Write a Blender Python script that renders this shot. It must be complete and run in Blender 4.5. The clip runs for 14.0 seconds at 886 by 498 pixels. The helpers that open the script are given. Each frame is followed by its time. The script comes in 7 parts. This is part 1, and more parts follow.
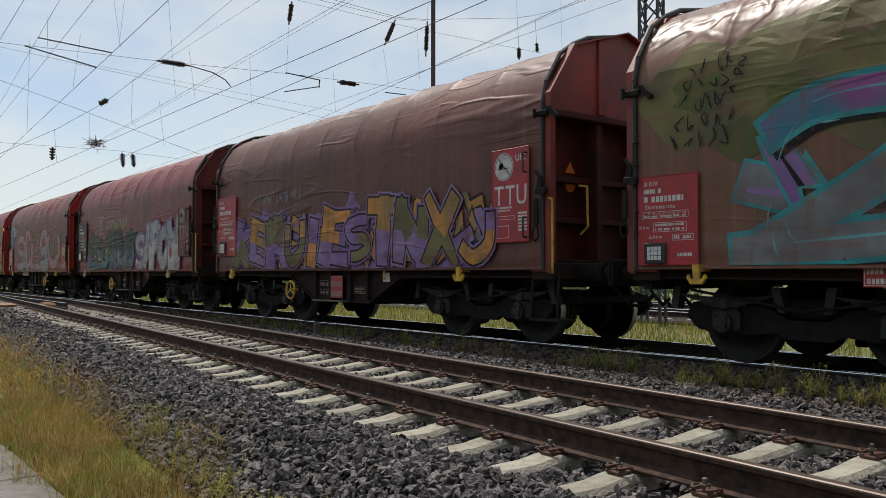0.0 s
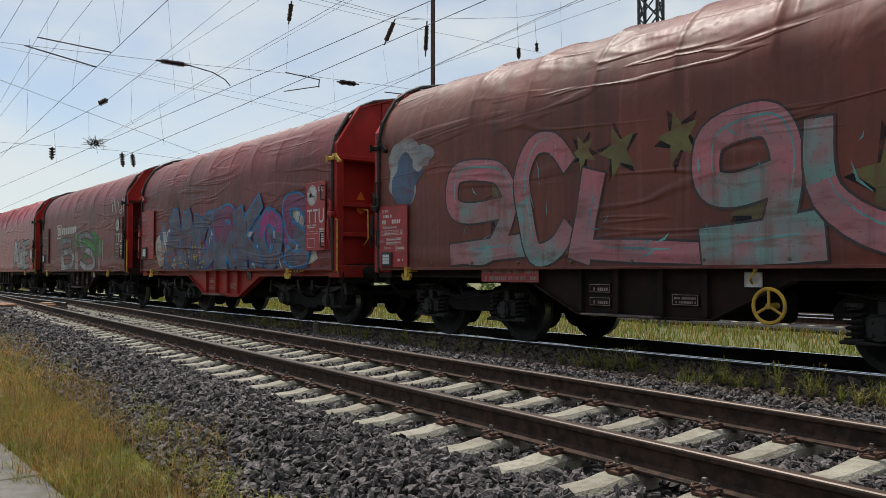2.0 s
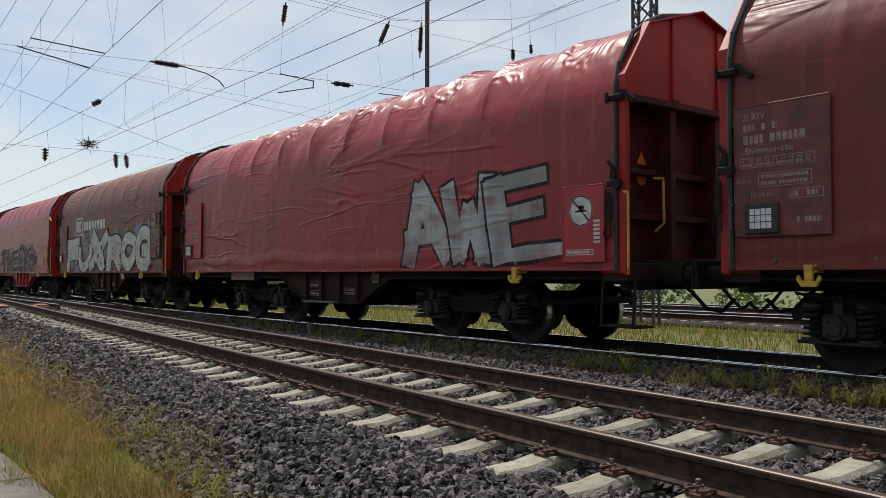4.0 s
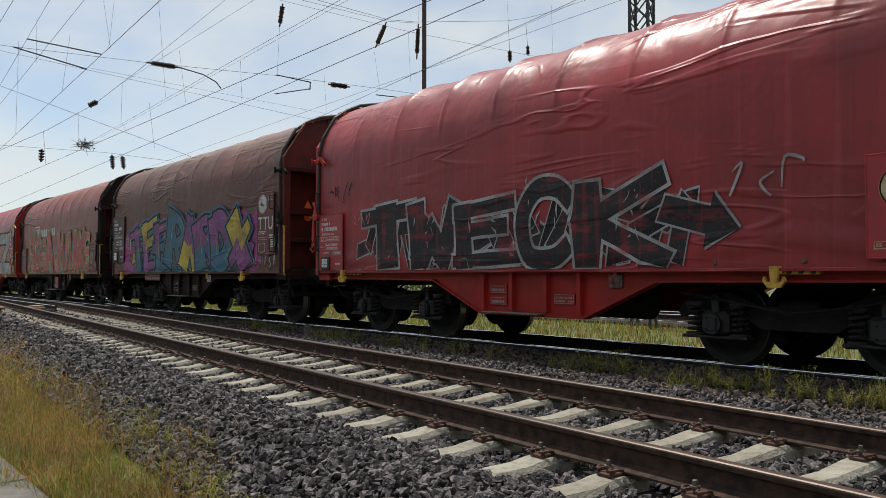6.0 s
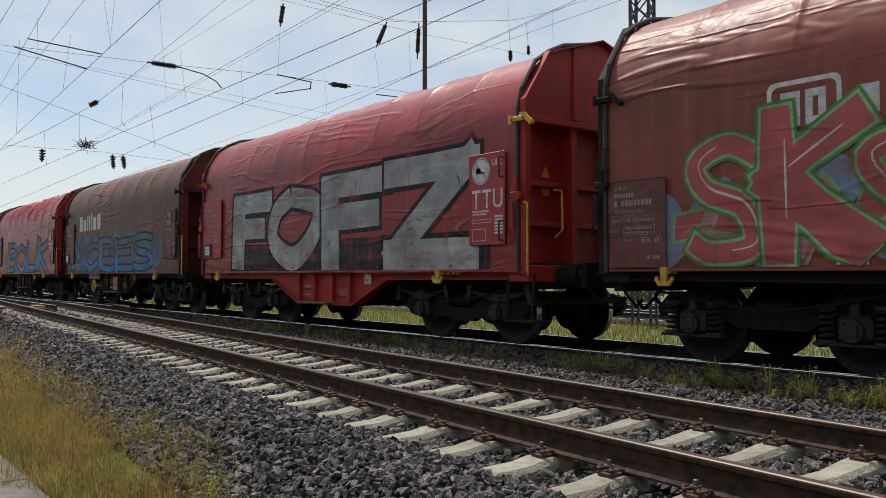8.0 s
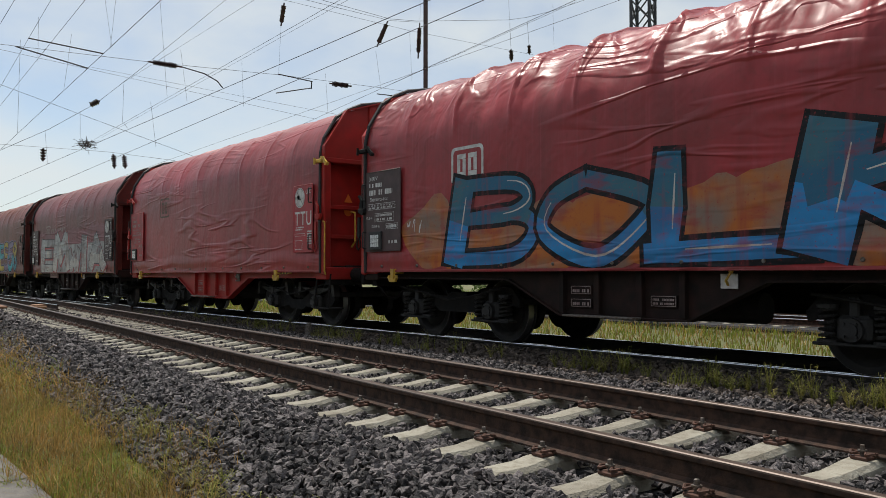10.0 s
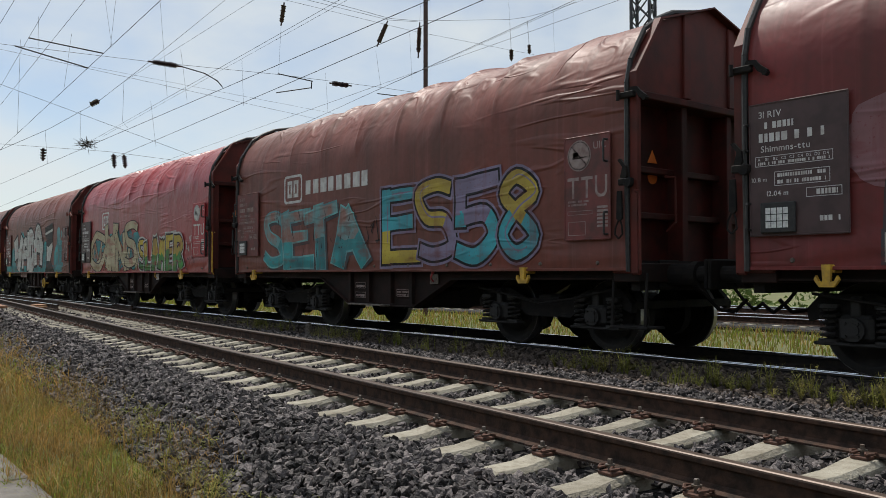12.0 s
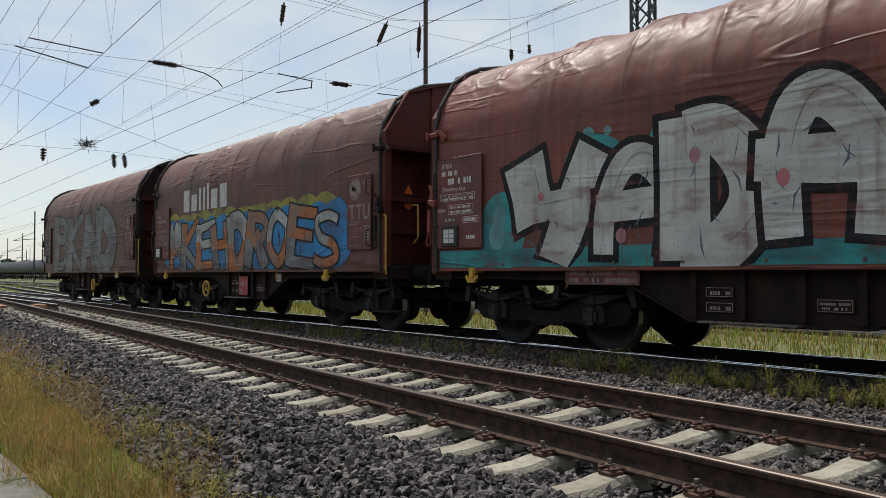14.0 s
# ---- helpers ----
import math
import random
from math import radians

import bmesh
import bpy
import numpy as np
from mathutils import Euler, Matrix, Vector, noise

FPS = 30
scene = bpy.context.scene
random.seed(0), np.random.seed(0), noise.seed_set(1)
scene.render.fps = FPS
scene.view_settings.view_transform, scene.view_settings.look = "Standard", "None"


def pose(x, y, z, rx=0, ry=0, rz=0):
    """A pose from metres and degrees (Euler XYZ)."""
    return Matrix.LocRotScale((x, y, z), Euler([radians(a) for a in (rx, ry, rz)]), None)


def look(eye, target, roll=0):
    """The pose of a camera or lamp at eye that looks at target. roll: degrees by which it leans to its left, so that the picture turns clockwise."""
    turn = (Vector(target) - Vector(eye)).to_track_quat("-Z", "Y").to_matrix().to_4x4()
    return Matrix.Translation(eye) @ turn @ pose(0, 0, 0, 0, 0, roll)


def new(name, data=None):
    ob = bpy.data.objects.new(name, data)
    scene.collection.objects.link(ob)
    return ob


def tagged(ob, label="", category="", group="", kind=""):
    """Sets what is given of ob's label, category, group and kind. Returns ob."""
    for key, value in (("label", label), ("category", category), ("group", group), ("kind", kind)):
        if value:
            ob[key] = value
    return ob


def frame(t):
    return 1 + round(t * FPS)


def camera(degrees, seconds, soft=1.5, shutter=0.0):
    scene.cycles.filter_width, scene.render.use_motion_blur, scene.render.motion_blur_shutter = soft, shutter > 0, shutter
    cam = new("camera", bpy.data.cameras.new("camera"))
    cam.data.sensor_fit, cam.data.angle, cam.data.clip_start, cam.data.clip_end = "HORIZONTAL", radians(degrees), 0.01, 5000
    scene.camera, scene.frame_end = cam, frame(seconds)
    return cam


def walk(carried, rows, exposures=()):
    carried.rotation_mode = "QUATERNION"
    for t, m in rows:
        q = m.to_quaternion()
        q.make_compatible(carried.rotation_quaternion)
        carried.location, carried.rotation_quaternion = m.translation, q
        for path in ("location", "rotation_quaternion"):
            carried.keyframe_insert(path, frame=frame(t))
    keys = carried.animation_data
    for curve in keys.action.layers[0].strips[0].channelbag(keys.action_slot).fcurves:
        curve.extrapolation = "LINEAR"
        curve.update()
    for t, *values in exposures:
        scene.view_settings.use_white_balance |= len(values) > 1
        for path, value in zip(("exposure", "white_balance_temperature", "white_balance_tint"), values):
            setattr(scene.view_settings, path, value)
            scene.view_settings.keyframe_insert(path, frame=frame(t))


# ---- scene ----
# ---- camera ----
cam = camera(56.42, 14.0, soft=0.6)
EYE = (0.0, 0.0, 0.926)
YAW, PITCH = 51.65, 1.735


def aim(turn, nod):
    """The camera's pose: turn and nod in degrees from its resting aim."""
    return pose(*EYE, 90 + PITCH + nod, 0, YAW + turn)


PAN = [(0.0, 0.53, -0.08), (0.5, 0.51, -0.08), (1.0, 0.53, -0.10), (1.5, 0.53, -0.12), (2.0, 0.51, -0.10),
       (2.5, 0.33, -0.06), (3.0, 0.31, -0.06), (4.2, 0.06, 0.02), (5.5, -0.14, 0.09), (6.0, -0.10, 0.09), (6.5, -0.08, 0.09),
       (7.0, -0.06, 0.06), (7.5, -0.06, 0.08), (8.0, -0.06, 0.07), (9.3, -0.02, 0.04), (10.5, 0.0, 0.03), (11.0, 0.0, 0.03),
       (12.0, 0.0, 0.01), (13.0, -0.01, 0.0), (14.0, 0.0, 0.0)]
walk(cam, [(t, aim(a, b)) for t, a, b in PAN])

# ---- light ----
SUN_EL, SUN_AZ = 60.0, 175.0        # azimuth counted from +x towards +y
world = bpy.data.worlds.new("sky")
scene.world = world
world.use_nodes = True
wn, wl = world.node_tree.nodes, world.node_tree.links
wn.clear()
w_out, w_bg = wn.new("ShaderNodeOutputWorld"), wn.new("ShaderNodeBackground")
w_sky = wn.new("ShaderNodeTexSky")
w_sky.sky_type, w_sky.sun_disc = "NISHITA", False
w_sky.sun_elevation, w_sky.sun_rotation = radians(SUN_EL), radians(90 - SUN_AZ)
w_sky.dust_density, w_sky.air_density, w_sky.ozone_density = 0.7, 1.0, 1.0
w_bg.inputs["Strength"].default_value = 0.11
w_co, w_map, w_noise, w_ramp, w_mix = (wn.new("ShaderNodeTexCoord"), wn.new("ShaderNodeMapping"), wn.new("ShaderNodeTexNoise"),
                                       wn.new("ShaderNodeValToRGB"), wn.new("ShaderNodeMix"))
w_map.inputs["Scale"].default_value = (2.4, 2.4, 5.0)
w_noise.inputs["Scale"].default_value, w_noise.inputs["Detail"].default_value = 1.6, 7.0
w_ramp.color_ramp.elements[0].color = (0.20, 0.20, 0.20, 1)
w_ramp.color_ramp.elements[0].position, w_ramp.color_ramp.elements[1].position = 0.36, 0.70
w_mix.data_type = "RGBA"
w_mix.inputs["B"].default_value = (6.8, 7.2, 7.25, 1)
wl.new(w_co.outputs["Generated"], w_map.inputs["Vector"])
wl.new(w_map.outputs["Vector"], w_noise.inputs["Vector"])
wl.new(w_noise.outputs["Fac"], w_ramp.inputs["Fac"])
wl.new(w_ramp.outputs["Color"], w_mix.inputs["Factor"])
wl.new(w_sky.outputs["Color"], w_mix.inputs["A"])
wl.new(w_mix.outputs["Result"], w_bg.inputs["Color"])
wl.new(w_bg.outputs["Background"], w_out.inputs["Surface"])

sun = new("sun", bpy.data.lights.new("sun", "SUN"))
sun.data.energy, sun.data.angle, sun.data.color = 3.6, radians(0.55), (1.0, 0.95, 0.87)
sx, sy = math.cos(radians(SUN_AZ)) * math.cos(radians(SUN_EL)), math.sin(radians(SUN_AZ)) * math.cos(radians(SUN_EL))
sun.matrix_world = look((sx * 60, sy * 60, 60 * math.sin(radians(SUN_EL))), (0, 0, 0))
scene.view_settings.exposure = 0.0


# ---- materials ----
def folds(m, strength=0.6):
    """Relief of a hanging sheet: long slack folds over the side, crumpled creases over the roof."""
    n, l = m.node_tree.nodes, m.node_tree.links
    co, at, shift = n.new("ShaderNodeTexCoord"), n.new("ShaderNodeAttribute"), n.new("ShaderNodeVectorMath")
    at.attribute_name = "fold_seed"
    loose = n.new("ShaderNodeAttribute")
    loose.attribute_name = "slack"
    shift.operation = "MULTIPLY_ADD"
    l.new(at.outputs["Fac"], shift.inputs[0])
    shift.inputs[1].default_value = (3.1, 0.0, 1.3)
    l.new(co.outputs["Object"], shift.inputs[2])

    def field(stretch, twist, detail=2.0):
        mp, t = n.new("ShaderNodeMapping"), n.new("ShaderNodeTexNoise")
        mp.inputs["Scale"].default_value = stretch
        l.new(shift.outputs["Vector"], mp.inputs["Vector"])
        l.new(mp.outputs["Vector"], t.inputs["Vector"])
        t.inputs["Scale"].default_value, t.inputs["Detail"].default_value, t.inputs["Distortion"].default_value = 1.0, detail, twist
        return t.outputs["Fac"]

    def sums(kind, a, b):
        k = n.new("ShaderNodeMath")
        k.operation = kind
        for i, q in enumerate((a, b)):
            if isinstance(q, float):
                k.inputs[i].default_value = q
            else:
                l.new(q, k.inputs[i])
        return k.outputs[0]

    def ramp(value, a, b, c, d):
        r = n.new("ShaderNodeMapRange")
        r.interpolation_type = "SMOOTHSTEP"
        l.new(value, r.inputs["Value"])
        for key, q in zip(("From Min", "From Max", "To Min", "To Max"), (a, b, c, d)):
            r.inputs[key].default_value = q
        return r.outputs["Result"]

    def crease(stretch, twist, width):
        return ramp(sums("ABSOLUTE", sums("SUBTRACT", field(stretch, twist), 0.5), 0.0), 0.0, width, 1.0, 0.0)

    parts = n.new("ShaderNodeSeparateXYZ")
    l.new(co.outputs["Object"], parts.inputs["Vector"])
    roof = ramp(parts.outputs["Z"], 3.3, 3.95, 0.06, 1.0)
    where = ramp(field((0.35, 0.5, 0.8), 0.0), 0.42, 0.62, 0.0, 1.0)
    long_folds = sums("MULTIPLY", crease((0.32, 1.0, 2.3), 0.7, 0.06), where)
    crumple = sums("MULTIPLY", sums("MULTIPLY", crease((1.5, 1.3, 1.2), 0.8, 0.10), roof), ramp(loose.outputs["Fac"], 0.5, 1.8, 0.0, 0.8))
    low = sums("ADD", parts.outputs["Z"], sums("MULTIPLY", field((0.5, 0.5, 0.0), 0.0), 0.45))
    hem_fold = sums("MULTIPLY", ramp(low, 1.32, 1.45, 0.0, 1.0), ramp(low, 1.47, 1.66, 1.0, 0.0))
    long_folds = sums("ADD", long_folds, sums("MULTIPLY", hem_fold, 0.9))
    height = sums("ADD", sums("MULTIPLY", long_folds, 0.55), sums("ADD", crumple, field((1.6, 1.6, 1.1), 0.6, 3.0)))
    p = n.new("ShaderNodeBump")
    p.inputs["Strength"].default_value, p.inputs["Distance"].default_value = strength, 0.045
    l.new(height, p.inputs["Height"])
    l.new(p.outputs["Normal"], n["Principled BSDF"].inputs["Normal"])


def material(name, colour, rough=0.7, metal=0.0, second=None, scale=6.0, low=0.4, high=0.65, bump=0.0, bump_scale=60.0,
             dirt=None, dirt_scale=1.5, dirt_amount=0.5, stretch=(1, 1, 1), jitter=0.0, spec=0.5, island=False):
    """A worn surface: a base colour, a second colour in grain, large stains of dirt, and fine relief."""
    m = bpy.data.materials.new(name)
    m.use_nodes = True
    n, l = m.node_tree.nodes, m.node_tree.links
    b = n["Principled BSDF"]
    b.inputs["Roughness"].default_value, b.inputs["Metallic"].default_value = rough, metal
    b.inputs["Specular IOR Level"].default_value = spec
    b.inputs["Base Color"].default_value = (*colour, 1)
    co, mp = n.new("ShaderNodeTexCoord"), n.new("ShaderNodeMapping")
    mp.inputs["Scale"].default_value = stretch
    l.new(co.outputs["Object"], mp.inputs["Vector"])
    where = mp.outputs["Vector"]
    info = n.new("ShaderNodeObjectInfo")
    geo = n.new("ShaderNodeNewGeometry")
    shift = n.new("ShaderNodeVectorMath")
    shift.operation = "MULTIPLY_ADD"
    l.new(info.outputs["Random"], shift.inputs[0])
    shift.inputs[1].default_value = (17, 11, 5)
    l.new(where, shift.inputs[2])
    where = shift.outputs["Vector"]
    colour_out = None

    def layer(tone, size, lo, hi, amount, detail=6.0):
        nonlocal colour_out
        t, r, x = n.new("ShaderNodeTexNoise"), n.new("ShaderNodeValToRGB"), n.new("ShaderNodeMix")
        t.inputs["Scale"].default_value, t.inputs["Detail"].default_value = size, detail
        l.new(where, t.inputs["Vector"])
        r.color_ramp.elements[0].position, r.color_ramp.elements[1].position = lo, hi
        r.color_ramp.elements[1].color = (amount, amount, amount, 1)
        l.new(t.outputs["Fac"], r.inputs["Fac"])
        x.data_type = "RGBA"
        x.inputs["A"].default_value, x.inputs["B"].default_value = (*colour, 1), (*tone, 1)
        if colour_out:
            l.new(colour_out, x.inputs["A"])
        l.new(r.outputs["Color"], x.inputs["Factor"])
        colour_out = x.outputs["Result"]

    if second:
        layer(second, scale, low, high, 1.0)
    if dirt:
        layer(dirt, dirt_scale, 0.35, 0.75, dirt_amount)
    if jitter:
        h, k = n.new("ShaderNodeHueSaturation"), n.new("ShaderNodeMath")
        k.operation = "MULTIPLY_ADD"
        l.new(geo.outputs["Random Per Island"] if island else info.outputs["Random"], k.inputs[0])
        k.inputs[1].default_value, k.inputs[2].default_value = 2 * jitter, 1 - jitter
        l.new(k.outputs[0], h.inputs["Value"])
        if colour_out:
            l.new(colour_out, h.inputs["Color"])
        else:
            h.inputs["Color"].default_value = (*colour, 1)
        colour_out = h.outputs["Color"]
    if colour_out:
        l.new(colour_out, b.inputs["Base Color"])
    if bump:
        t, p = n.new("ShaderNodeTexNoise"), n.new("ShaderNodeBump")
        t.inputs["Scale"].default_value, t.inputs["Detail"].default_value = bump_scale, 8.0
        l.new(where, t.inputs["Vector"])
        p.inputs["Strength"].default_value, p.inputs["Distance"].default_value = bump, 0.02
        l.new(t.outputs["Fac"], p.inputs["Height"])
        l.new(p.outputs["Normal"], b.inputs["Normal"])
    return m


STONE = material("ballast_stone", (0.142, 0.122, 0.118), 0.75, spec=0.4, second=(0.058, 0.052, 0.05), scale=25, bump=0.9, bump_scale=70, jitter=0.95, island=True)
# near-black bed colour stands for the shade in gaps between stones
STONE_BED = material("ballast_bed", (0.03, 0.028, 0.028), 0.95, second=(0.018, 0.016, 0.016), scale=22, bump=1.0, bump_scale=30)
STONE_RUST = material("rusty_ballast", (0.13, 0.10, 0.08), 0.9, second=(0.08, 0.06, 0.05), scale=25, bump=0.4, bump_scale=90, jitter=0.45, island=True)
MEADOW = material("meadow", (0.12, 0.12, 0.045), 0.95, second=(0.20, 0.165, 0.08), scale=0.8, bump=1.0, bump_scale=8, dirt=(0.08, 0.13, 0.03), dirt_scale=0.15, dirt_amount=0.7)
CONCRETE = material("concrete", (0.40, 0.37, 0.30), 0.9, spec=0.3, second=(0.27, 0.245, 0.19), scale=16, low=0.45, high=0.7, bump=0.6, bump_scale=60, dirt=(0.17, 0.14, 0.10), dirt_scale=3.5, dirt_amount=0.6, jitter=0.07)
PAVING = material("paving", (0.20, 0.185, 0.165), 0.9, second=(0.13, 0.12, 0.105), scale=9, bump=0.5, bump_scale=50, dirt=(0.16, 0.14, 0.12), dirt_scale=2.0)
RAIL_SIDE = material("rusty_rail", (0.075, 0.042, 0.029), 0.85, 0.0, spec=0.25, second=(0.026, 0.018, 0.014), scale=14, bump=0.3, bump_scale=60)
RAIL_TOP = material("rail_head", (0.12, 0.085, 0.065), 0.45, 0.4, second=(0.08, 0.055, 0.042), scale=3, stretch=(0.05, 6, 1))
RAIL_DARK = material("dark_rail", (0.035, 0.03, 0.028), 0.75, 0.2, second=(0.06, 0.045, 0.035), scale=12, bump=0.3)
RAIL_BRIGHT = material("polished_rail_head", (0.55, 0.55, 0.56), 0.16, 1.0)
CLIP = material("rusty_clip", (0.13, 0.06, 0.04), 0.75, 0.3, second=(0.07, 0.04, 0.03), scale=40)
BOLT = material("bolt_steel", (0.20, 0.18, 0.16), 0.55, 0.6, second=(0.11, 0.08, 0.06), scale=30)
TIMBER = material("old_timber", (0.09, 0.07, 0.055), 0.9, second=(0.05, 0.04, 0.035), scale=8, stretch=(1, 6, 1), bump=0.6)
RUST_PLATE = material("rusty_plate", (0.22, 0.10, 0.05), 0.75, 0.2, second=(0.30, 0.17, 0.09), scale=5, bump=0.2)
IRON = material("grimy_iron", (0.013, 0.012, 0.012), 0.8, 0.0, spec=0.2, second=(0.022, 0.019, 0.017), scale=9, bump=0.35, bump_scale=40)
# lighter iron: the grey sheen on axle boxes and springs is put into its colour
AXLE_IRON = material("sheen_iron", (0.026, 0.024, 0.023), 0.6, 0.1, second=(0.02, 0.018, 0.017), scale=14, bump=0.3, bump_scale=40)
WHEEL = material("wheel_steel", (0.016, 0.015, 0.014), 0.7, 0.1, second=(0.028, 0.023, 0.019), scale=10)
TREAD = material("wheel_tread", (0.35, 0.34, 0.33), 0.35, 0.9)
RED = material("red_paint", (0.42, 0.022, 0.018), 0.5, spec=0.3, second=(0.32, 0.02, 0.016), scale=4, dirt=(0.16, 0.035, 0.025), dirt_scale=1.4, dirt_amount=0.5)
RED_OLD = material("old_red_paint", (0.30, 0.035, 0.022), 0.55, second=(0.20, 0.035, 0.022), scale=4, dirt=(0.07, 0.03, 0.022), dirt_scale=1.6, dirt_amount=0.75, bump=0.1)
RED_DULL = material("dull_red_paint", (0.15, 0.026, 0.019), 0.6, spec=0.3, second=(0.10, 0.022, 0.017), scale=4, dirt=(0.04, 0.02, 0.016), dirt_scale=1.6, dirt_amount=0.75, bump=0.1)
RED_DARK = material("dark_red_paint", (0.10, 0.016, 0.012), 0.65, spec=0.25, second=(0.05, 0.014, 0.011), scale=4, dirt=(0.02, 0.012, 0.010), dirt_scale=1.6, dirt_amount=0.8, bump=0.1)
BROWN_SILL = material("grimy_brown_paint", (0.036, 0.017, 0.014), 0.75, spec=0.2, second=(0.018, 0.012, 0.010), scale=5, dirt=(0.011, 0.009, 0.008), dirt_scale=2.0, dirt_amount=0.8, bump=0.15)
PLATE_RED = material("red_plate", (0.46, 0.035, 0.045), 0.5, second=(0.36, 0.04, 0.045), scale=6, dirt=(0.16, 0.04, 0.035), dirt_scale=3, dirt_amount=0.45)
PLATE_BROWN = material("brown_plate", (0.20, 0.050, 0.045), 0.6, second=(0.12, 0.04, 0.036), scale=6, dirt=(0.07, 0.035, 0.03), dirt_scale=3, dirt_amount=0.6)
PLATE_DARK = material("dark_plate", (0.085, 0.050, 0.050), 0.6, second=(0.06, 0.036, 0.036), scale=6)
LETTER = material("white_lettering", (0.66, 0.64, 0.62), 0.6, second=(0.48, 0.44, 0.42), scale=9)
LETTER_DULL = material("dull_lettering", (0.34, 0.27, 0.25), 0.7, second=(0.22, 0.14, 0.13), scale=9)
YELLOW = material("yellow_paint", (0.66, 0.40, 0.045), 0.5, second=(0.42, 0.25, 0.05), scale=12)
BEIGE = material("cream_paint", (0.58, 0.45, 0.25), 0.55, second=(0.40, 0.28, 0.15), scale=12)
ORANGE = material("orange_sticker", (0.75, 0.20, 0.03), 0.5)
BLACK = material("black_rubber", (0.02, 0.02, 0.021), 0.6, second=(0.035, 0.033, 0.032), scale=20)
WIRE = material("overhead_wire", (0.045, 0.045, 0.05), 0.6, 0.3)
INSULATOR = material("brown_insulator", (0.05, 0.03, 0.028), 0.35)
MAST = material("brown_mast", (0.085, 0.045, 0.038), 0.7, second=(0.055, 0.035, 0.03), scale=4)
MAST_GREY = material("dark_mast", (0.055, 0.06, 0.065), 0.7, second=(0.04, 0.042, 0.045), scale=4)


def leaf_material(name, a, b, jitter=0.35):
    """Leaves and blades: two tones, a little light shines through."""
    m = material(name, a, 0.7, second=b, scale=2, jitter=jitter, island=True, spec=0.25)
    n, l = m.node_tree.nodes, m.node_tree.links
    body, thin, mix = n["Principled BSDF"], n.new("ShaderNodeBsdfTranslucent"), n.new("ShaderNodeMixShader")
    l.new(body.inputs["Base Color"].links[0].from_socket, thin.inputs["Color"])
    mix.inputs["Fac"].default_value = 0.42
    l.new(body.outputs["BSDF"], mix.inputs[1])
    l.new(thin.outputs["BSDF"], mix.inputs[2])
    l.new(mix.outputs["Shader"], n["Material Output"].inputs["Surface"])
    return m


GRASS_DRY = leaf_material("dry_grass", (0.36, 0.215, 0.065), (0.19, 0.13, 0.04), 0.6)
GRASS_GREEN = leaf_material("green_grass", (0.17, 0.22, 0.032), (0.25, 0.26, 0.045))
WEED = leaf_material("weed_leaf", (0.20, 0.215, 0.045), (0.31, 0.27, 0.09))
SHRUB = leaf_material("shrub_leaf", (0.075, 0.12, 0.03), (0.11, 0.15, 0.04))
TANK = material("tank_shell", (0.022, 0.024, 0.03), 0.5, 0.2, second=(0.07, 0.07, 0.08), scale=2)
FAR_LEAF = material("far_foliage", (0.06, 0.085, 0.045), 0.9, second=(0.06, 0.085, 0.05), scale=0.4, jitter=0.3, island=True)
GLOW_GLASS = material("ribbed_glass", (0.75, 0.76, 0.74), 0.25, second=(0.55, 0.56, 0.55), scale=30)


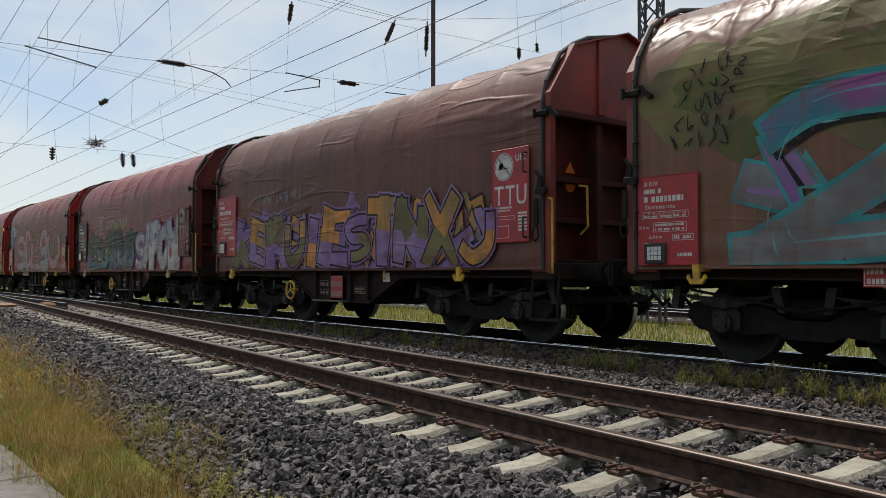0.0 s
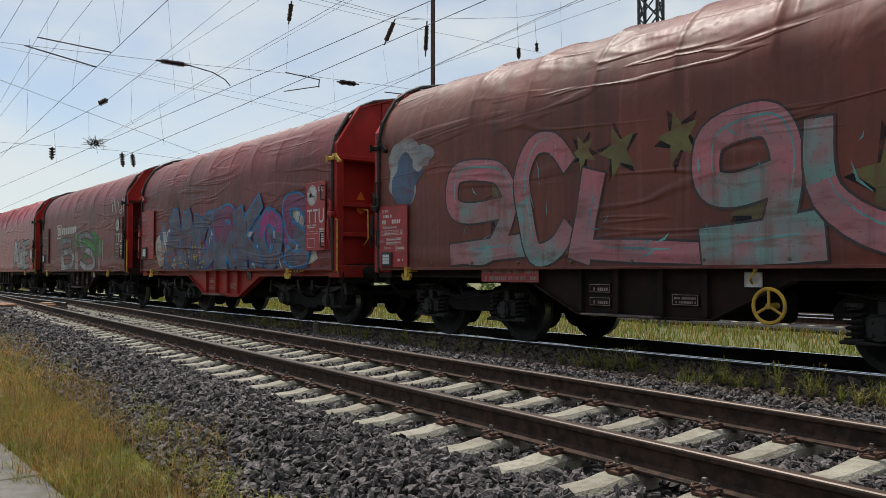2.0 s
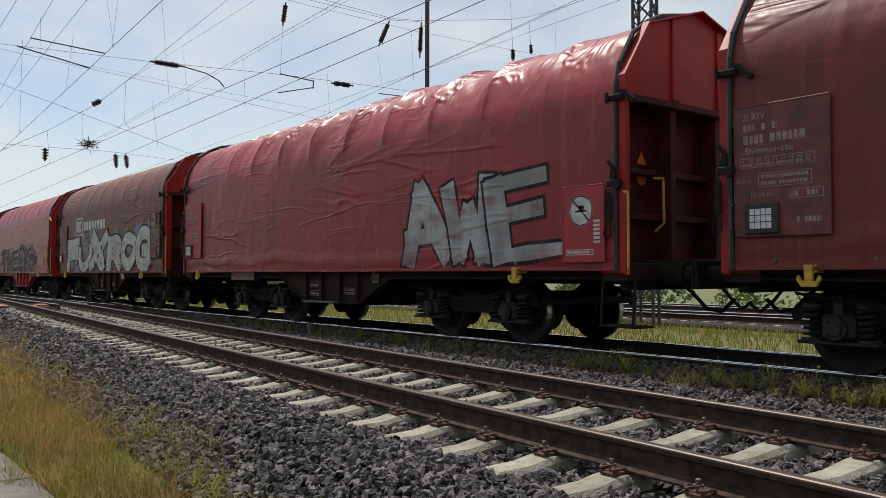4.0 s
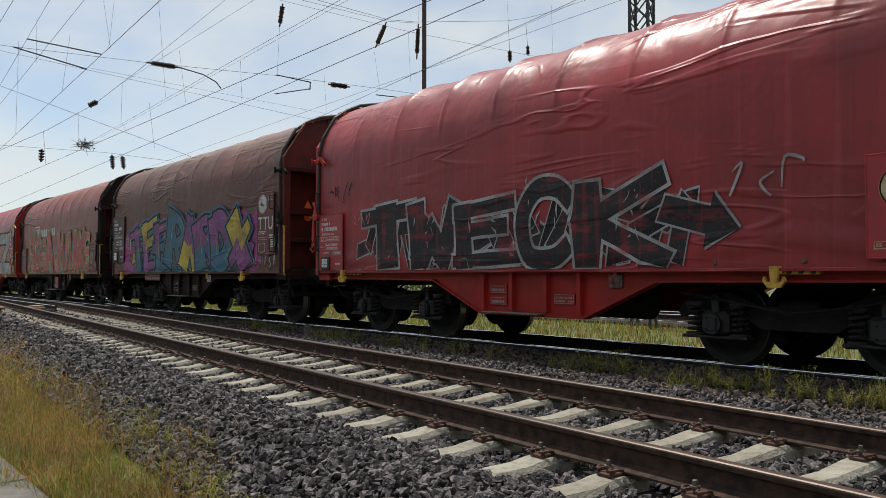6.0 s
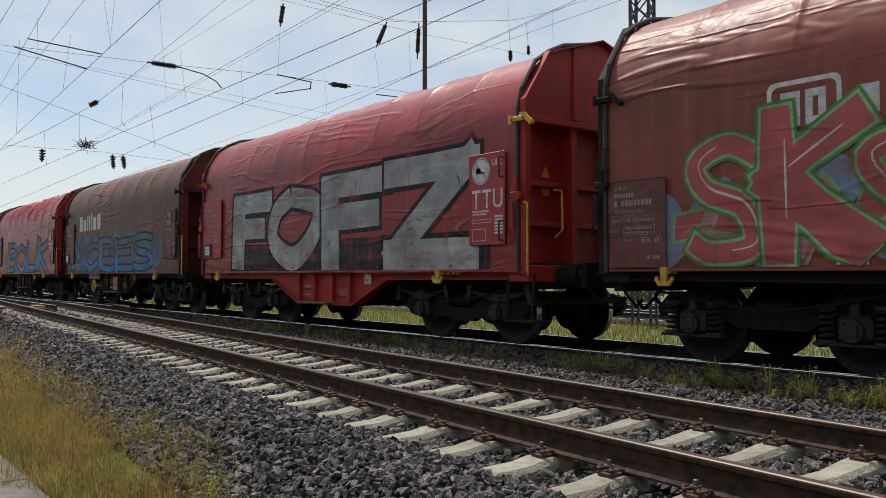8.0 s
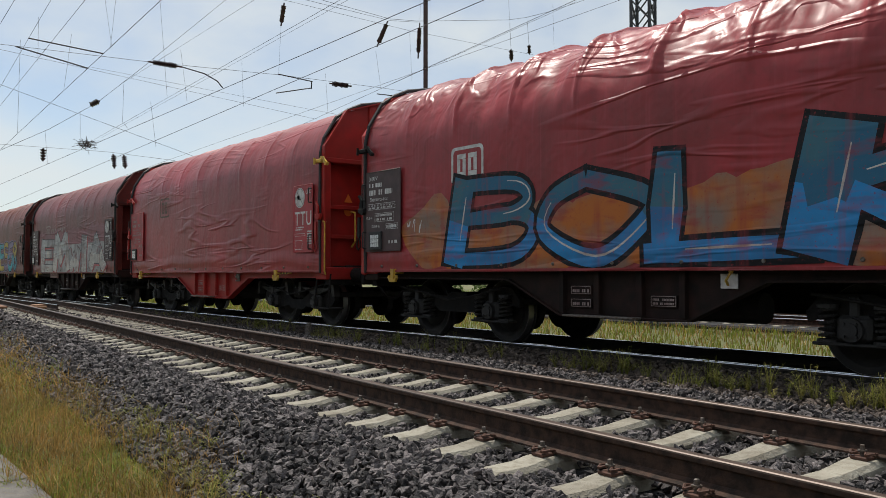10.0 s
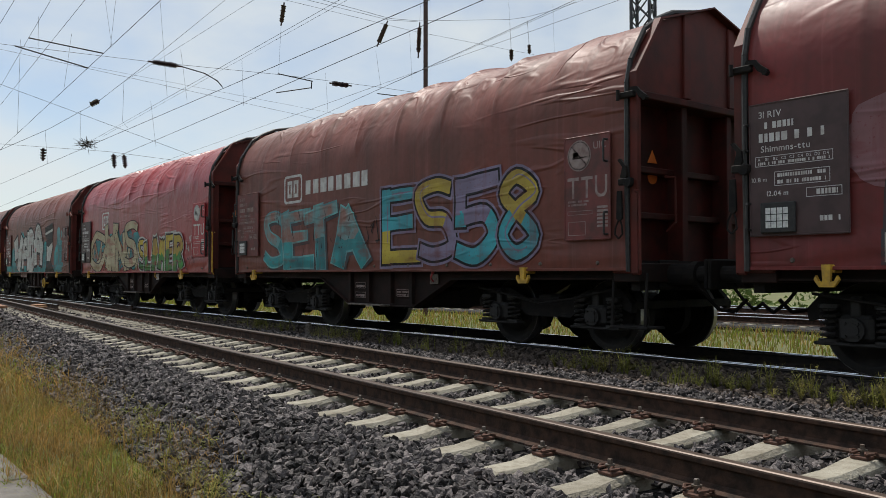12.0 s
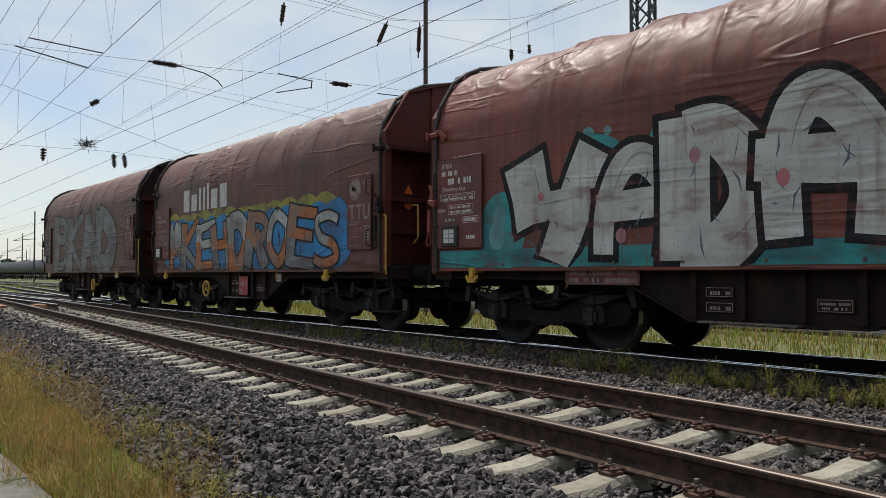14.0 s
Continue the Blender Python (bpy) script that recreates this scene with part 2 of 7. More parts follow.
def tarp_material(name, base, second, dirt, amount, rough=0.42, streak=0.5):
    """Weathered plastic sheeting: blotches, rain streaks down the side and faded patches."""
    m = bpy.data.materials.new(name)
    m.use_nodes = True
    n, l = m.node_tree.nodes, m.node_tree.links
    b = n["Principled BSDF"]
    b.inputs["Specular IOR Level"].default_value = 0.3
    co, info, shift = n.new("ShaderNodeTexCoord"), n.new("ShaderNodeObjectInfo"), n.new("ShaderNodeVectorMath")
    shift.operation = "MULTIPLY_ADD"
    l.new(info.outputs["Random"], shift.inputs[0])
    shift.inputs[1].default_value = (37, 0, 9)
    l.new(co.outputs["Object"], shift.inputs[2])
    out = None
    for tone, size, stretch, lo, hi, k in ((second, 1.0, (0.7, 0.7, 0.9), 0.38, 0.66, 1.0), (tuple(c * 0.7 for c in dirt), 1.0, (5.0, 1.0, 0.30), 0.44, 0.70, streak),
                                           (dirt, 1.0, (0.5, 0.5, 1.1), 0.36, 0.72, amount), (tuple(c * 1.0 + 0.04 for c in base), 1.0, (14.0, 4.0, 0.35), 0.56, 0.74, 0.5),
                                           (dirt, 14.0, (1, 1, 1), 0.5, 0.75, 0.35)):
        mp, t, r, x = n.new("ShaderNodeMapping"), n.new("ShaderNodeTexNoise"), n.new("ShaderNodeValToRGB"), n.new("ShaderNodeMix")
        mp.inputs["Scale"].default_value = stretch
        l.new(shift.outputs["Vector"], mp.inputs["Vector"])
        l.new(mp.outputs["Vector"], t.inputs["Vector"])
        t.inputs["Scale"].default_value, t.inputs["Detail"].default_value = size, 7.0
        r.color_ramp.elements[0].position, r.color_ramp.elements[1].position = lo, hi
        r.color_ramp.elements[1].color = (k, k, k, 1)
        l.new(t.outputs["Fac"], r.inputs["Fac"])
        x.data_type = "RGBA"
        x.inputs["A"].default_value, x.inputs["B"].default_value = (*base, 1), (*tone, 1)
        if out:
            l.new(out, x.inputs["A"])
        l.new(r.outputs["Color"], x.inputs["Factor"])
        out = x.outputs["Result"]
        last = t
    # dusty, bleached roof; sunlit paleness is also mixed into the colour by height
    parts, ramp, dust_and_sun, patch, mul = n.new("ShaderNodeSeparateXYZ"), n.new("ShaderNodeMapRange"), n.new("ShaderNodeMix"), n.new("ShaderNodeTexNoise"), n.new("ShaderNodeMath")
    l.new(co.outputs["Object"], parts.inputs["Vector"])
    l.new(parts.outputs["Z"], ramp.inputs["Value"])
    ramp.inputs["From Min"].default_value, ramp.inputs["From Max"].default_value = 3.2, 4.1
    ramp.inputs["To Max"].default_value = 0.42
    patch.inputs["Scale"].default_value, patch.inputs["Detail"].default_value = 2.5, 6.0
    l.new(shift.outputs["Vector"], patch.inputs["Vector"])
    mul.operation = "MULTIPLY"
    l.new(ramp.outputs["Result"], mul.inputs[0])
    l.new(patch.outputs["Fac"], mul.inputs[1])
    dust_and_sun.data_type = "RGBA"
    dust_and_sun.inputs["B"].default_value = (0.13 + base[0] * 0.6, 0.095 + base[1], 0.075 + base[2], 1)
    l.new(mul.outputs[0], dust_and_sun.inputs["Factor"])
    l.new(out, dust_and_sun.inputs["A"])
    l.new(dust_and_sun.outputs["Result"], b.inputs["Base Color"])
    rr = n.new("ShaderNodeMapRange")
    rr.inputs["To Min"].default_value, rr.inputs["To Max"].default_value = rough - 0.06, rough + 0.16
    l.new(last.outputs["Fac"], rr.inputs["Value"])
    l.new(rr.outputs["Result"], b.inputs["Roughness"])
    folds(m)
    return m


TARP_BASE = {"red": (0.32, 0.041, 0.046), "wine": (0.19, 0.037, 0.037), "brown": (0.18, 0.056, 0.043), "rust": (0.25, 0.066, 0.049), "grime": (0.14, 0.056, 0.044), "tan": (0.21, 0.096, 0.067)}
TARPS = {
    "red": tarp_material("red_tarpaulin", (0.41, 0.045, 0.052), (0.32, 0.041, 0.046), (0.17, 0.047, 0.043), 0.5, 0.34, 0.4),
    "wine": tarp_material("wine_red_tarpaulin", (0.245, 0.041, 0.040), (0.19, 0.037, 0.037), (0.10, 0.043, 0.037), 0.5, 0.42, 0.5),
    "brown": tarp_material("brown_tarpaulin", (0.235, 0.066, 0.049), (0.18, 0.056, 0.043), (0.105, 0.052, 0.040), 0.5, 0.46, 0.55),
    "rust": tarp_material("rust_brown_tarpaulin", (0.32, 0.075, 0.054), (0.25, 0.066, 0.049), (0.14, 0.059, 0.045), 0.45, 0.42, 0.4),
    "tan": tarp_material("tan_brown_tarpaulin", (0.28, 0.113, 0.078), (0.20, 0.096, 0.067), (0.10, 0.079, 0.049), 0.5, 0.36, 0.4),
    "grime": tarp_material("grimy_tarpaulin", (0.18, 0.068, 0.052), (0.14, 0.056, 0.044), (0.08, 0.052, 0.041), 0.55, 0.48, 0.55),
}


# ---- mesh helpers ----
def box(bm, x0, x1, y0, y1, z0, z1, bevel=0.0):
    """An axis-aligned block, with its edges broken where a bevel is given."""
    made = bmesh.ops.create_cube(bm, size=1.0, matrix=Matrix.LocRotScale(((x0 + x1) / 2, (y0 + y1) / 2, (z0 + z1) / 2), None, (x1 - x0, y1 - y0, z1 - z0)))
    if bevel:
        edges = list({e for v in made["verts"] for e in v.link_edges})
        bmesh.ops.bevel(bm, geom=edges, offset=bevel, segments=1, affect="EDGES")
    return made["verts"]


def rod(bm, a, b, r, sides=8, r2=None):
    """A round bar from a to b."""
    a, b = Vector(a), Vector(b)
    d = b - a
    m = Matrix.Translation((a + b) / 2) @ d.to_track_quat("Z", "Y").to_matrix().to_4x4()
    bmesh.ops.create_cone(bm, cap_ends=True, segments=sides, radius1=r, radius2=r if r2 is None else r2, depth=d.length, matrix=m)


def bent_rod(bm, pts, r, sides=6):
    for a, b in zip(pts, pts[1:]):
        rod(bm, a, b, r, sides)


def plate(bm, outline, y0, y1):
    """A plate with an outline in x and z, from y0 to y1."""
    f = [bm.verts.new((x, y0, z)) for x, z in outline]
    g = [bm.verts.new((x, y1, z)) for x, z in outline]
    n = len(outline)
    bm.faces.new(f)
    bm.faces.new(g[::-1])
    for i in range(n):
        bm.faces.new((f[i], g[i], g[(i + 1) % n], f[(i + 1) % n]))


def done(name, bm, smooth=False):
    bmesh.ops.recalc_face_normals(bm, faces=bm.faces)
    me = bpy.data.meshes.new(name)
    bm.to_mesh(me)
    bm.free()
    if smooth:
        for poly in me.polygons:
            poly.use_smooth = True
    return me


def part(name, data, mat, parent=None, label="", at=None):
    """Links a bmesh or a shared mesh as one object under its thing."""
    me = done(name, data) if isinstance(data, bmesh.types.BMesh) else data
    ob = new(name, me)
    if not me.materials:
        me.materials.append(mat)
    if me.materials[0] != mat:
        ob.material_slots[0].link = "OBJECT"
        ob.material_slots[0].material = mat
    ob.parent = parent
    if at is not None:
        ob.matrix_basis = at
    return tagged(ob, label)


def raw_mesh(name, verts, faces):
    me = bpy.data.meshes.new(name)
    me.from_pydata(verts, [], faces)
    me.update()
    return me


def array_mesh(name, verts, tris):
    """A mesh of triangles from two arrays."""
    me = bpy.data.meshes.new(name)
    me.vertices.add(len(verts))
    me.vertices.foreach_set("co", np.asarray(verts, dtype=np.float32).ravel())
    me.loops.add(3 * len(tris))
    me.loops.foreach_set("vertex_index", np.asarray(tris, dtype=np.int32).ravel())
    me.polygons.add(len(tris))
    me.polygons.foreach_set("loop_start", np.arange(0, 3 * len(tris), 3, dtype=np.int32))
    me.polygons.foreach_set("use_smooth", np.zeros(len(tris), dtype=bool))
    me.update(calc_edges=True)
    return me


# ---- ground ----
NEAR_AT, NEAR_TURN = (-2.46, 4.4425), -4.4356       # the empty track: a point on its axis, and its heading
NEAR = pose(NEAR_AT[0], NEAR_AT[1], 0, 0, 0, NEAR_TURN)
TRAIN_Y, TRAIN_Z = 9.11, -0.065


def across(x, y):
    """How far a point lies beyond the empty track's axis."""
    c, s = math.cos(radians(NEAR_TURN)), math.sin(radians(NEAR_TURN))
    return -s * (x - NEAR_AT[0]) + c * (y - NEAR_AT[1])


def ground_height(x, y):
    b = across(x, y) if x > -60 else y - 9
    if y > 10.6:
        return -0.31 - 0.19 * min(1, (y - 10.6) / 0.9)
    if b > -1.75:
        return -0.31
    return -0.31 - 0.31 * min(1, (-1.75 - b) / 0.75)


xs = sorted(set([-2500, -900, -400, -200, -120, -80] + [-60 + i * 0.8 for i in range(90)] + [14, 20, 40, 100, 300, 900, 2500]))
ys = sorted(set([-2500, -600, -150, -50, -15, -6, -3] + [-1.5 + i * 0.3 for i in range(50)] + [14, 16, 20, 30, 50, 90, 200, 500, 1200, 2500]))
gv = [(x, y, ground_height(x, y) + (0.03 * noise.noise((x * 0.9, y * 0.9, 0)) if abs(x) < 70 and y < 14 else 0)) for y in ys for x in xs]
gf = [(j * len(xs) + i, j * len(xs) + i + 1, (j + 1) * len(xs) + i + 1, (j + 1) * len(xs) + i) for j in range(len(ys) - 1) for i in range(len(xs) - 1)]
ground = part("ground", raw_mesh("ground", gv, gf), MEADOW)
tagged(ground, "rough meadow of dry and green grass beside the railway", "ground", kind="structure")
for poly in ground.data.polygons:
    poly.use_smooth = True

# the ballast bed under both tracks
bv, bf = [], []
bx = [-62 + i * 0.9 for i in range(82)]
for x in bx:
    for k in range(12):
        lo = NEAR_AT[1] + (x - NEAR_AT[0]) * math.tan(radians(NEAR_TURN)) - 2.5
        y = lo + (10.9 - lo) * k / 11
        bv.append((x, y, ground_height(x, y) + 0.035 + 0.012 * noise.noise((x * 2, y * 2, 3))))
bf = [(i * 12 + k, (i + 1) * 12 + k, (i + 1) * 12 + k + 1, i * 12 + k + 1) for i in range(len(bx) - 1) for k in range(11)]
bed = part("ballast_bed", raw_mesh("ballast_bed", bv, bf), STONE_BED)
tagged(bed, "crushed stone bed under the tracks, coloured dark like shaded gaps", "ballast", kind="structure")


# ---- tracks ----
def rail_profile(top):
    """Half outline of a rail from its head down to its foot; z is 0 at the running surface."""
    half = [(0.0, 0.0), (0.026, -0.001), (0.034, -0.006), (0.036, -0.014)] if top else \
        [(0.036, -0.014), (0.036, -0.036), (0.010, -0.052), (0.009, -0.130), (0.030, -0.148), (0.075, -0.160), (0.075, -0.172)]
    return half


def rail_mesh(name, x0, x1, step=2.0):
    """The body of a rail along x, without its running surface."""
    half = rail_profile(False)
    ring = [(y, z) for y, z in half] + [(-y, z) for y, z in half[::-1]]
    n = max(1, int((x1 - x0) / step))
    v = [(x0 + (x1 - x0) * i / n, y, z) for i in range(n + 1) for y, z in ring]
    k = len(ring)
    f = [(i * k + j, i * k + j + 1, (i + 1) * k + j + 1, (i + 1) * k + j) for i in range(n) for j in range(k - 1)]
    f += [(i * k + k - 1, i * k, (i + 1) * k, (i + 1) * k + k - 1) for i in range(n)]
    f += [tuple(range(k)), tuple(range(n * k, (n + 1) * k))[::-1]]
    return raw_mesh(name, v, f)


def head_mesh(name, x0, x1):
    half = rail_profile(True)
    ring = [(y, z) for y, z in half[::-1]] + [(-y, z) for y, z in half[1:]]
    k = len(ring)
    v = [(x, y, z) for x in (x0, x1) for y, z in ring]
    return raw_mesh(name, v, [(j, j + 1, k + j + 1, k + j) for j in range(k - 1)])


def sleeper_mesh():
    """A concrete sleeper, low in the middle, with raised rail seats and sloping sides."""
    ys_ = [-1.30, -1.27, -1.05, -0.93, -0.86, -0.64, -0.55, -0.30, 0.0, 0.30, 0.55, 0.64, 0.86, 0.93, 1.05, 1.27, 1.30]
    zt = [-0.245, -0.222, -0.214, -0.192, -0.184, -0.184, -0.192, -0.222, -0.226, -0.222, -0.192, -0.184, -0.184, -0.192, -0.214, -0.222, -0.245]
    wt = [0.085, 0.092, 0.096, 0.095, 0.09, 0.09, 0.09, 0.08, 0.075, 0.08, 0.09, 0.09, 0.09, 0.095, 0.096, 0.092, 0.085]
    v, f = [], []
    for y, z, w in zip(ys_, zt, wt):
        v += [(-w - 0.03, y * 1.005, -0.40), (-w - 0.02, y, z - 0.03), (-w + 0.012, y, z), (w - 0.012, y, z), (w + 0.02, y, z - 0.03), (w + 0.03, y * 1.005, -0.40)]
    for i in range(len(ys_) - 1):
        for j in range(5):
            f.append((i * 6 + j, i * 6 + j + 1, i * 6 + j + 7, i * 6 + j + 6))
    f += [tuple(range(6))[::-1], tuple(range((len(ys_) - 1) * 6, len(ys_) * 6))]
    return raw_mesh("sleeper", v, f)


def clip_mesh():
    """A bent spring clip held by a screw, beside a rail's foot."""
    bm = bmesh.new()
    box(bm, -0.055, 0.055, -0.045, 0.05, -0.186, -0.166, 0.004)
    bent_rod(bm, [(-0.065, 0.045, -0.150), (-0.075, 0.0, -0.142), (-0.045, -0.045, -0.150), (-0.02, 0.0, -0.140), (0.02, 0.0, -0.140),
                  (0.045, -0.045, -0.150), (0.075, 0.0, -0.142), (0.065, 0.045, -0.150)], 0.0085, 6)
    return done("rail_clip", bm)


def screw_mesh():
    bm = bmesh.new()
    rod(bm, (0, 0, -0.17), (0, 0, -0.128), 0.013, 8)
    rod(bm, (0, 0, -0.137), (0, 0, -0.128), 0.028, 10)
    box(bm, -0.012, 0.012, -0.012, 0.012, -0.13, -0.098, 0.003)
    return done("screw", bm)


SLEEPER_STEP = 0.586
SLEEPER, RAIL_CLIP, SCREW = sleeper_mesh(), clip_mesh(), screw_mesh()
near_track = tagged(new("railway_track_1"), "empty railway track of rusty rails on pale concrete sleepers", "railway track", kind="structure")
near_track.matrix_world = NEAR
for side in (-0.7535, 0.7535):
    rail = part("rail", rail_mesh("rail", -58, 12), RAIL_SIDE, near_track, at=pose(0, side, 0))
    part("rail_head", head_mesh("rail_head", -58, 12), RAIL_TOP, rail, "worn brown running surface")
for i in range(-96, 14):
    sl = part("sleeper", SLEEPER, CONCRETE, near_track, at=pose(i * SLEEPER_STEP + 0.05 + random.uniform(-0.008, 0.008), random.uniform(-0.012, 0.012), random.uniform(-0.006, 0.003), 0, 0, random.uniform(-0.5, 0.5)))
    if -46 < i < 9:
        for y, turn in ((-0.87, 0), (-0.637, 180), (0.637, 0), (0.87, 180)):
            part("rail_clip", RAIL_CLIP, CLIP, sl, at=pose(0, y, 0, 0, 0, turn))
            part("screw", SCREW, BOLT, sl, at=pose(0, y, 0, 0, 0, turn + random.uniform(-30, 30)))

train_track = tagged(new("railway_track_2"), "railway track under the train with polished dark rails", "railway track", kind="structure")
train_track.matrix_world = pose(0, TRAIN_Y, TRAIN_Z)
for side in (-0.7535, 0.7535):
    rail = part("rail", rail_mesh("rail", -150, 40), RAIL_DARK, train_track, at=pose(0, side, 0))
    part("rail_head", head_mesh("rail_head", -150, 40), RAIL_BRIGHT, rail, "polished running surface")
bm = bmesh.new()
box(bm, -0.13, 0.13, -1.3, 1.3, -0.38, -0.176, 0.015)
TIMBER_SLEEPER = done("timber_sleeper", bm)
for i in range(-120, 20):
    part("sleeper", TIMBER_SLEEPER, TIMBER, train_track, at=pose(i * 0.62, random.uniform(-0.03, 0.03), 0, 0, 0, random.uniform(-0.8, 0.8)))

# two more tracks across the meadow behind the train
for k, y in enumerate((20.5, 25.5)):
    tr = tagged(new("railway_track_%d" % (3 + k)), "far railway track on grey ballast across the meadow", "railway track", kind="structure")
    tr.matrix_world = pose(0, y, -0.18)
    for side in (-0.7535, 0.7535):
        rail = part("rail", rail_mesh("rail", -200, 60), RAIL_SIDE, tr, at=pose(0, side, 0))
        part("rail_head", head_mesh("rail_head", -200, 60), RAIL_BRIGHT, rail)
    bm = bmesh.new()
    box(bm, -200, 60, -1.7, 1.7, -0.4, -0.2, 0.05)
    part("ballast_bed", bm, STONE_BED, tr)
    for i in range(-80, 30):
        part("sleeper", SLEEPER, CONCRETE, tr, at=pose(i * 0.7, 0, 0))


# ---- stones ----
def stone_shapes(count):
    """A few broken stones: flat, sharp-edged polyhedra."""
    shapes = []
    for k in range(count):
        bm = bmesh.new()
        size = (random.uniform(0.55, 0.82), random.uniform(0.38, 0.55), random.uniform(0.20, 0.38))
        for q in range(11):
            d = Vector((random.gauss(0, 1), random.gauss(0, 1), random.gauss(0, 1))).normalized()
            d = Vector([math.copysign(abs(c) ** 0.6, c) for c in d])
            bm.verts.new([d[c] * size[c] * random.uniform(0.8, 1.05) for c in range(3)])
        hull = bmesh.ops.convex_hull(bm, input=bm.verts)
        bmesh.ops.delete(bm, geom=[e for e in set(hull["geom_interior"] + hull["geom_unused"]) if isinstance(e, bmesh.types.BMVert)], context="VERTS")
        bmesh.ops.triangulate(bm, faces=bm.faces)
        bm.verts.index_update()
        shapes.append((np.array([v.co[:] for v in bm.verts]), np.array([[v.index for v in f.verts] for f in bm.faces])))
        bm.free()
    return shapes


def turns(n):
    """Random rotations as an array of matrices."""
    q = np.random.normal(size=(n, 4))
    q /= np.linalg.norm(q, axis=1)[:, None]
    w, x, y, z = q.T
    return np.stack([1 - 2 * (y * y + z * z), 2 * (x * y - z * w), 2 * (x * z + y * w), 2 * (x * y + z * w), 1 - 2 * (x * x + z * z), 2 * (y * z - x * w),
                     2 * (x * z - y * w), 2 * (y * z + x * w), 1 - 2 * (x * x + y * y)], axis=1).reshape(n, 3, 3)


def heap(name, places, sizes, shapes):
    """One mesh of many stones lying at the given places."""
    which = np.random.randint(0, len(shapes), len(places))
    vs, ts, base = [], [], 0
    for k, (v, t) in enumerate(shapes):
        pick = which == k
        n = int(pick.sum())
        if not n:
            continue
        r = turns(n)
        co = np.einsum("nij,vj->nvi", r, v) * sizes[pick][:, None, None]
        co[:, :, 2] *= 0.9
        co += places[pick][:, None, :]
        vs.append(co.reshape(-1, 3))
        ts.append((t[None] + (np.arange(n) * len(v))[:, None, None]).reshape(-1, 3) + base)
        base += n * len(v)
    return array_mesh(name, np.concatenate(vs), np.concatenate(ts))


SHAPES = stone_shapes(30)


def scatter(n, a0, a1, b0, b1):
    """Places on the ballast, in the empty track's own length and width, clear of its sleepers and rails."""
    a, b = np.random.uniform(a0, a1, n), np.random.uniform(b0, b1, n)
    phase = np.abs(((a - 0.05) / SLEEPER_STEP + 0.5) % 1.0 - 0.5) * SLEEPER_STEP
    keep = ~((phase < 0.122) & (np.abs(b) < 1.30)) & (np.abs(np.abs(b) - 0.7535) > 0.085)
    a, b = a[keep], b[keep]
    c, s = math.cos(radians(NEAR_TURN)), math.sin(radians(NEAR_TURN))
    x, y = NEAR_AT[0] + c * a - s * b, NEAR_AT[1] + s * a + c * b
    z = np.array([ground_height(p, q) for p, q in zip(x, y)]) + 0.035
    z += np.where(np.abs(b) < 1.30, 0.012, 0.030) + np.random.uniform(-0.018, 0.026, len(x))
    return np.stack([x, y, z], axis=1)


for a0, a1, b0, b1, density, size, mat, label in (
        (-7.5, 5.5, -2.55, -1.28, 980, 0.061, STONE, "dark grey crushed stone ballast on the track's shoulder"),
        (-7.5, 6.5, -1.32, 1.40, 720, 0.058, STONE, "grey crushed stone ballast between the sleepers"),
        (5.5, 14, -2.55, 1.4, 420, 0.072, STONE, "grey crushed stone ballast where the track runs on"),
        (-18, -7.5, -2.6, 1.5, 460, 0.070, STONE, "grey crushed stone ballast along the track"),
        (-50, -18, -2.6, 1.7, 110, 0.11, STONE, "grey crushed stone ballast along the far track"),
        (-18, 7.5, 1.4, 2.5, 600, 0.056, STONE, "grey crushed stone between the two tracks"),
        (-18, 7.5, 2.4, 3.7, 520, 0.054, STONE_RUST, "rust-stained crushed stone beside the train's track"),
        (-45, -18, 1.5, 3.4, 110, 0.10, STONE_RUST, "brown ballast stones between the far tracks")):
    spots = scatter(int((a1 - a0) * (b1 - b0) * density), a0, a1, b0, b1)
    sizes = size * np.random.uniform(0.55, 1.35, len(spots))
    ob = part("ballast_stones", heap("ballast_stones", spots, sizes, SHAPES), mat)
    tagged(ob, label, "ballast", kind="stuff")


# stones heaped against the train's near rail
n = 7000
x, y = np.random.uniform(-26, 1.5, n), np.random.uniform(7.7, 8.27, n)
z = -0.25 + 0.11 * (y - 7.7) / 0.57 + np.random.uniform(-0.015, 0.02, n)
ob = part("ballast_stones", heap("ballast_stones", np.stack([x, y, z], axis=1), 0.06 * np.random.uniform(0.55, 1.3, n), SHAPES), STONE_RUST)
tagged(ob, "brown ballast stones heaped against the train's rail", "ballast", kind="stuff")


# ---- wagons ----
# near half of the cover's cross-section, from the sill to the ridge (across, up from the rail)
SECTION = [(-1.55, 1.05), (-1.55, 3.05), (-1.535, 3.24), (-1.48, 3.44), (-1.37, 3.66), (-1.21, 3.86), (-0.98, 4.02), (-0.70, 4.14), (-0.36, 4.24), (0.0, 4.28)]
FULL = SECTION + [(-y, z) for y, z in SECTION[-2::-1]]
REACH = [0.0]
for (y0, z0), (y1, z1) in zip(FULL, FULL[1:]):
    REACH.append(REACH[-1] + math.hypot(y1 - y0, z1 - z0))


def section(v):
    """The point and the outward normal at the length v up the cover's cross-section."""
    v = min(max(v, 0.0), REACH[-1])
    i = max(k for k in range(len(REACH) - 1) if REACH[k] <= v)
    (y0, z0), (y1, z1) = FULL[i], FULL[i + 1]
    f = (v - REACH[i]) / (REACH[i + 1] - REACH[i])
    d = Vector((0, y1 - y0, z1 - z0)).normalized()
    return Vector((0, y0 + (y1 - y0) * f, z0 + (z1 - z0) * f)), Vector((0, -d.z, d.y))


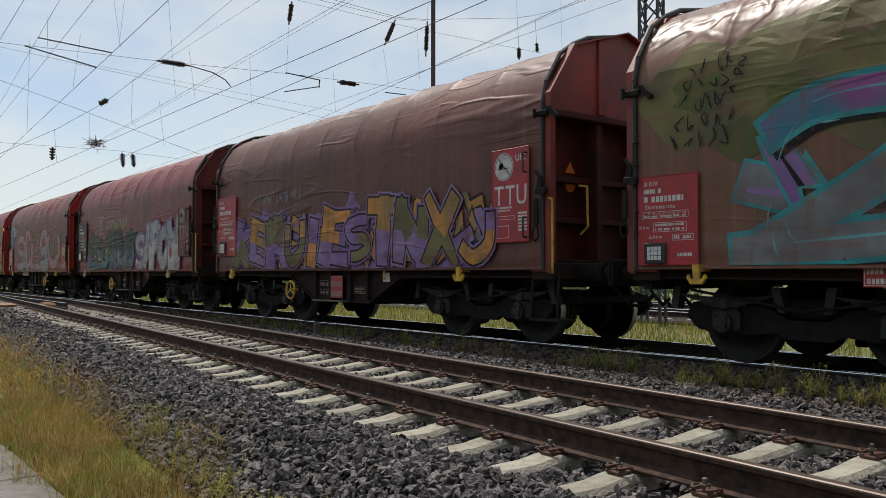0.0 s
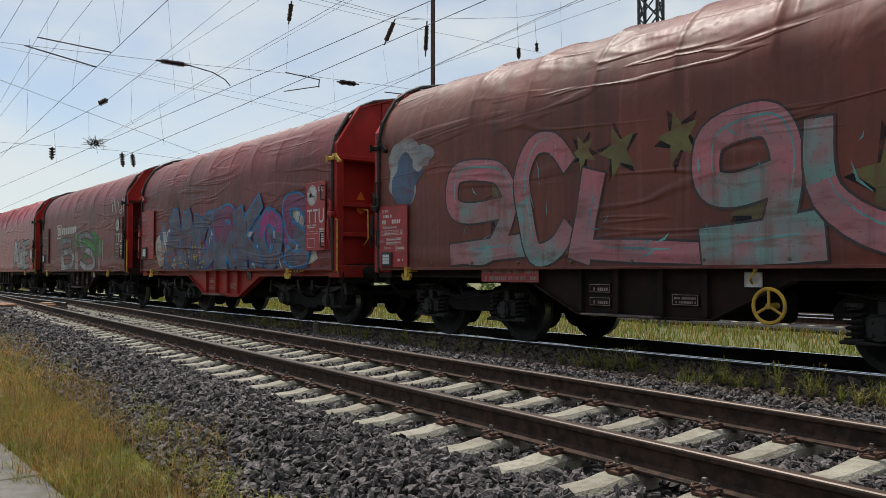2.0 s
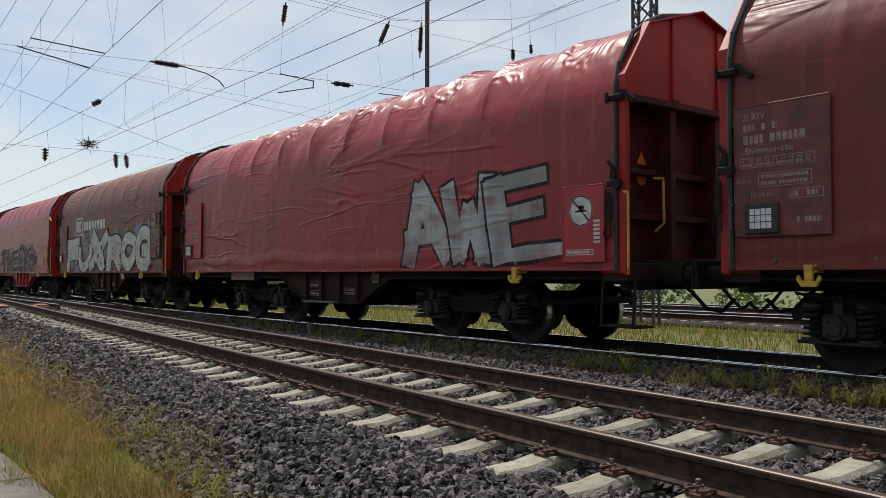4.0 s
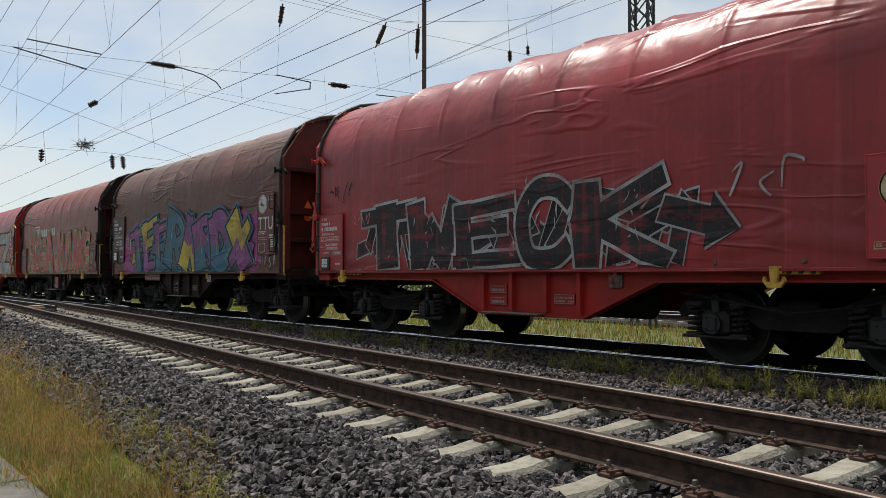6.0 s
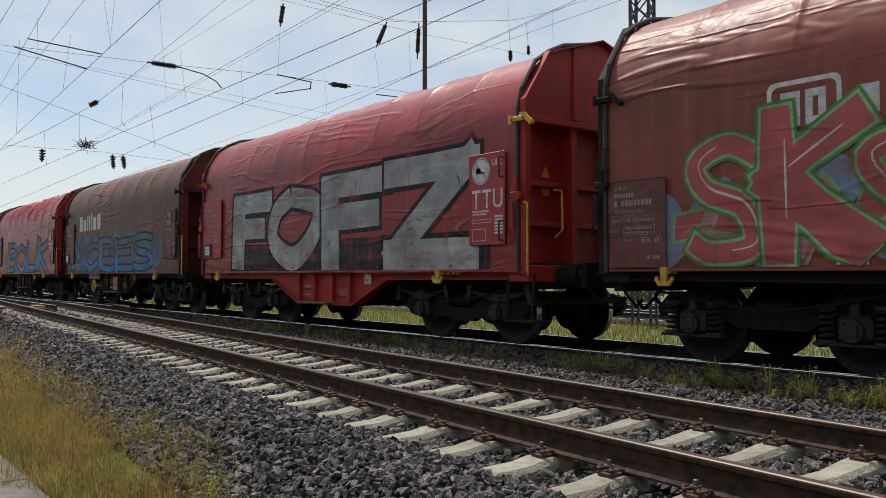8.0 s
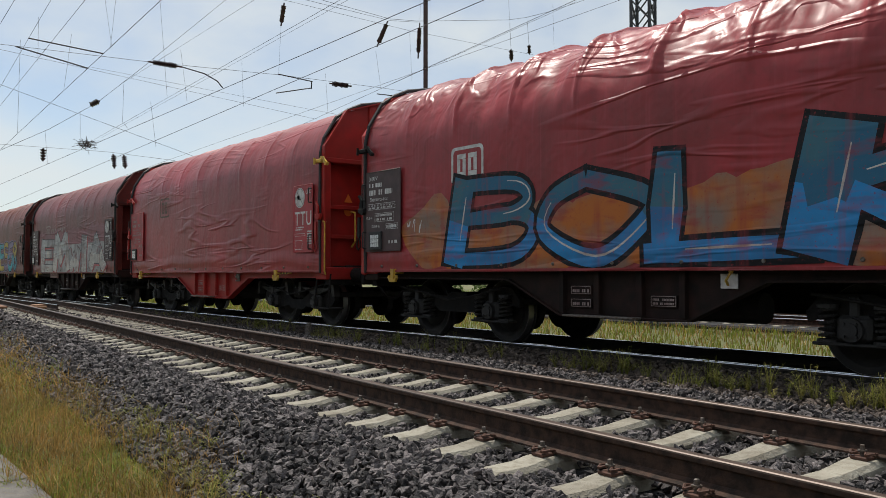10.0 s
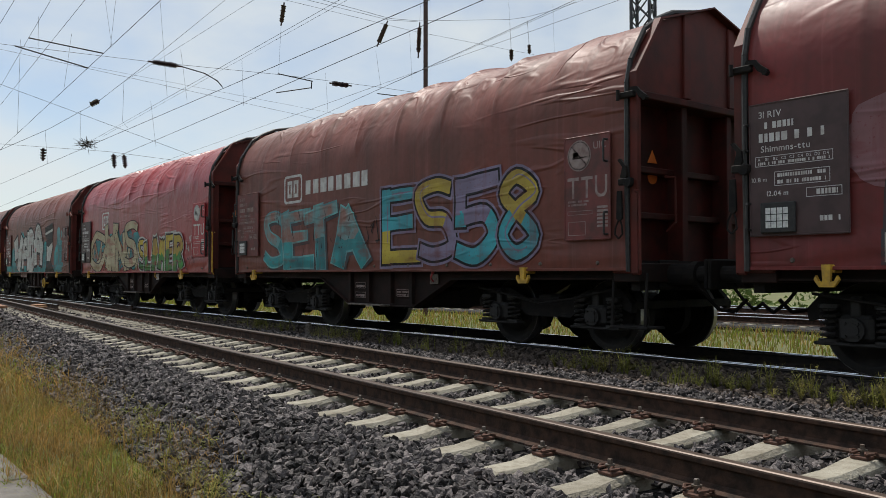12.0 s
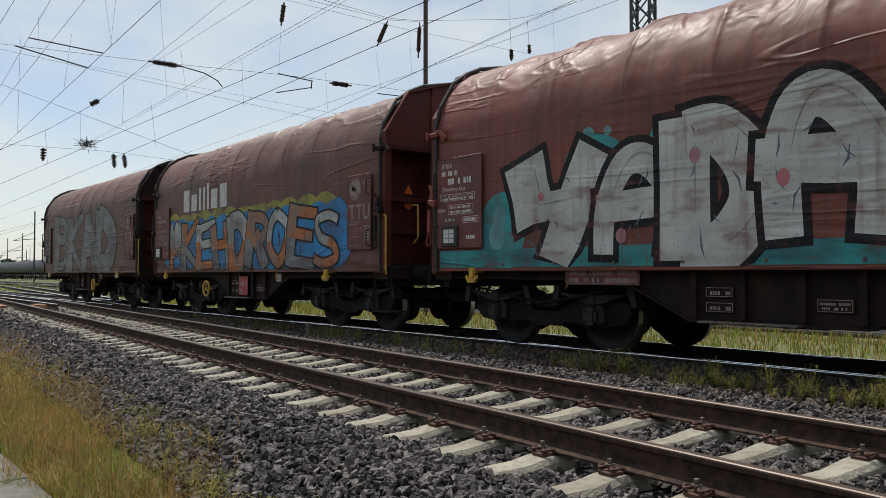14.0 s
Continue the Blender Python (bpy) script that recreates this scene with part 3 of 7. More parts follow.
def smooth(a, b, x):
    x = min(1, max(0, (x - a) / (b - a)))
    return x * x * (3 - 2 * x)


def cover_point(u, v, length, slack, seed, out=0.0):
    """A point of the cover: hoops hold it out, and it sags and creases between them over the roof."""
    p, n = section(v)
    roof = smooth(2.9, 3.6, p.z)
    hoops = max(1, round((length - 0.4) / 1.15))
    bay = abs(math.sin(math.pi * u / length * hoops))
    free = min(1, 4 * u / length, 4 * (length - u) / length)
    slope = roof * (1 - 0.4 * smooth(4.0, 4.2, p.z))
    d = -0.034 * slack * roof * bay * free
    gap = abs((u / length * hoops + 0.5) % 1.0 - 0.5) * length / hoops
    d += free * roof * (0.010 + 0.006 * slack) * math.exp(-(gap / 0.035) ** 2)
    d += free * slack * 0.014 * roof * noise.noise((u * 1.1 + seed * 9, v * 1.6, seed))
    fold = 1 - abs(noise.noise((u * 2.3 + seed * 3 + 0.7 * math.sin(v * 2), v * 0.9, seed + 5)))
    fine = 1 - abs(noise.noise((u * 5.5 - v * 2.0, v * 1.6, seed + 9)))
    d += free * slack * slope * (0.020 * fold ** 5 + 0.006 * fine ** 4)
    return Vector((u, 0, 0)) + p + n * (d + out)


def mark_mesh(me, seed, slack, under):
    """Gives a cover or the paint on it the cover's own pattern of folds, and the colour that shows where paint has worn off."""
    n = len(me.vertices)
    me.attributes.new("fold_seed", "FLOAT", "POINT").data.foreach_set("value", np.full(n, seed, dtype=np.float32))
    me.attributes.new("slack", "FLOAT", "POINT").data.foreach_set("value", np.full(n, slack, dtype=np.float32))
    me.attributes.new("under", "FLOAT_COLOR", "POINT").data.foreach_set("color", np.tile(np.array([*under, 1], dtype=np.float32), n))


def cover_mesh(length, slack, seed):
    hoops = max(1, round((length - 0.4) / 1.15))
    bay = length / hoops
    us = sorted({min(length, max(0.0, round(bay * i + q, 4))) for i in range(hoops + 1) for q in [-0.06, -0.03, 0, 0.03, 0.06] + [bay * k / 13 for k in range(1, 13)]})
    nu = len(us) - 1
    rows = [0, 0.1, 0.5, 1.0, 1.5] + [1.85 + (REACH[-1] - 3.7) * k / 56 for k in range(57)] + [REACH[-1] - k for k in (1.5, 1.0, 0.5, 0.1, 0)]
    v = [cover_point(us[i], r, length, slack, seed)[:] for i in range(nu + 1) for r in rows]
    k = len(rows)
    f = [(i * k + j, (i + 1) * k + j, (i + 1) * k + j + 1, i * k + j + 1) for i in range(nu) for j in range(k - 1)]
    me = raw_mesh("tarpaulin", v, f)
    mark_mesh(me, seed, slack, (0, 0, 0))
    for poly in me.polygons:
        poly.use_smooth = True
    return me


# -- painted letters and shapes: flat pieces laid on the cover --
GLYPHS = {}


def glyph(ch, fat):
    """Outline and faces of a letter of the built-in font."""
    if (ch, fat) not in GLYPHS:
        cu = bpy.data.curves.new("glyph", "FONT")
        cu.body, cu.size, cu.offset, cu.resolution_u = ch, 1.0, fat, 4
        ob = new("glyph", cu)
        bpy.context.view_layer.update()
        ev = ob.evaluated_get(bpy.context.evaluated_depsgraph_get())
        me = ev.to_mesh()
        v = np.array([p.co[:2] for p in me.vertices]) if len(me.vertices) else np.zeros((0, 2))
        GLYPHS[ch, fat] = (v, [tuple(p.vertices) for p in me.polygons])
        ev.to_mesh_clear()
        bpy.data.objects.remove(ob)
        bpy.data.curves.remove(cu)
    return GLYPHS[ch, fat]


# letter skeletons on a grid of 0 to 9; a tilde marks a curve, a bar parts the strokes
BONES = {"A": "00 49|49 90|13 73", "B": "00 09|~09 69 87 65 15|~15 75 93 70 00", "C": "~97 69 29 06 03 20 60 92", "D": "00 09|~09 59 96 93 50 00", "E": "99 09|09 00|00 90|05 75",
         "F": "99 09|09 00|05 75", "G": "~97 69 29 06 03 20 70 93|94 54", "H": "00 09|90 99|05 95", "I": "40 49", "K": "00 09|99 05|05 90", "L": "09 00|00 90", "M": "00 19|19 44|44 79|79 90",
         "N": "00 09|09 90|90 99", "O": "~49 17 03 40 83 97 49", "P": "00 09|~09 69 97 65 14", "R": "00 09|~09 69 97 65 14|45 90", "S": "~98 59 08 25 74 91 40 01", "T": "09 99|49 40",
         "U": "~09 03 40 93 99", "W": "09 20|20 46|46 70|70 99", "X": "09 90|99 00", "Y": "09 45|99 45|45 40", "Z": "09 99|99 00|00 90", "2": "~07 39 88 75 00|00 90", "5": "99 19|19 15|~15 75 92 50 01",
         "8": "~45 17 49 87 45 12 40 82 45", "1": "07 49|49 40", "J": "~99 93 50 12", "9": "~85 44 17 49 87 85 50", "a": "~10 15 39 69 95 90|25 85", "y": "09 15|15 75|99 40", "q": "~84 34 15 28 68 87 84 50 10|10 80"}


def curve_through(pts, steps=5):
    """A smooth line through the points."""
    out = []
    for i in range(len(pts) - 1):
        p0, p1, p2, p3 = pts[max(0, i - 1)], pts[i], pts[i + 1], pts[min(len(pts) - 1, i + 2)]
        for q in range(steps):
            t = q / steps
            out.append(tuple(0.5 * (2 * p1[c] + (p2[c] - p0[c]) * t + (2 * p0[c] - 5 * p1[c] + 4 * p2[c] - p3[c]) * t * t + (3 * p1[c] - p0[c] - 3 * p2[c] + p3[c]) * t ** 3) for c in (0, 1)))
    return out + [pts[-1]]


def line_through(pts, steps=4):
    return [tuple(pts[0][c] + (pts[1][c] - pts[0][c]) * q / steps for c in (0, 1)) for q in range(steps + 1)]


class Paint:
    """Collects flat shapes in the cover's length and height; each group becomes one painted mesh."""

    def __init__(self, length, slack, seed, under):
        self.groups, self.length, self.slack, self.seed, self.under, self.depth, self.now = [], length, slack, seed, under, 0.003, None

    def group(self, name):
        self.now = {"name": name, "mats": [], "v": [], "f": [], "m": []}
        self.groups.append(self.now)

    def add(self, mat, verts, faces, other=None, split=0.0):
        """Adds faces just above all earlier ones; those below the height split take the other colour."""
        g = self.now
        base = len(g["v"])
        self.depth += 0.00012
        g["v"].extend((x, y, self.depth + 0.0000015 * i) for i, (x, y) in enumerate(verts))
        for q in faces:
            low = other is not None and sum(verts[i][1] for i in q) / len(q) < split + 0.12 * noise.noise((verts[q[0]][0] * 3, verts[q[0]][1] * 2, self.seed))
            m = other if low else mat
            if m not in g["mats"]:
                g["mats"].append(m)
            g["f"].append(tuple(base + i for i in q))
            g["m"].append(g["mats"].index(m))

    def ribbon(self, mat, pts, width, grow=0.0, taper=0.0, other=None, split=0.0):
        """A band along a line; grow widens and lengthens it for an outline."""
        v = []
        n = len(pts)
        for i, p in enumerate(pts):
            a, b = pts[max(0, i - 1)], pts[min(n - 1, i + 1)]
            dx, dy = b[0] - a[0], b[1] - a[1]
            d = math.hypot(dx, dy) or 1
            dx, dy = dx / d, dy / d
            w = width * (1 - taper * abs(2 * i / (n - 1) - 1)) / 2 + grow
            e = grow * (-1 if i == 0 else 1 if i == n - 1 else 0)
            v += [(p[0] + dx * e - dy * w, p[1] + dy * e + dx * w), (p[0] + dx * e + dy * w, p[1] + dy * e - dx * w)]
        self.add(mat, v, [(2 * i, 2 * i + 1, 2 * i + 3, 2 * i + 2) for i in range(n - 1)], other, split)

    def blob(self, mat, u, v, ru, rv, wob=0.15, sides=28):
        ph = random.uniform(0, 9)
        pts = [(u, v)] + [(u + ru * math.cos(a) * (1 + wob * noise.noise((math.cos(a) * 1.5 + ph, math.sin(a) * 1.5, ph))),
                           v + rv * math.sin(a) * (1 + wob * noise.noise((math.cos(a) * 1.5, math.sin(a) * 1.5 + ph, ph)))) for a in
                          (2 * math.pi * k / sides for k in range(sides))]
        self.add(mat, pts, [(0, 1 + k, 1 + (k + 1) % sides) for k in range(sides)])

    def cloud(self, mat, spots, wob=0.3):
        """Overlapping sprayed blobs."""
        self.group("painted_cloud")
        for u, v, ru, rv in spots:
            self.blob(mat, u, v, ru, rv, wob)

    def shape(self, mat, pts):
        self.add(mat, pts, [tuple(range(len(pts)))])

    def star(self, mat, u, v, r, n=5):
        ph = random.uniform(0, 6)
        pts = [(u, v)] + [(u + r * (1 if k % 2 else 0.42) * math.cos(ph + math.pi * k / n), v + 1.1 * r * (1 if k % 2 else 0.42) * math.sin(ph + math.pi * k / n)) for k in range(2 * n)]
        self.add(mat, pts, [(0, 1 + k, 1 + (k + 1) % (2 * n)) for k in range(2 * n)])

    def bar(self, mat, u, v, w, h):
        self.shape(mat, [(u, v), (u + w, v), (u + w, v + h), (u, v + h)])

    def piece(self, text, u0, u1, v0, v1, fills, line, fat=0.34, edge=0.045, wild=1.0, cloud=None, shine=None, halo=None, shade=None, scratch=None, slab=1.0, spans=None):
        """A lettered piece: broad strokes that lean on each other, with outline, cloud, shade and glints."""
        n = len(text)
        slot, tall = (u1 - u0) / n, v1 - v0
        if cloud:
            self.cloud(cloud, [(u0 + slot * (k / 2 + 0.25), (v0 + v1) / 2 + random.uniform(-0.05, 0.1), slot * random.uniform(0.6, 0.9), tall * random.uniform(0.48, 0.62)) for k in range(n * 2)])
        for k, ch in enumerate(text):
            self.group("painted_letter")
            if spans:
                a_, b_, v0, v1 = spans[k]
                slot, tall = b_ - a_, v1 - v0
                u0 = a_ - slot * k
            fill = fills[k % len(fills)]
            top, low = fill if isinstance(fill, tuple) else (fill, None)
            lean, turn, ph = random.uniform(-0.16, 0.2) * wild, radians(random.uniform(-7, 7)) * wild, random.uniform(0, 50)
            h, base = tall * (1 + random.uniform(-0.12, 0.10) * wild), v0 + tall * random.uniform(0.0, 0.05) * wild
            w = min(slot, h) * fat
            wv = min(w, 0.2 * h * slab)
            span, rise = slot * (1.04 + 0.06 * wild) - w * 0.8, h - wv * 0.8

            def put(x, y):
                x, y = x - 0.5, y - 0.5
                x += lean * y + 0.10 * wild * noise.noise((y * 2.2, x * 1.3, ph))
                y += 0.08 * wild * noise.noise((x * 2.0, y * 1.1, ph + 7))
                c, s = math.cos(turn), math.sin(turn)
                return (u0 + slot * (k + 0.5) + (c * x - s * y) * span, base + wv * 0.4 + (s * x + c * y + 0.5) * rise)

            lines = []
            for bone in BONES[ch].split("|"):
                pts = [put(int(p[0]) / 9, int(p[1]) / 9) for p in bone.strip("~").split()]
                wide = w * random.uniform(1 - 0.22 * wild, 1 + 0.22 * wild)
                flatness = abs(pts[-1][0] - pts[0][0]) / (abs(pts[-1][0] - pts[0][0]) + abs(pts[-1][1] - pts[0][1]) + 1e-6)
                if bone[0] == "~" and ch not in "UDJ":
                    wide = min(wide, (0.17 if ch in "BS8" else 0.21) * h * slab)
                elif flatness > 0.6:
                    wide = min(wide, (0.17 if ch == "E" else 0.20) * h * slab)
                if bone[0] == "~":
                    lines.append((curve_through(pts), wide, 0.12))
                else:
                    (ax, ay), (bx_, by) = pts
                    d = math.hypot(bx_ - ax, by - ay) or 1
                    e = (w if flatness > 0.6 else wv) * (0.42 + 0.2 * wild * random.random())
                    ext = [(ax - (bx_ - ax) / d * e, ay - (by - ay) / d * e), (bx_ + (bx_ - ax) / d * e, by + (by - ay) / d * e)]
                    lines.append((line_through(ext), wide, random.uniform(-0.25, 0.3) * wild))
            if halo:
                for pts, wide, tp in lines:
                    self.ribbon(halo, pts, wide, edge * 2.0, tp)
            if shade:
                for pts, wide, tp in lines:
                    self.ribbon(shade, [(x + 0.07, y - 0.05) for x, y in pts], wide, edge, tp)
            for pts, wide, tp in lines:
                self.ribbon(line, pts, wide, edge, tp)
            for pts, wide, tp in lines:
                self.ribbon(top, pts, wide, 0.0, tp, low, base + h * 0.5)
            if shine:
                for pts, wide, tp in lines[:2]:
                    m = len(pts)
                    self.ribbon(shine, [(x + wide * 0.22, y + wide * 0.12) for x, y in pts[m // 5:m - m // 5]], 0.028, 0.0, 0.6)
            if scratch:
                for q in range(7):
                    x, y = random.random(), random.random()
                    dx, dy = random.uniform(-0.12, 0.12), random.uniform(-0.3, 0.3)
                    self.ribbon(scratch, [put(x, y), put(x + dx * 0.3, y + dy * 0.6), put(x + dx, y + dy)], random.uniform(0.010, 0.030), 0.0, 0.8)

    def shards(self, mats, line, u0, u1, v0, v1, n, seed, edge=0.028, size=1.0):
        """Interlocking slanted bars and arrowheads of a dense sprayed piece."""
        rnd = random.Random(seed)
        for k in range(n):
            self.group("painted_shard")
            u, v = u0 + (u1 - u0) * (k + rnd.random()) / n, rnd.uniform(v0 + 0.1, v1 - 0.2)
            a = radians(rnd.choice((62, 68, 75, 118, 20, -12, 8)) + rnd.uniform(-8, 8))
            dx, dy = math.cos(a), math.sin(a)
            ln, w = rnd.uniform(0.35, 0.85) * size, rnd.uniform(0.10, 0.24) * size
            pts = [(-ln / 2, -w / 2 - 0.04), (ln / 2, -w / 2), (ln / 2 + w * 0.5, w * 0.35), (ln / 2 - 0.05, w / 2), (-ln / 2 + w * 0.4, w / 2)]
            if k % 3 == 0:
                pts = [(-ln / 2, -w / 2), (ln / 4, -w / 2), (ln / 4, -w), (ln / 2 + w * 0.6, 0), (ln / 4, w), (ln / 4, w / 2), (-ln / 2 + 0.06, w / 2)]
            grow = lambda q, e: (q[0] + math.copysign(e, q[0]), q[1] + math.copysign(e, q[1]))

            def put(q):
                return (u + dx * q[0] - dy * q[1], min(v1, max(v0, v + dy * q[0] + dx * q[1])))

            self.shape(line, [put(grow(q, edge)) for q in pts])
            self.shape(mats[k % len(mats)], [put(q) for q in pts])
            self.ribbon(mats[(k + 1) % len(mats)], [put((-ln * 0.35, -w * 0.2)), put((0, -w * 0.1)), put((ln * 0.35, 0.0))], w * 0.22, 0.0, 0.5)

    def tag(self, mat, u, v, w, h, seed):
        """A quick unreadable scrawl."""
        rnd = random.Random(seed)
        self.group("painted_tag")
        n = max(3, int(w / (h * 0.6)))
        for k in range(n):
            x = u + w * k / n
            pts = [(x + w / n * (0.1 + 0.9 * rnd.random()), v + h * rnd.random()) for _ in range(4)]
            self.ribbon(mat, curve_through(pts, 4), 0.022 if h < 0.3 else 0.032, 0.0, 0.5)

    def logo(self, mat, u, v, h, words=8):
        """A rounded frame with two plain blocks in it, and a row of plain blocks beside it."""
        self.group("painted_logo")
        w, r, t = h * 1.32, h * 0.14, h * 0.085
        out = [(u + w / 2 + sx_ * (w / 2 - r) + r * math.cos(a), v + h / 2 + sy_ * (h / 2 - r) + r * math.sin(a)) for sx_, sy_, a0 in ((1, 1, 0), (-1, 1, 90), (-1, -1, 180), (1, -1, 270)) for a in (radians(a0 + q) for q in (0, 30, 60, 90))]
        mid = (u + w / 2, v + h / 2)
        inn = [(mid[0] + (x - mid[0]) * (1 - 2 * t / w), mid[1] + (y - mid[1]) * (1 - 2 * t / h)) for x, y in out]
        n = len(out)
        self.add(mat, out + inn, [(i, (i + 1) % n, n + (i + 1) % n, n + i) for i in range(n)])
        for k in range(2):
            self.sign(mat, u + w * (0.19 + 0.34 * k), v + h * 0.2, w * 0.27, h * 0.6, "oo"[k], h * 0.13)
        for k in range(words):
            self.bar(mat, u + w + h * 0.26 + k * h * 0.51, v + h * 0.24, h * (0.34, 0.37, 0.40, 0.34)[k % 4], h * 0.48)

    def sign(self, mat, u, v, w, h, kind, t):
        """An abstract block sign in place of a letter."""
        if kind in "on=":
            self.bar(mat, u, v + h - t, w, t)
        if kind in "ou=":
            self.bar(mat, u, v, w, t)
        if kind == "=":
            self.bar(mat, u, v + t * 1.05, t, h - 2.1 * t)
            self.bar(mat, u + t * 1.05, v + h / 2 - t / 2, w * 0.7 - t, t)
            return
        if kind == "c":
            self.bar(mat, u + t * 1.05, v, w - t * 1.05, t)
            self.bar(mat, u + t * 1.05, v + h - t, w - t * 1.05, t)
            self.bar(mat, u, v, t, h)
            return
        lo, hi = v + (t * 1.05 if kind in "ou" else 0), v + h - (t * 1.05 if kind in "on" else 0)
        self.bar(mat, u, lo, t, hi - lo)
        self.bar(mat, u + w - t, lo, t, hi - lo)

    def wordmark(self, mat, u, v, h):
        """A row of plain blocks of uneven height."""
        self.group("painted_logo")
        for w, t in (((0.62, 1.0), (0.55, 0.75), (0.22, 1.0), (0.22, 1.0), (0.22, 1.15), (0.62, 0.85), (0.62, 1.0))):
            self.bar(mat, u, v, w * h * 0.9, t * h * 0.8)
            u += (w + 0.14) * h

    def lay(self, cover):
        """Turns the groups into meshes on the cover."""
        for g in self.groups:
            if not g["f"]:
                continue
            bm = bmesh.new()
            vs = [bm.verts.new((max(0.03, min(self.length - 0.03, x)), max(0.02, y + 0.12 * min(1.0, y / 1.2)), z)) for x, y, z in g["v"]]
            for q, m in zip(g["f"], g["m"]):
                try:
                    bm.faces.new([vs[i] for i in q]).material_index = m
                except ValueError:
                    pass
            top = max(p[1] for p in g["v"]) + 0.12
            cut = 1.87
            while cut < top:
                bmesh.ops.bisect_plane(bm, geom=bm.verts[:] + bm.edges[:] + bm.faces[:], dist=1e-6, plane_co=(0, cut, 0), plane_no=(0, 1, 0))
                cut += 0.08
            for p in bm.verts:
                p.co = cover_point(p.co.x, p.co.y, self.length, self.slack, self.seed, p.co.z + 0.016 * smooth(2.0, 2.5, p.co.y))
            me = bpy.data.meshes.new(g["name"])
            bm.to_mesh(me)
            bm.free()
            mark_mesh(me, self.seed, self.slack, self.under)
            for m in g["mats"]:
                me.materials.append(m)
            part(g["name"], me, g["mats"][0], cover)


# -- shared wagon meshes --
END_OUT = [(-1.51, 3.05), (-1.51, 3.33), (-1.06, 4.01), (-0.55, 4.17), (0, 4.345), (0.55, 4.17), (1.06, 4.01), (1.51, 3.33), (1.51, 3.05)]


def end_wall_mesh():
    """The upper panel of a pressed end wall. It faces +x."""
    bm = bmesh.new()
    f = [bm.verts.new((0.0, y, z)) for y, z in END_OUT]
    g = [bm.verts.new((-0.10, y, z)) for y, z in END_OUT]
    n = len(f)
    bm.faces.new(f)
    bm.faces.new(g[::-1])
    for i in range(n):
        bm.faces.new((f[i], g[i], g[(i + 1) % n], f[(i + 1) % n]))
    return done("end_wall", bm)


def block_mesh(name, *size, bevel=0.012):
    bm = bmesh.new()
    box(bm, *size, bevel)
    return done(name, bm)


def end_rim_mesh():
    """The seal along the cover's edge."""
    bm = bmesh.new()
    ring = [(-1.56, 1.02), (-1.58, 2.2), (-1.57, 3.2), (-1.50, 3.48), (-1.24, 3.89), (-0.99, 4.06), (-0.7, 4.19), (0, 4.33), (0.7, 4.19), (0.99, 4.06), (1.24, 3.89), (1.50, 3.48), (1.57, 3.2), (1.58, 2.2), (1.56, 1.02)]
    bent_rod(bm, [(0.0, y, z) for y, z in ring], 0.032, 6)
    return done("end_seal", bm)


def end_edge_mesh():
    """The angled metal edge of the end hood."""
    bm = bmesh.new()
    ring = [(-1.56, 1.0), (-1.56, 3.32), (-1.09, 4.03), (-0.57, 4.19), (0, 4.365), (0.57, 4.19), (1.09, 4.03), (1.56, 3.32), (1.56, 1.0)]
    for (y0, z0), (y1, z1) in zip(ring, ring[1:]):
        a = [bm.verts.new((x, y0 * k, z0 if k == 1 else z0 - 0.02)) for x, k in ((0.0, 1), (0.10, 1), (0.10, 0.975), (0.0, 0.975))]
        b = [bm.verts.new((x, y1 * k, z1 if k == 1 else z1 - 0.02)) for x, k in ((0.0, 1), (0.10, 1), (0.10, 0.975), (0.0, 0.975))]
        for i in range(4):
            bm.faces.new((a[i], a[(i + 1) % 4], b[(i + 1) % 4], b[i]))
    return done("end_edge", bm)


def solebar_mesh(length, deep):
    """A long side beam on the near side, bellied between the bogies, with flanges."""
    bm = bmesh.new()
    low = 0.47 if deep else 0.49
    c = length / 2
    wide = 2.05 if deep else 1.9
    shape = [(0, 0.95), (0, 1.12), (length, 1.12), (length, 0.95), (c + wide, 0.93), (c + 0.95, low), (c - 0.95, low), (c - wide, 0.93)]
    plate(bm, shape, -1.40, -1.37)
    web = done("solebar", bm)
    bm = bmesh.new()
    box(bm, 0, length, -1.47, -1.30, 1.10, 1.14)
    top = done("top_flange", bm)
    bm = bmesh.new()
    lowpts = [(0, 0.95), (c - wide, 0.93), (c - 0.95, low), (c + 0.95, low), (c + wide, 0.93), (length, 0.95)]
    for (x0, z0), (x1, z1) in zip(lowpts, lowpts[1:]):
        vs = [bm.verts.new((x, -y, z + k)) for x, z in ((x0, z0), (x1, z1)) for y in (1.30, 1.46) for k in (-0.02, 0.0)]
        for q in ((0, 1, 3, 2), (4, 6, 7, 5), (0, 2, 6, 4), (1, 5, 7, 3), (0, 4, 5, 1), (2, 3, 7, 6)):
            bm.faces.new([vs[i] for i in q])
    bmesh.ops.remove_doubles(bm, verts=bm.verts, dist=0.001)
    return web, top, done("bottom_flange", bm)


def underframe_mesh(length):
    bm = bmesh.new()
    box(bm, 0.2, length - 0.2, -0.25, 0.25, 0.85, 1.1)
    box(bm, 0.2, length - 0.2, -1.36, 1.36, 1.08, 1.13)
    for x in (0.0, length - 0.12):
        box(bm, x, x + 0.12, -1.4, 1.4, 0.80, 1.15)
    box(bm, length / 2 - 0.9, length / 2 + 0.3, -0.9, 0.6, 0.42, 0.85, 0.03)
    rod(bm, (length / 2 + 0.5, -0.8, 0.62), (length / 2 + 1.5, -0.8, 0.62), 0.17, 14)
    return done("underframe", bm)


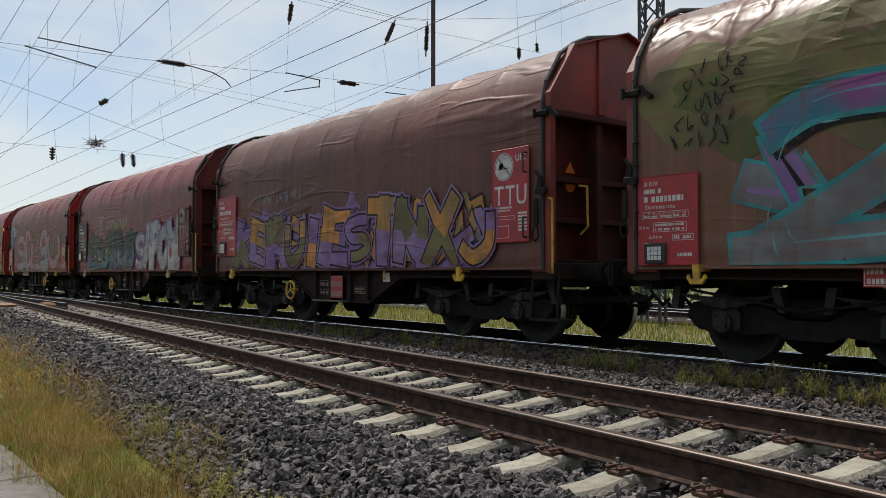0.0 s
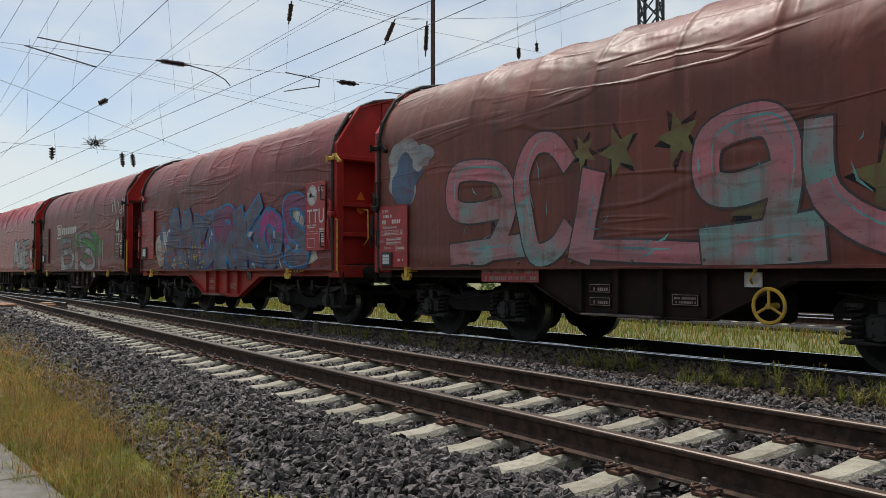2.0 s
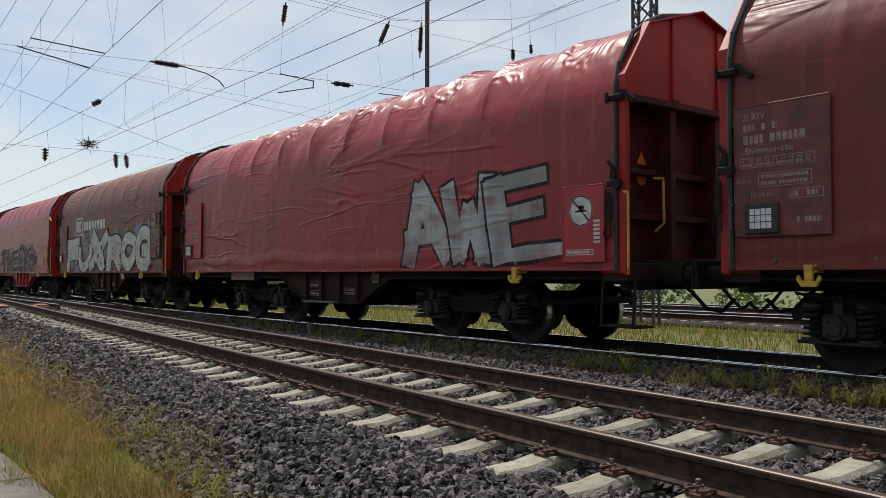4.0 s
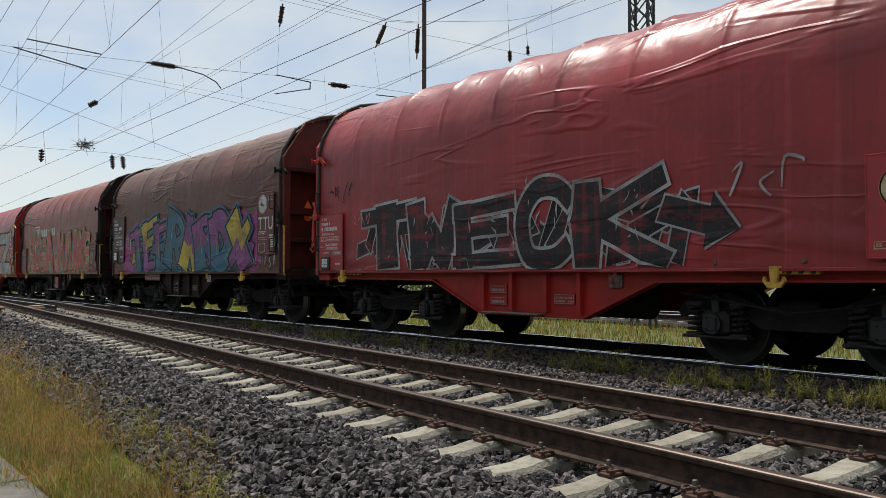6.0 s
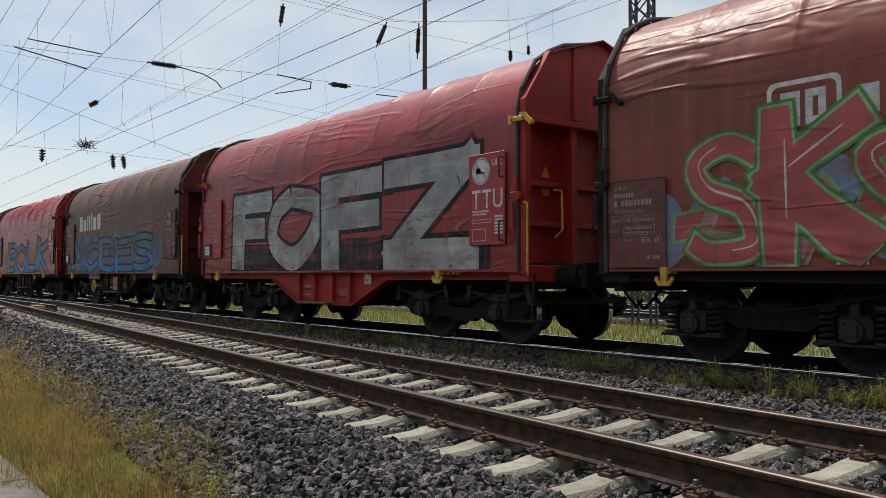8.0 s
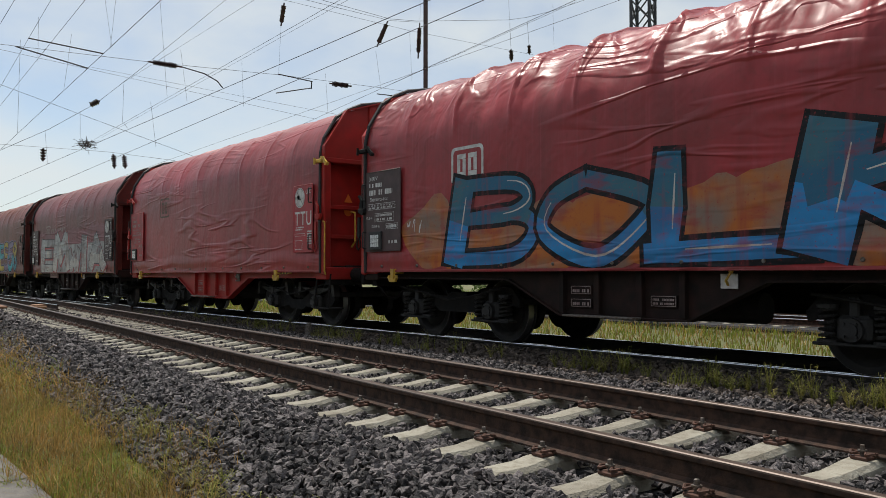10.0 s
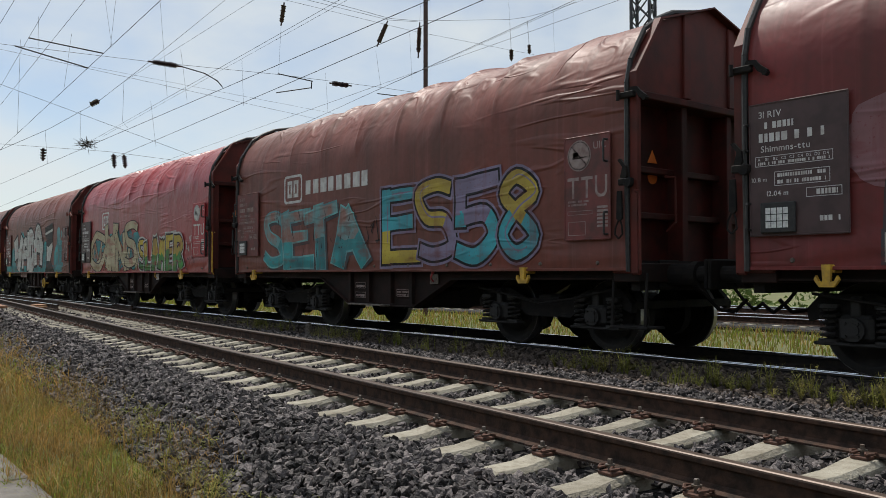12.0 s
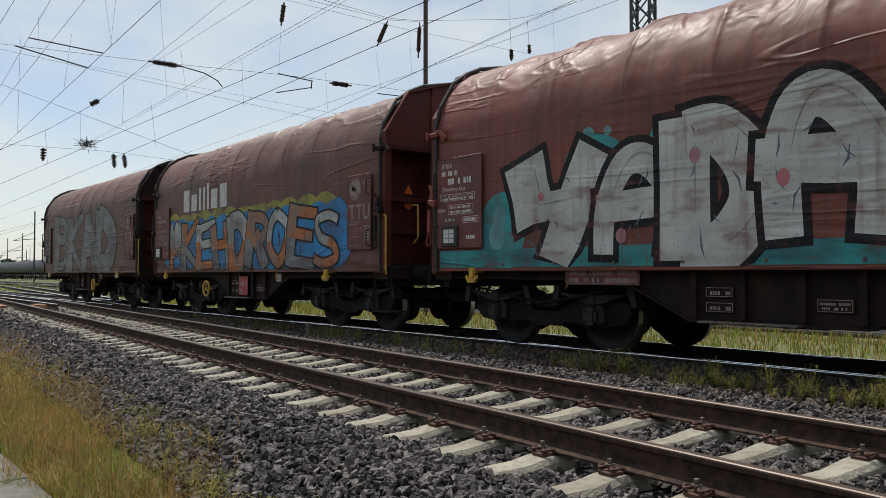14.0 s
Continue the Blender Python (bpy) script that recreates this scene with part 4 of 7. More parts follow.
def rib_mesh(low):
    bm = bmesh.new()
    plate(bm, [(-0.035, 1.12), (0.035, 1.12), (0.035, low + 0.02), (-0.035, low + 0.02)], -1.47, -1.40)
    return done("rib", bm)


def bogie_frame_mesh(leaf):
    """A two-axle bogie frame, seen from its side; leaf springs or coil springs."""
    bm = bmesh.new()
    if leaf:
        shape = [(-1.45, 0.50), (-1.40, 0.62), (-1.15, 0.70), (-0.45, 0.62), (-0.2, 0.50), (0.2, 0.50), (0.45, 0.62), (1.15, 0.70), (1.40, 0.62), (1.45, 0.50),
                 (1.3, 0.36), (0.95, 0.30), (0.35, 0.36), (0.25, 0.30), (-0.25, 0.30), (-0.35, 0.36), (-0.95, 0.30), (-1.3, 0.36)]
    else:
        shape = [(-1.42, 0.62), (-1.25, 0.80), (-0.75, 0.80), (-0.4, 0.66), (0.4, 0.66), (0.75, 0.80), (1.25, 0.80), (1.42, 0.62), (1.40, 0.52), (1.15, 0.60),
                 (0.65, 0.58), (0.4, 0.42), (-0.4, 0.42), (-0.65, 0.58), (-1.15, 0.60), (-1.40, 0.52)]
    for s in (-1, 1):
        plate(bm, shape, s * 1.06, s * 0.96)
    box(bm, -0.22, 0.22, -1.05, 1.05, 0.52, 0.72, 0.03)
    for x in (-1.42, 1.36):
        box(bm, x, x + 0.06, -1.0, 1.0, 0.56, 0.66, 0.01)
    rod(bm, (0, 0, 0.7), (0, 0, 0.9), 0.25, 12)
    for y in (-0.72, 0.72):
        for x in (-0.38, 0.38):
            box(bm, x - 0.06, x + 0.06, y - 0.06, y + 0.06, 0.25, 0.62, 0.02)
    return done("bogie", bm)


def axle_box_mesh():
    bm = bmesh.new()
    box(bm, -0.17, 0.17, -1.17, -0.98, 0.34, 0.60, 0.04)
    rod(bm, (0, -1.16, 0.46), (0, -1.22, 0.46), 0.115, 14)
    rod(bm, (0, -1.215, 0.46), (0, -1.235, 0.46), 0.07, 10)
    for x in (-0.06, 0.06):
        for z in (0.40, 0.52):
            rod(bm, (x, -1.21, z), (x, -1.245, z), 0.014, 6)
    box(bm, -0.05, 0.05, -1.15, -1.02, 0.58, 0.78, 0.015)
    return done("axle_box", bm)


def leaf_spring_mesh():
    bm = bmesh.new()
    for k in range(6):
        half, z = 0.60 - 0.085 * k, 0.72 - 0.018 * k
        pts = [(-half, z + 0.10 * half ** 2), (-half / 2, z + 0.025 * half ** 2), (0, z), (half / 2, z + 0.025 * half ** 2), (half, z + 0.10 * half ** 2)]
        plate(bm, pts + [(x, q - 0.014) for x, q in pts[::-1]], -1.16, -1.06)
    box(bm, -0.05, 0.05, -1.18, -1.04, 0.60, 0.76, 0.01)
    for x in (-0.60, 0.60):
        plate(bm, [(x - 0.05, 0.84), (x + 0.05, 0.84), (x + 0.06 + x * 0.1, 0.58), (x - 0.03 + x * 0.1, 0.58)], -1.17, -1.05)
    return done("leaf_spring", bm)


def coil_spring_mesh():
    bm = bmesh.new()
    for x in (-0.27, 0.27):
        pts = [(x + 0.085 * math.cos(a), -1.09 + 0.085 * math.sin(a), 0.36 + 0.30 * a / (2 * math.pi * 5)) for a in (2 * math.pi * 5 * q / 50 for q in range(51))]
        bent_rod(bm, pts, 0.017, 5)
        rod(bm, (x, -1.09, 0.33), (x, -1.09, 0.36), 0.11, 12)
        rod(bm, (x, -1.09, 0.66), (x, -1.09, 0.70), 0.11, 12)
    box(bm, -0.40, 0.40, -1.18, -1.0, 0.30, 0.335, 0.01)
    return done("coil_spring", bm)


def wheel_mesh():
    """A wheel disc with tread and flange; its outer side faces -y."""
    prof = [(0.0, -0.085), (0.10, -0.085), (0.12, -0.05), (0.30, -0.01), (0.375, -0.065), (0.395, -0.068), (0.46, -0.066), (0.46, 0.045), (0.488, 0.055), (0.480, 0.075), (0.40, 0.075), (0.375, 0.065), (0.30, 0.02), (0.12, 0.06), (0.0, 0.06)]
    n = 36
    v = [(r * math.cos(2 * math.pi * k / n), y, r * math.sin(2 * math.pi * k / n)) for r, y in prof for k in range(n)]
    f = [(i * n + k, i * n + (k + 1) % n, (i + 1) * n + (k + 1) % n, (i + 1) * n + k) for i in range(len(prof) - 1) for k in range(n)]
    me = raw_mesh("wheel", v, f)
    return me


def tread_mesh():
    """The worn running surface round a wheel."""
    n, prof = 36, ((0.452, -0.0675), (0.4615, -0.064), (0.4615, 0.040))
    v = [(r * math.cos(2 * math.pi * k / n), y, r * math.sin(2 * math.pi * k / n)) for r, y in prof for k in range(n)]
    return raw_mesh("tread", v, [(i * n + k, i * n + (k + 1) % n, (i + 1) * n + (k + 1) % n, (i + 1) * n + k) for i in range(2) for k in range(n)])


def buffer_mesh():
    bm = bmesh.new()
    box(bm, 0.0, 0.03, -0.19, 0.19, -0.17, 0.17, 0.01)
    rod(bm, (0.02, 0, 0), (0.44, 0, 0), 0.125, 16)
    rod(bm, (0.37, 0, 0), (0.46, 0, 0), 0.150, 16)
    rod(bm, (0.46, 0, 0), (0.68, 0, 0), 0.095, 16)
    return done("buffer", bm)


def buffer_plate_mesh():
    bm = bmesh.new()
    box(bm, 0.675, 0.715, -0.27, 0.27, -0.17, 0.17, 0.015)
    return done("buffer_plate", bm)


def coupling_mesh():
    bm = bmesh.new()
    box(bm, 0.0, 0.22, -0.07, 0.07, -0.07, 0.07, 0.02)
    bent_rod(bm, [(0.2, 0, 0.02), (0.34, 0, 0.07), (0.42, 0, 0.0), (0.33, 0, -0.08)], 0.035)
    rod(bm, (0.3, -0.05, -0.02), (0.6, -0.05, -0.06), 0.02)
    rod(bm, (0.3, 0.05, -0.02), (0.6, 0.05, -0.06), 0.02)
    bent_rod(bm, [(0.02, -0.45, -0.1), (0.2, -0.44, -0.22), (0.35, -0.35, -0.42), (0.5, -0.25, -0.45), (0.6, -0.15, -0.30)], 0.024)
    bent_rod(bm, [(0.02, 0.4, -0.1), (0.2, 0.38, -0.3), (0.42, 0.3, -0.44), (0.6, 0.2, -0.35)], 0.022)
    return done("coupling", bm)


def latch_mesh():
    """A clamp on the cover's edge: a jaw plate, a pin and a claw lever."""
    bm = bmesh.new()
    box(bm, -0.10, 0.13, -1.64, -1.575, -0.035, 0.035, 0.01)
    rod(bm, (-0.07, -1.66, -0.06), (-0.07, -1.66, 0.06), 0.022, 8)
    plate(bm, [(0.06, 0.03), (0.16, 0.02), (0.20, -0.05), (0.30, -0.10), (0.31, -0.05), (0.22, 0.02), (0.18, 0.07), (0.08, 0.08)], -1.63, -1.60)
    rod(bm, (0.28, -1.64, -0.075), (0.28, -1.58, -0.075), 0.03, 8)
    return done("latch", bm)


def claw_mesh():
    """A locking lever with a curved horn, hanging from the cover's edge."""
    bm = bmesh.new()
    box(bm, -0.09, 0.10, -1.65, -1.585, -0.04, 0.04, 0.01)
    plate(bm, [(-0.04, 0.0), (0.03, 0.06), (0.02, 0.18), (-0.06, 0.27), (-0.10, 0.26), (-0.03, 0.17), (-0.06, 0.06)], -1.64, -1.61)
    rod(bm, (0.05, -1.66, -0.02), (0.05, -1.60, -0.02), 0.05, 10)
    plate(bm, [(-0.12, -0.10), (-0.06, -0.10), (-0.05, -0.42), (-0.09, -0.45), (-0.13, -0.42)], -1.63, -1.60)
    bent_rod(bm, [(-0.10, -1.615, -0.42), (-0.15, -1.615, -0.52), (-0.16, -1.615, -0.60), (-0.11, -1.615, -0.65), (-0.05, -1.615, -0.60), (-0.06, -1.615, -0.50), (-0.09, -1.615, -0.42)], 0.011)
    return done("locking_lever", bm)


def handle_mesh(h):
    bm = bmesh.new()
    bent_rod(bm, [(0, -1.57, 0), (0, -1.65, 0.0), (0, -1.66, 0.02), (0, -1.66, h - 0.02), (0, -1.65, h), (0, -1.57, h)], 0.013)
    return done("handle", bm)


def handrail_mesh():
    bm = bmesh.new()
    bent_rod(bm, [(-0.05, -1.46, 1.95), (0.02, -1.56, 1.95), (0.10, -1.58, 1.93), (0.10, -1.58, 1.05), (0.08, -1.55, 1.0), (0.0, -1.5, 1.0)], 0.016)
    bent_rod(bm, [(-0.02, -0.95, 2.15), (0.12, -0.95, 2.13), (0.13, -0.95, 1.6), (0.0, -0.95, 1.5)], 0.016)
    return done("handrail", bm)


def step_mesh():
    bm = bmesh.new()
    box(bm, -0.30, 0.25, -1.52, -1.20, 0.36, 0.39, 0.006)
    for x in (-0.28, 0.2):
        bent_rod(bm, [(x, -1.45, 1.0), (x, -1.48, 0.7), (x, -1.50, 0.38)], 0.018)
    return done("step", bm)


def hook_mesh():
    """A rope hook: a block with an anchor-shaped end."""
    bm = bmesh.new()
    box(bm, -0.06, 0.06, -1.56, -1.40, 0.02, 0.10, 0.01)
    plate(bm, [(-0.045, 0.10), (0.045, 0.10), (0.035, -0.06), (0.075, -0.05), (0.10, 0.0), (0.12, -0.04), (0.07, -0.11), (-0.07, -0.11), (-0.12, -0.04), (-0.10, 0.0), (-0.075, -0.05), (-0.035, -0.06)], -1.60, -1.56)
    return done("lashing_hook", bm)


def handwheel_mesh():
    bm = bmesh.new()
    n = 20
    bent_rod(bm, [(0.17 * math.cos(2 * math.pi * k / n), -1.56, 0.17 * math.sin(2 * math.pi * k / n)) for k in range(n + 1)], 0.020)
    for a in (90, 210, 330):
        rod(bm, (0, -1.56, 0), (0.17 * math.cos(radians(a)), -1.56, 0.17 * math.sin(radians(a))), 0.014, 6)
    rod(bm, (0, -1.40, 0), (0, -1.58, 0), 0.03, 8)
    return done("handwheel", bm)


def plate_mesh(w, h):
    """A sheet with rounded corners and a folded rim."""
    bm = bmesh.new()
    box(bm, 0, w, -1.592, -1.575, 0, h, 0.004)
    bent_rod(bm, [(0, -1.59, 0), (w, -1.59, 0), (w, -1.59, h), (0, -1.59, h), (0, -1.59, 0)], 0.010, 5)
    return done("plate", bm)


def flat(name, mat, parent, shapes, label=""):
    """Paint on a plate: polygons in x and z, just proud of it."""
    v, f = [], []
    for pts in shapes:
        f.append(tuple(range(len(v), len(v) + len(pts))))
        v += [(x, -1.5945, z) for x, z in pts]
    return part(name, raw_mesh(name, v, f), mat, parent, label)


def rect(x, z, w, h):
    return [(x, z), (x + w, z), (x + w, z + h), (x, z + h)]


def frame_rects(x, z, w, h, t):
    return [rect(x, z, w, t), rect(x, z + h - t, w, t), rect(x, z + t, t, h - 2 * t), rect(x + w - t, z + t, t, h - 2 * t)]


def ring(x, z, r0, r1, n=24):
    c = [(math.cos(2 * math.pi * k / n), math.sin(2 * math.pi * k / n)) for k in range(n + 1)]
    return [[(x + r0 * c[k][0], z + r0 * c[k][1]), (x + r1 * c[k][0], z + r1 * c[k][1]), (x + r1 * c[k + 1][0], z + r1 * c[k + 1][1]), (x + r0 * c[k + 1][0], z + r0 * c[k + 1][1])] for k in range(n)]


def words(text, x, z, h, w=None):
    """Readable letters as polygons, h high."""
    out, cur = [], x
    for ch in text:
        v, f = glyph(ch, 0.008)
        if len(v):
            lo, hi = v.min(axis=0), v.max(axis=0)
            k = h / 0.72
            out += [[(cur + (v[i][0] - lo[0]) * k, z + max(0, v[i][1]) * k) for i in q] for q in f]
            cur += (hi[0] - lo[0]) * k + 0.16 * h
        else:
            cur += 0.4 * h
    return out


def bars(x, z, w, h, n, seed):
    """Writing too small to read: short bars of its size."""
    rnd, out, cur = random.Random(seed), [], x
    while cur < x + w:
        b = rnd.uniform(0.4, 0.75) * h
        if rnd.random() > 0.15:
            out.append(rect(cur, z, min(b, x + w - cur), h))
        cur += b + 0.2 * h
    return out


END_WALL, END_SEAL, END_EDGE = end_wall_mesh(), end_rim_mesh(), end_edge_mesh()
LOWER_PANEL, CORNER_POST = block_mesh("lower_panel", -0.32, -0.24, -1.46, 1.46, 1.1, 3.1), block_mesh("corner_post", -0.30, 0.02, -0.08, 0.08, 1.0, 3.12, bevel=0.015)
END_RIB, UPPER_RIB = block_mesh("rib", -0.26, -0.02, -0.06, 0.06, 1.05, 3.1), block_mesh("upper_rib", -0.02, 0.035, -0.07, 0.07, 3.14, 4.18)
TOP_RAIL, CROSS_RAIL = block_mesh("cross_rail", -0.26, 0.05, -1.5, 1.5, 3.04, 3.13), block_mesh("cross_rail", -0.26, -0.13, -1.4, 1.4, 0, 0.08)
BUFFER_BEAM = block_mesh("buffer_beam", -0.3, 0.08, -1.5, 1.5, 0.90, 1.12)
bm = bmesh.new()
rod(bm, (0, 0.01, 0), (0, -0.014, 0), 0.028, 10, 0.018)
HEM_BOLT = done("bolt", bm)
RIB, BOGIE = rib_mesh(0.50), {True: bogie_frame_mesh(True), False: bogie_frame_mesh(False)}
AXLE_BOX, LEAF, COIL, WHEEL_MESH = axle_box_mesh(), leaf_spring_mesh(), coil_spring_mesh(), wheel_mesh()
WHEEL_TREAD = tread_mesh()
BUFFER, BUFFER_PLATE, COUPLING = buffer_mesh(), buffer_plate_mesh(), coupling_mesh()
LATCH, CLAW, HANDLE, HANDRAIL, STEP, HOOK, HANDWHEEL = latch_mesh(), claw_mesh(), handle_mesh(0.26), handrail_mesh(), step_mesh(), hook_mesh(), handwheel_mesh()
bm = bmesh.new()
plate(bm, [(0.04, 0.02), (0.12, 0.10), (0.42, 0.10), (0.42, 0.02)], -1.52, -1.45)
HOOK_BRACKET = done("hook_bracket", bm)
bm = bmesh.new()
plate(bm, [(-0.02, -0.03), (0.03, -0.03), (0.06, 0.04), (0.01, 0.04)], -1.524, -1.519)
HOOK_STRIPE = done("stripe", bm)
bm = bmesh.new()
rod(bm, (0, -1.12, 0), (0, 1.12, 0), 0.085, 12)
rod(bm, (0, -0.45, 0), (0, -0.32, 0), 0.30, 20)
rod(bm, (0, 0.32, 0), (0, 0.45, 0), 0.30, 20)
AXLE = done("wheelset", bm)
SOLEBARS, PLATES = {}, {}
TRAIN, WHEELSETS = [], []


def plate_of(w, h):
    if (w, h) not in PLATES:
        PLATES[w, h] = plate_mesh(w, h)
    return PLATES[w, h]


def number_plate(wagon, mat, ink, seed, glass=True, small=False, z=1.37):
    """The data plate at the wagon's rear: rows of writing as bars, ruled boxes, a rectangle of glass held in a frame."""
    p = part("data_plate", plate_of(0.98, 1.30), mat, wagon, "sheet-metal plate with rows of white figures", at=pose(0.09, 0, 1.08 if small else z))
    if small:
        p.scale = (0.80, 1.0, 0.76)
    rows = words("31 RIV", 0.10, 1.16, 0.068) + bars(0.10, 1.05, 0.36, 0.065, 3, seed + 1) + bars(0.10, 0.92, 0.66, 0.085, 3, seed + 2) + words("Shimmns-ttu", 0.12, 0.82, 0.066)
    rows += frame_rects(0.06, 0.68, 0.78, 0.10, 0.006) + [q for k_, t_ in enumerate(("A", "B1", "B2", "C2", "C3", "C4", "D2", "D3", "D4")) for q in words(t_, 0.085 + 0.083 * k_, 0.735, 0.030)] + bars(0.09, 0.695, 0.72, 0.028, 9, seed + 5)
    rows += frame_rects(0.26, 0.48, 0.55, 0.14, 0.006) + bars(0.29, 0.565, 0.48, 0.035, 6, seed + 6) + bars(0.29, 0.50, 0.48, 0.035, 6, seed + 7)
    rows += words("12.04 m", 0.18, 0.385, 0.05) + words("10.8 m", 0.02, 0.53, 0.045) + frame_rects(0.58, 0.35, 0.34, 0.09, 0.006) + bars(0.60, 0.37, 0.28, 0.05, 3, seed + 9) + bars(0.66, 0.12, 0.24, 0.05, 3, seed + 10)
    flat("lettering", ink, p, rows)
    if glass:
        bm_ = bmesh.new()
        box(bm_, 0.12, 0.48, -1.625, -1.59, 0.02, 0.32, 0.01)
        fr = part("label_holder", bm_, BLACK, p, "black frame with a sheet of pale paper behind wire")
        v, f = [], []
        for i in range(4):
            for j in range(3):
                for q in rect(0.18 + i * 0.06, 0.07 + j * 0.068, 0.052, 0.06):
                    v.append((q[0], -1.627, q[1]))
                f.append(tuple(range(len(v) - 4, len(v))))
        part("label_card", raw_mesh("label_card", v, f), GLOW_GLASS, fr)
    part("handle", HANDLE, BLACK, wagon, at=pose(0.07, 0, z + 0.85))
    part("handle", HANDLE, BLACK, wagon, at=pose(0.09, 0, z + 0.06))


def sign_plate(wagon, mat, ink, x, kind, seed):
    """The plate at the wagon's front: a round sign with a crossed-out wagon, and letters."""
    if kind == "small":
        p = part("sign_plate", plate_of(0.66, 0.92), mat, wagon, "bright red plate with a round prohibition sign", at=pose(x, 0, 1.14))
        flat("round_sign", ink, p, ring(0.30, 0.62, 0.0, 0.19), "cream disc")
        flat("sign_mark", IRON, p, [rect(0.20, 0.605, 0.20, 0.022), rect(0.27, 0.632, 0.08, 0.05)] + ring(0.30, 0.62, 0.172, 0.186) + [[(0.172, 0.735), (0.186, 0.749), (0.428, 0.507), (0.414, 0.493)]])
        flat("lettering", ink, p, frame_rects(0.06, 0.08, 0.44, 0.07, 0.008) + bars(0.08, 0.10, 0.40, 0.035, 5, seed) + [rect(0.50, 0.22 + 0.05 * k, 0.10, 0.03) for k in range(6)])
        return
    if kind == "uic":
        p = part("sign_plate", plate_of(0.78, 0.84), mat, wagon, "brown plate with a round prohibition sign", at=pose(x + 0.05, 0, 1.14))
        flat("round_sign", ink, p, ring(0.26, 0.40, 0.0, 0.20), "pale disc")
        flat("sign_mark", PLATE_DARK, p, [rect(0.16, 0.385, 0.20, 0.022), rect(0.22, 0.411, 0.09, 0.05)] + ring(0.26, 0.40, 0.168, 0.182) + [[(0.132, 0.515), (0.146, 0.529), (0.388, 0.287), (0.374, 0.273)]])
        flat("lettering", ink, p, words("UIC", 0.50, 0.50, 0.10) + bars(0.05, 0.74, 0.66, 0.04, 4, seed) + bars(0.1, 0.67, 0.5, 0.04, 4, seed + 1) + bars(0.05, 0.06, 0.3, 0.05, 4, seed + 2) + [rect(0.56, 0.10 + 0.04 * k, 0.14, 0.025) for k in range(5)])
        return
    p = part("sign_plate", plate_of(0.72, 1.25), mat, wagon, "sheet-metal plate with a round sign and letters", at=pose(x, 0, 1.41))
    flat("round_sign", ink, p, ring(0.24, 1.02, 0.0, 0.19), "white disc")
    flat("sign_mark", PLATE_DARK, p, [rect(0.13, 0.985, 0.14, 0.016), rect(0.14, 1.004, 0.09, 0.06), rect(0.26, 0.992, 0.11, 0.012)] + ring(0.24, 1.02, 0.164, 0.176) + [[(0.112, 1.14), (0.122, 1.15), (0.368, 0.90), (0.358, 0.89)]])
    shapes = words("UIC", 0.47, 1.08, 0.09)
    if kind == "ttu":
        shapes += [[(0.05 + (q[0] - 0.05) * 0.84, q[1]) for q in f_] for f_ in words("TTU", 0.05, 0.50, 0.27)]
    shapes += [rect(0.52, 0.14 + 0.045 * k, 0.17, 0.028) for k in range(6)] + bars(0.06, 0.45, 0.34, 0.025, 4, seed) + bars(0.06, 0.41, 0.30, 0.025, 4, seed + 1)
    shapes += frame_rects(0.05, 0.30, 0.40, 0.05, 0.006) + frame_rects(0.06, 0.05, 0.28, 0.17, 0.008)
    flat("lettering", ink, p, shapes)
    part("handle", HANDLE, BLACK, wagon, at=pose(x + 0.68, 0, 2.32))
    part("handle", HANDLE, BLACK, wagon, at=pose(x + 0.68, 0, 1.46))


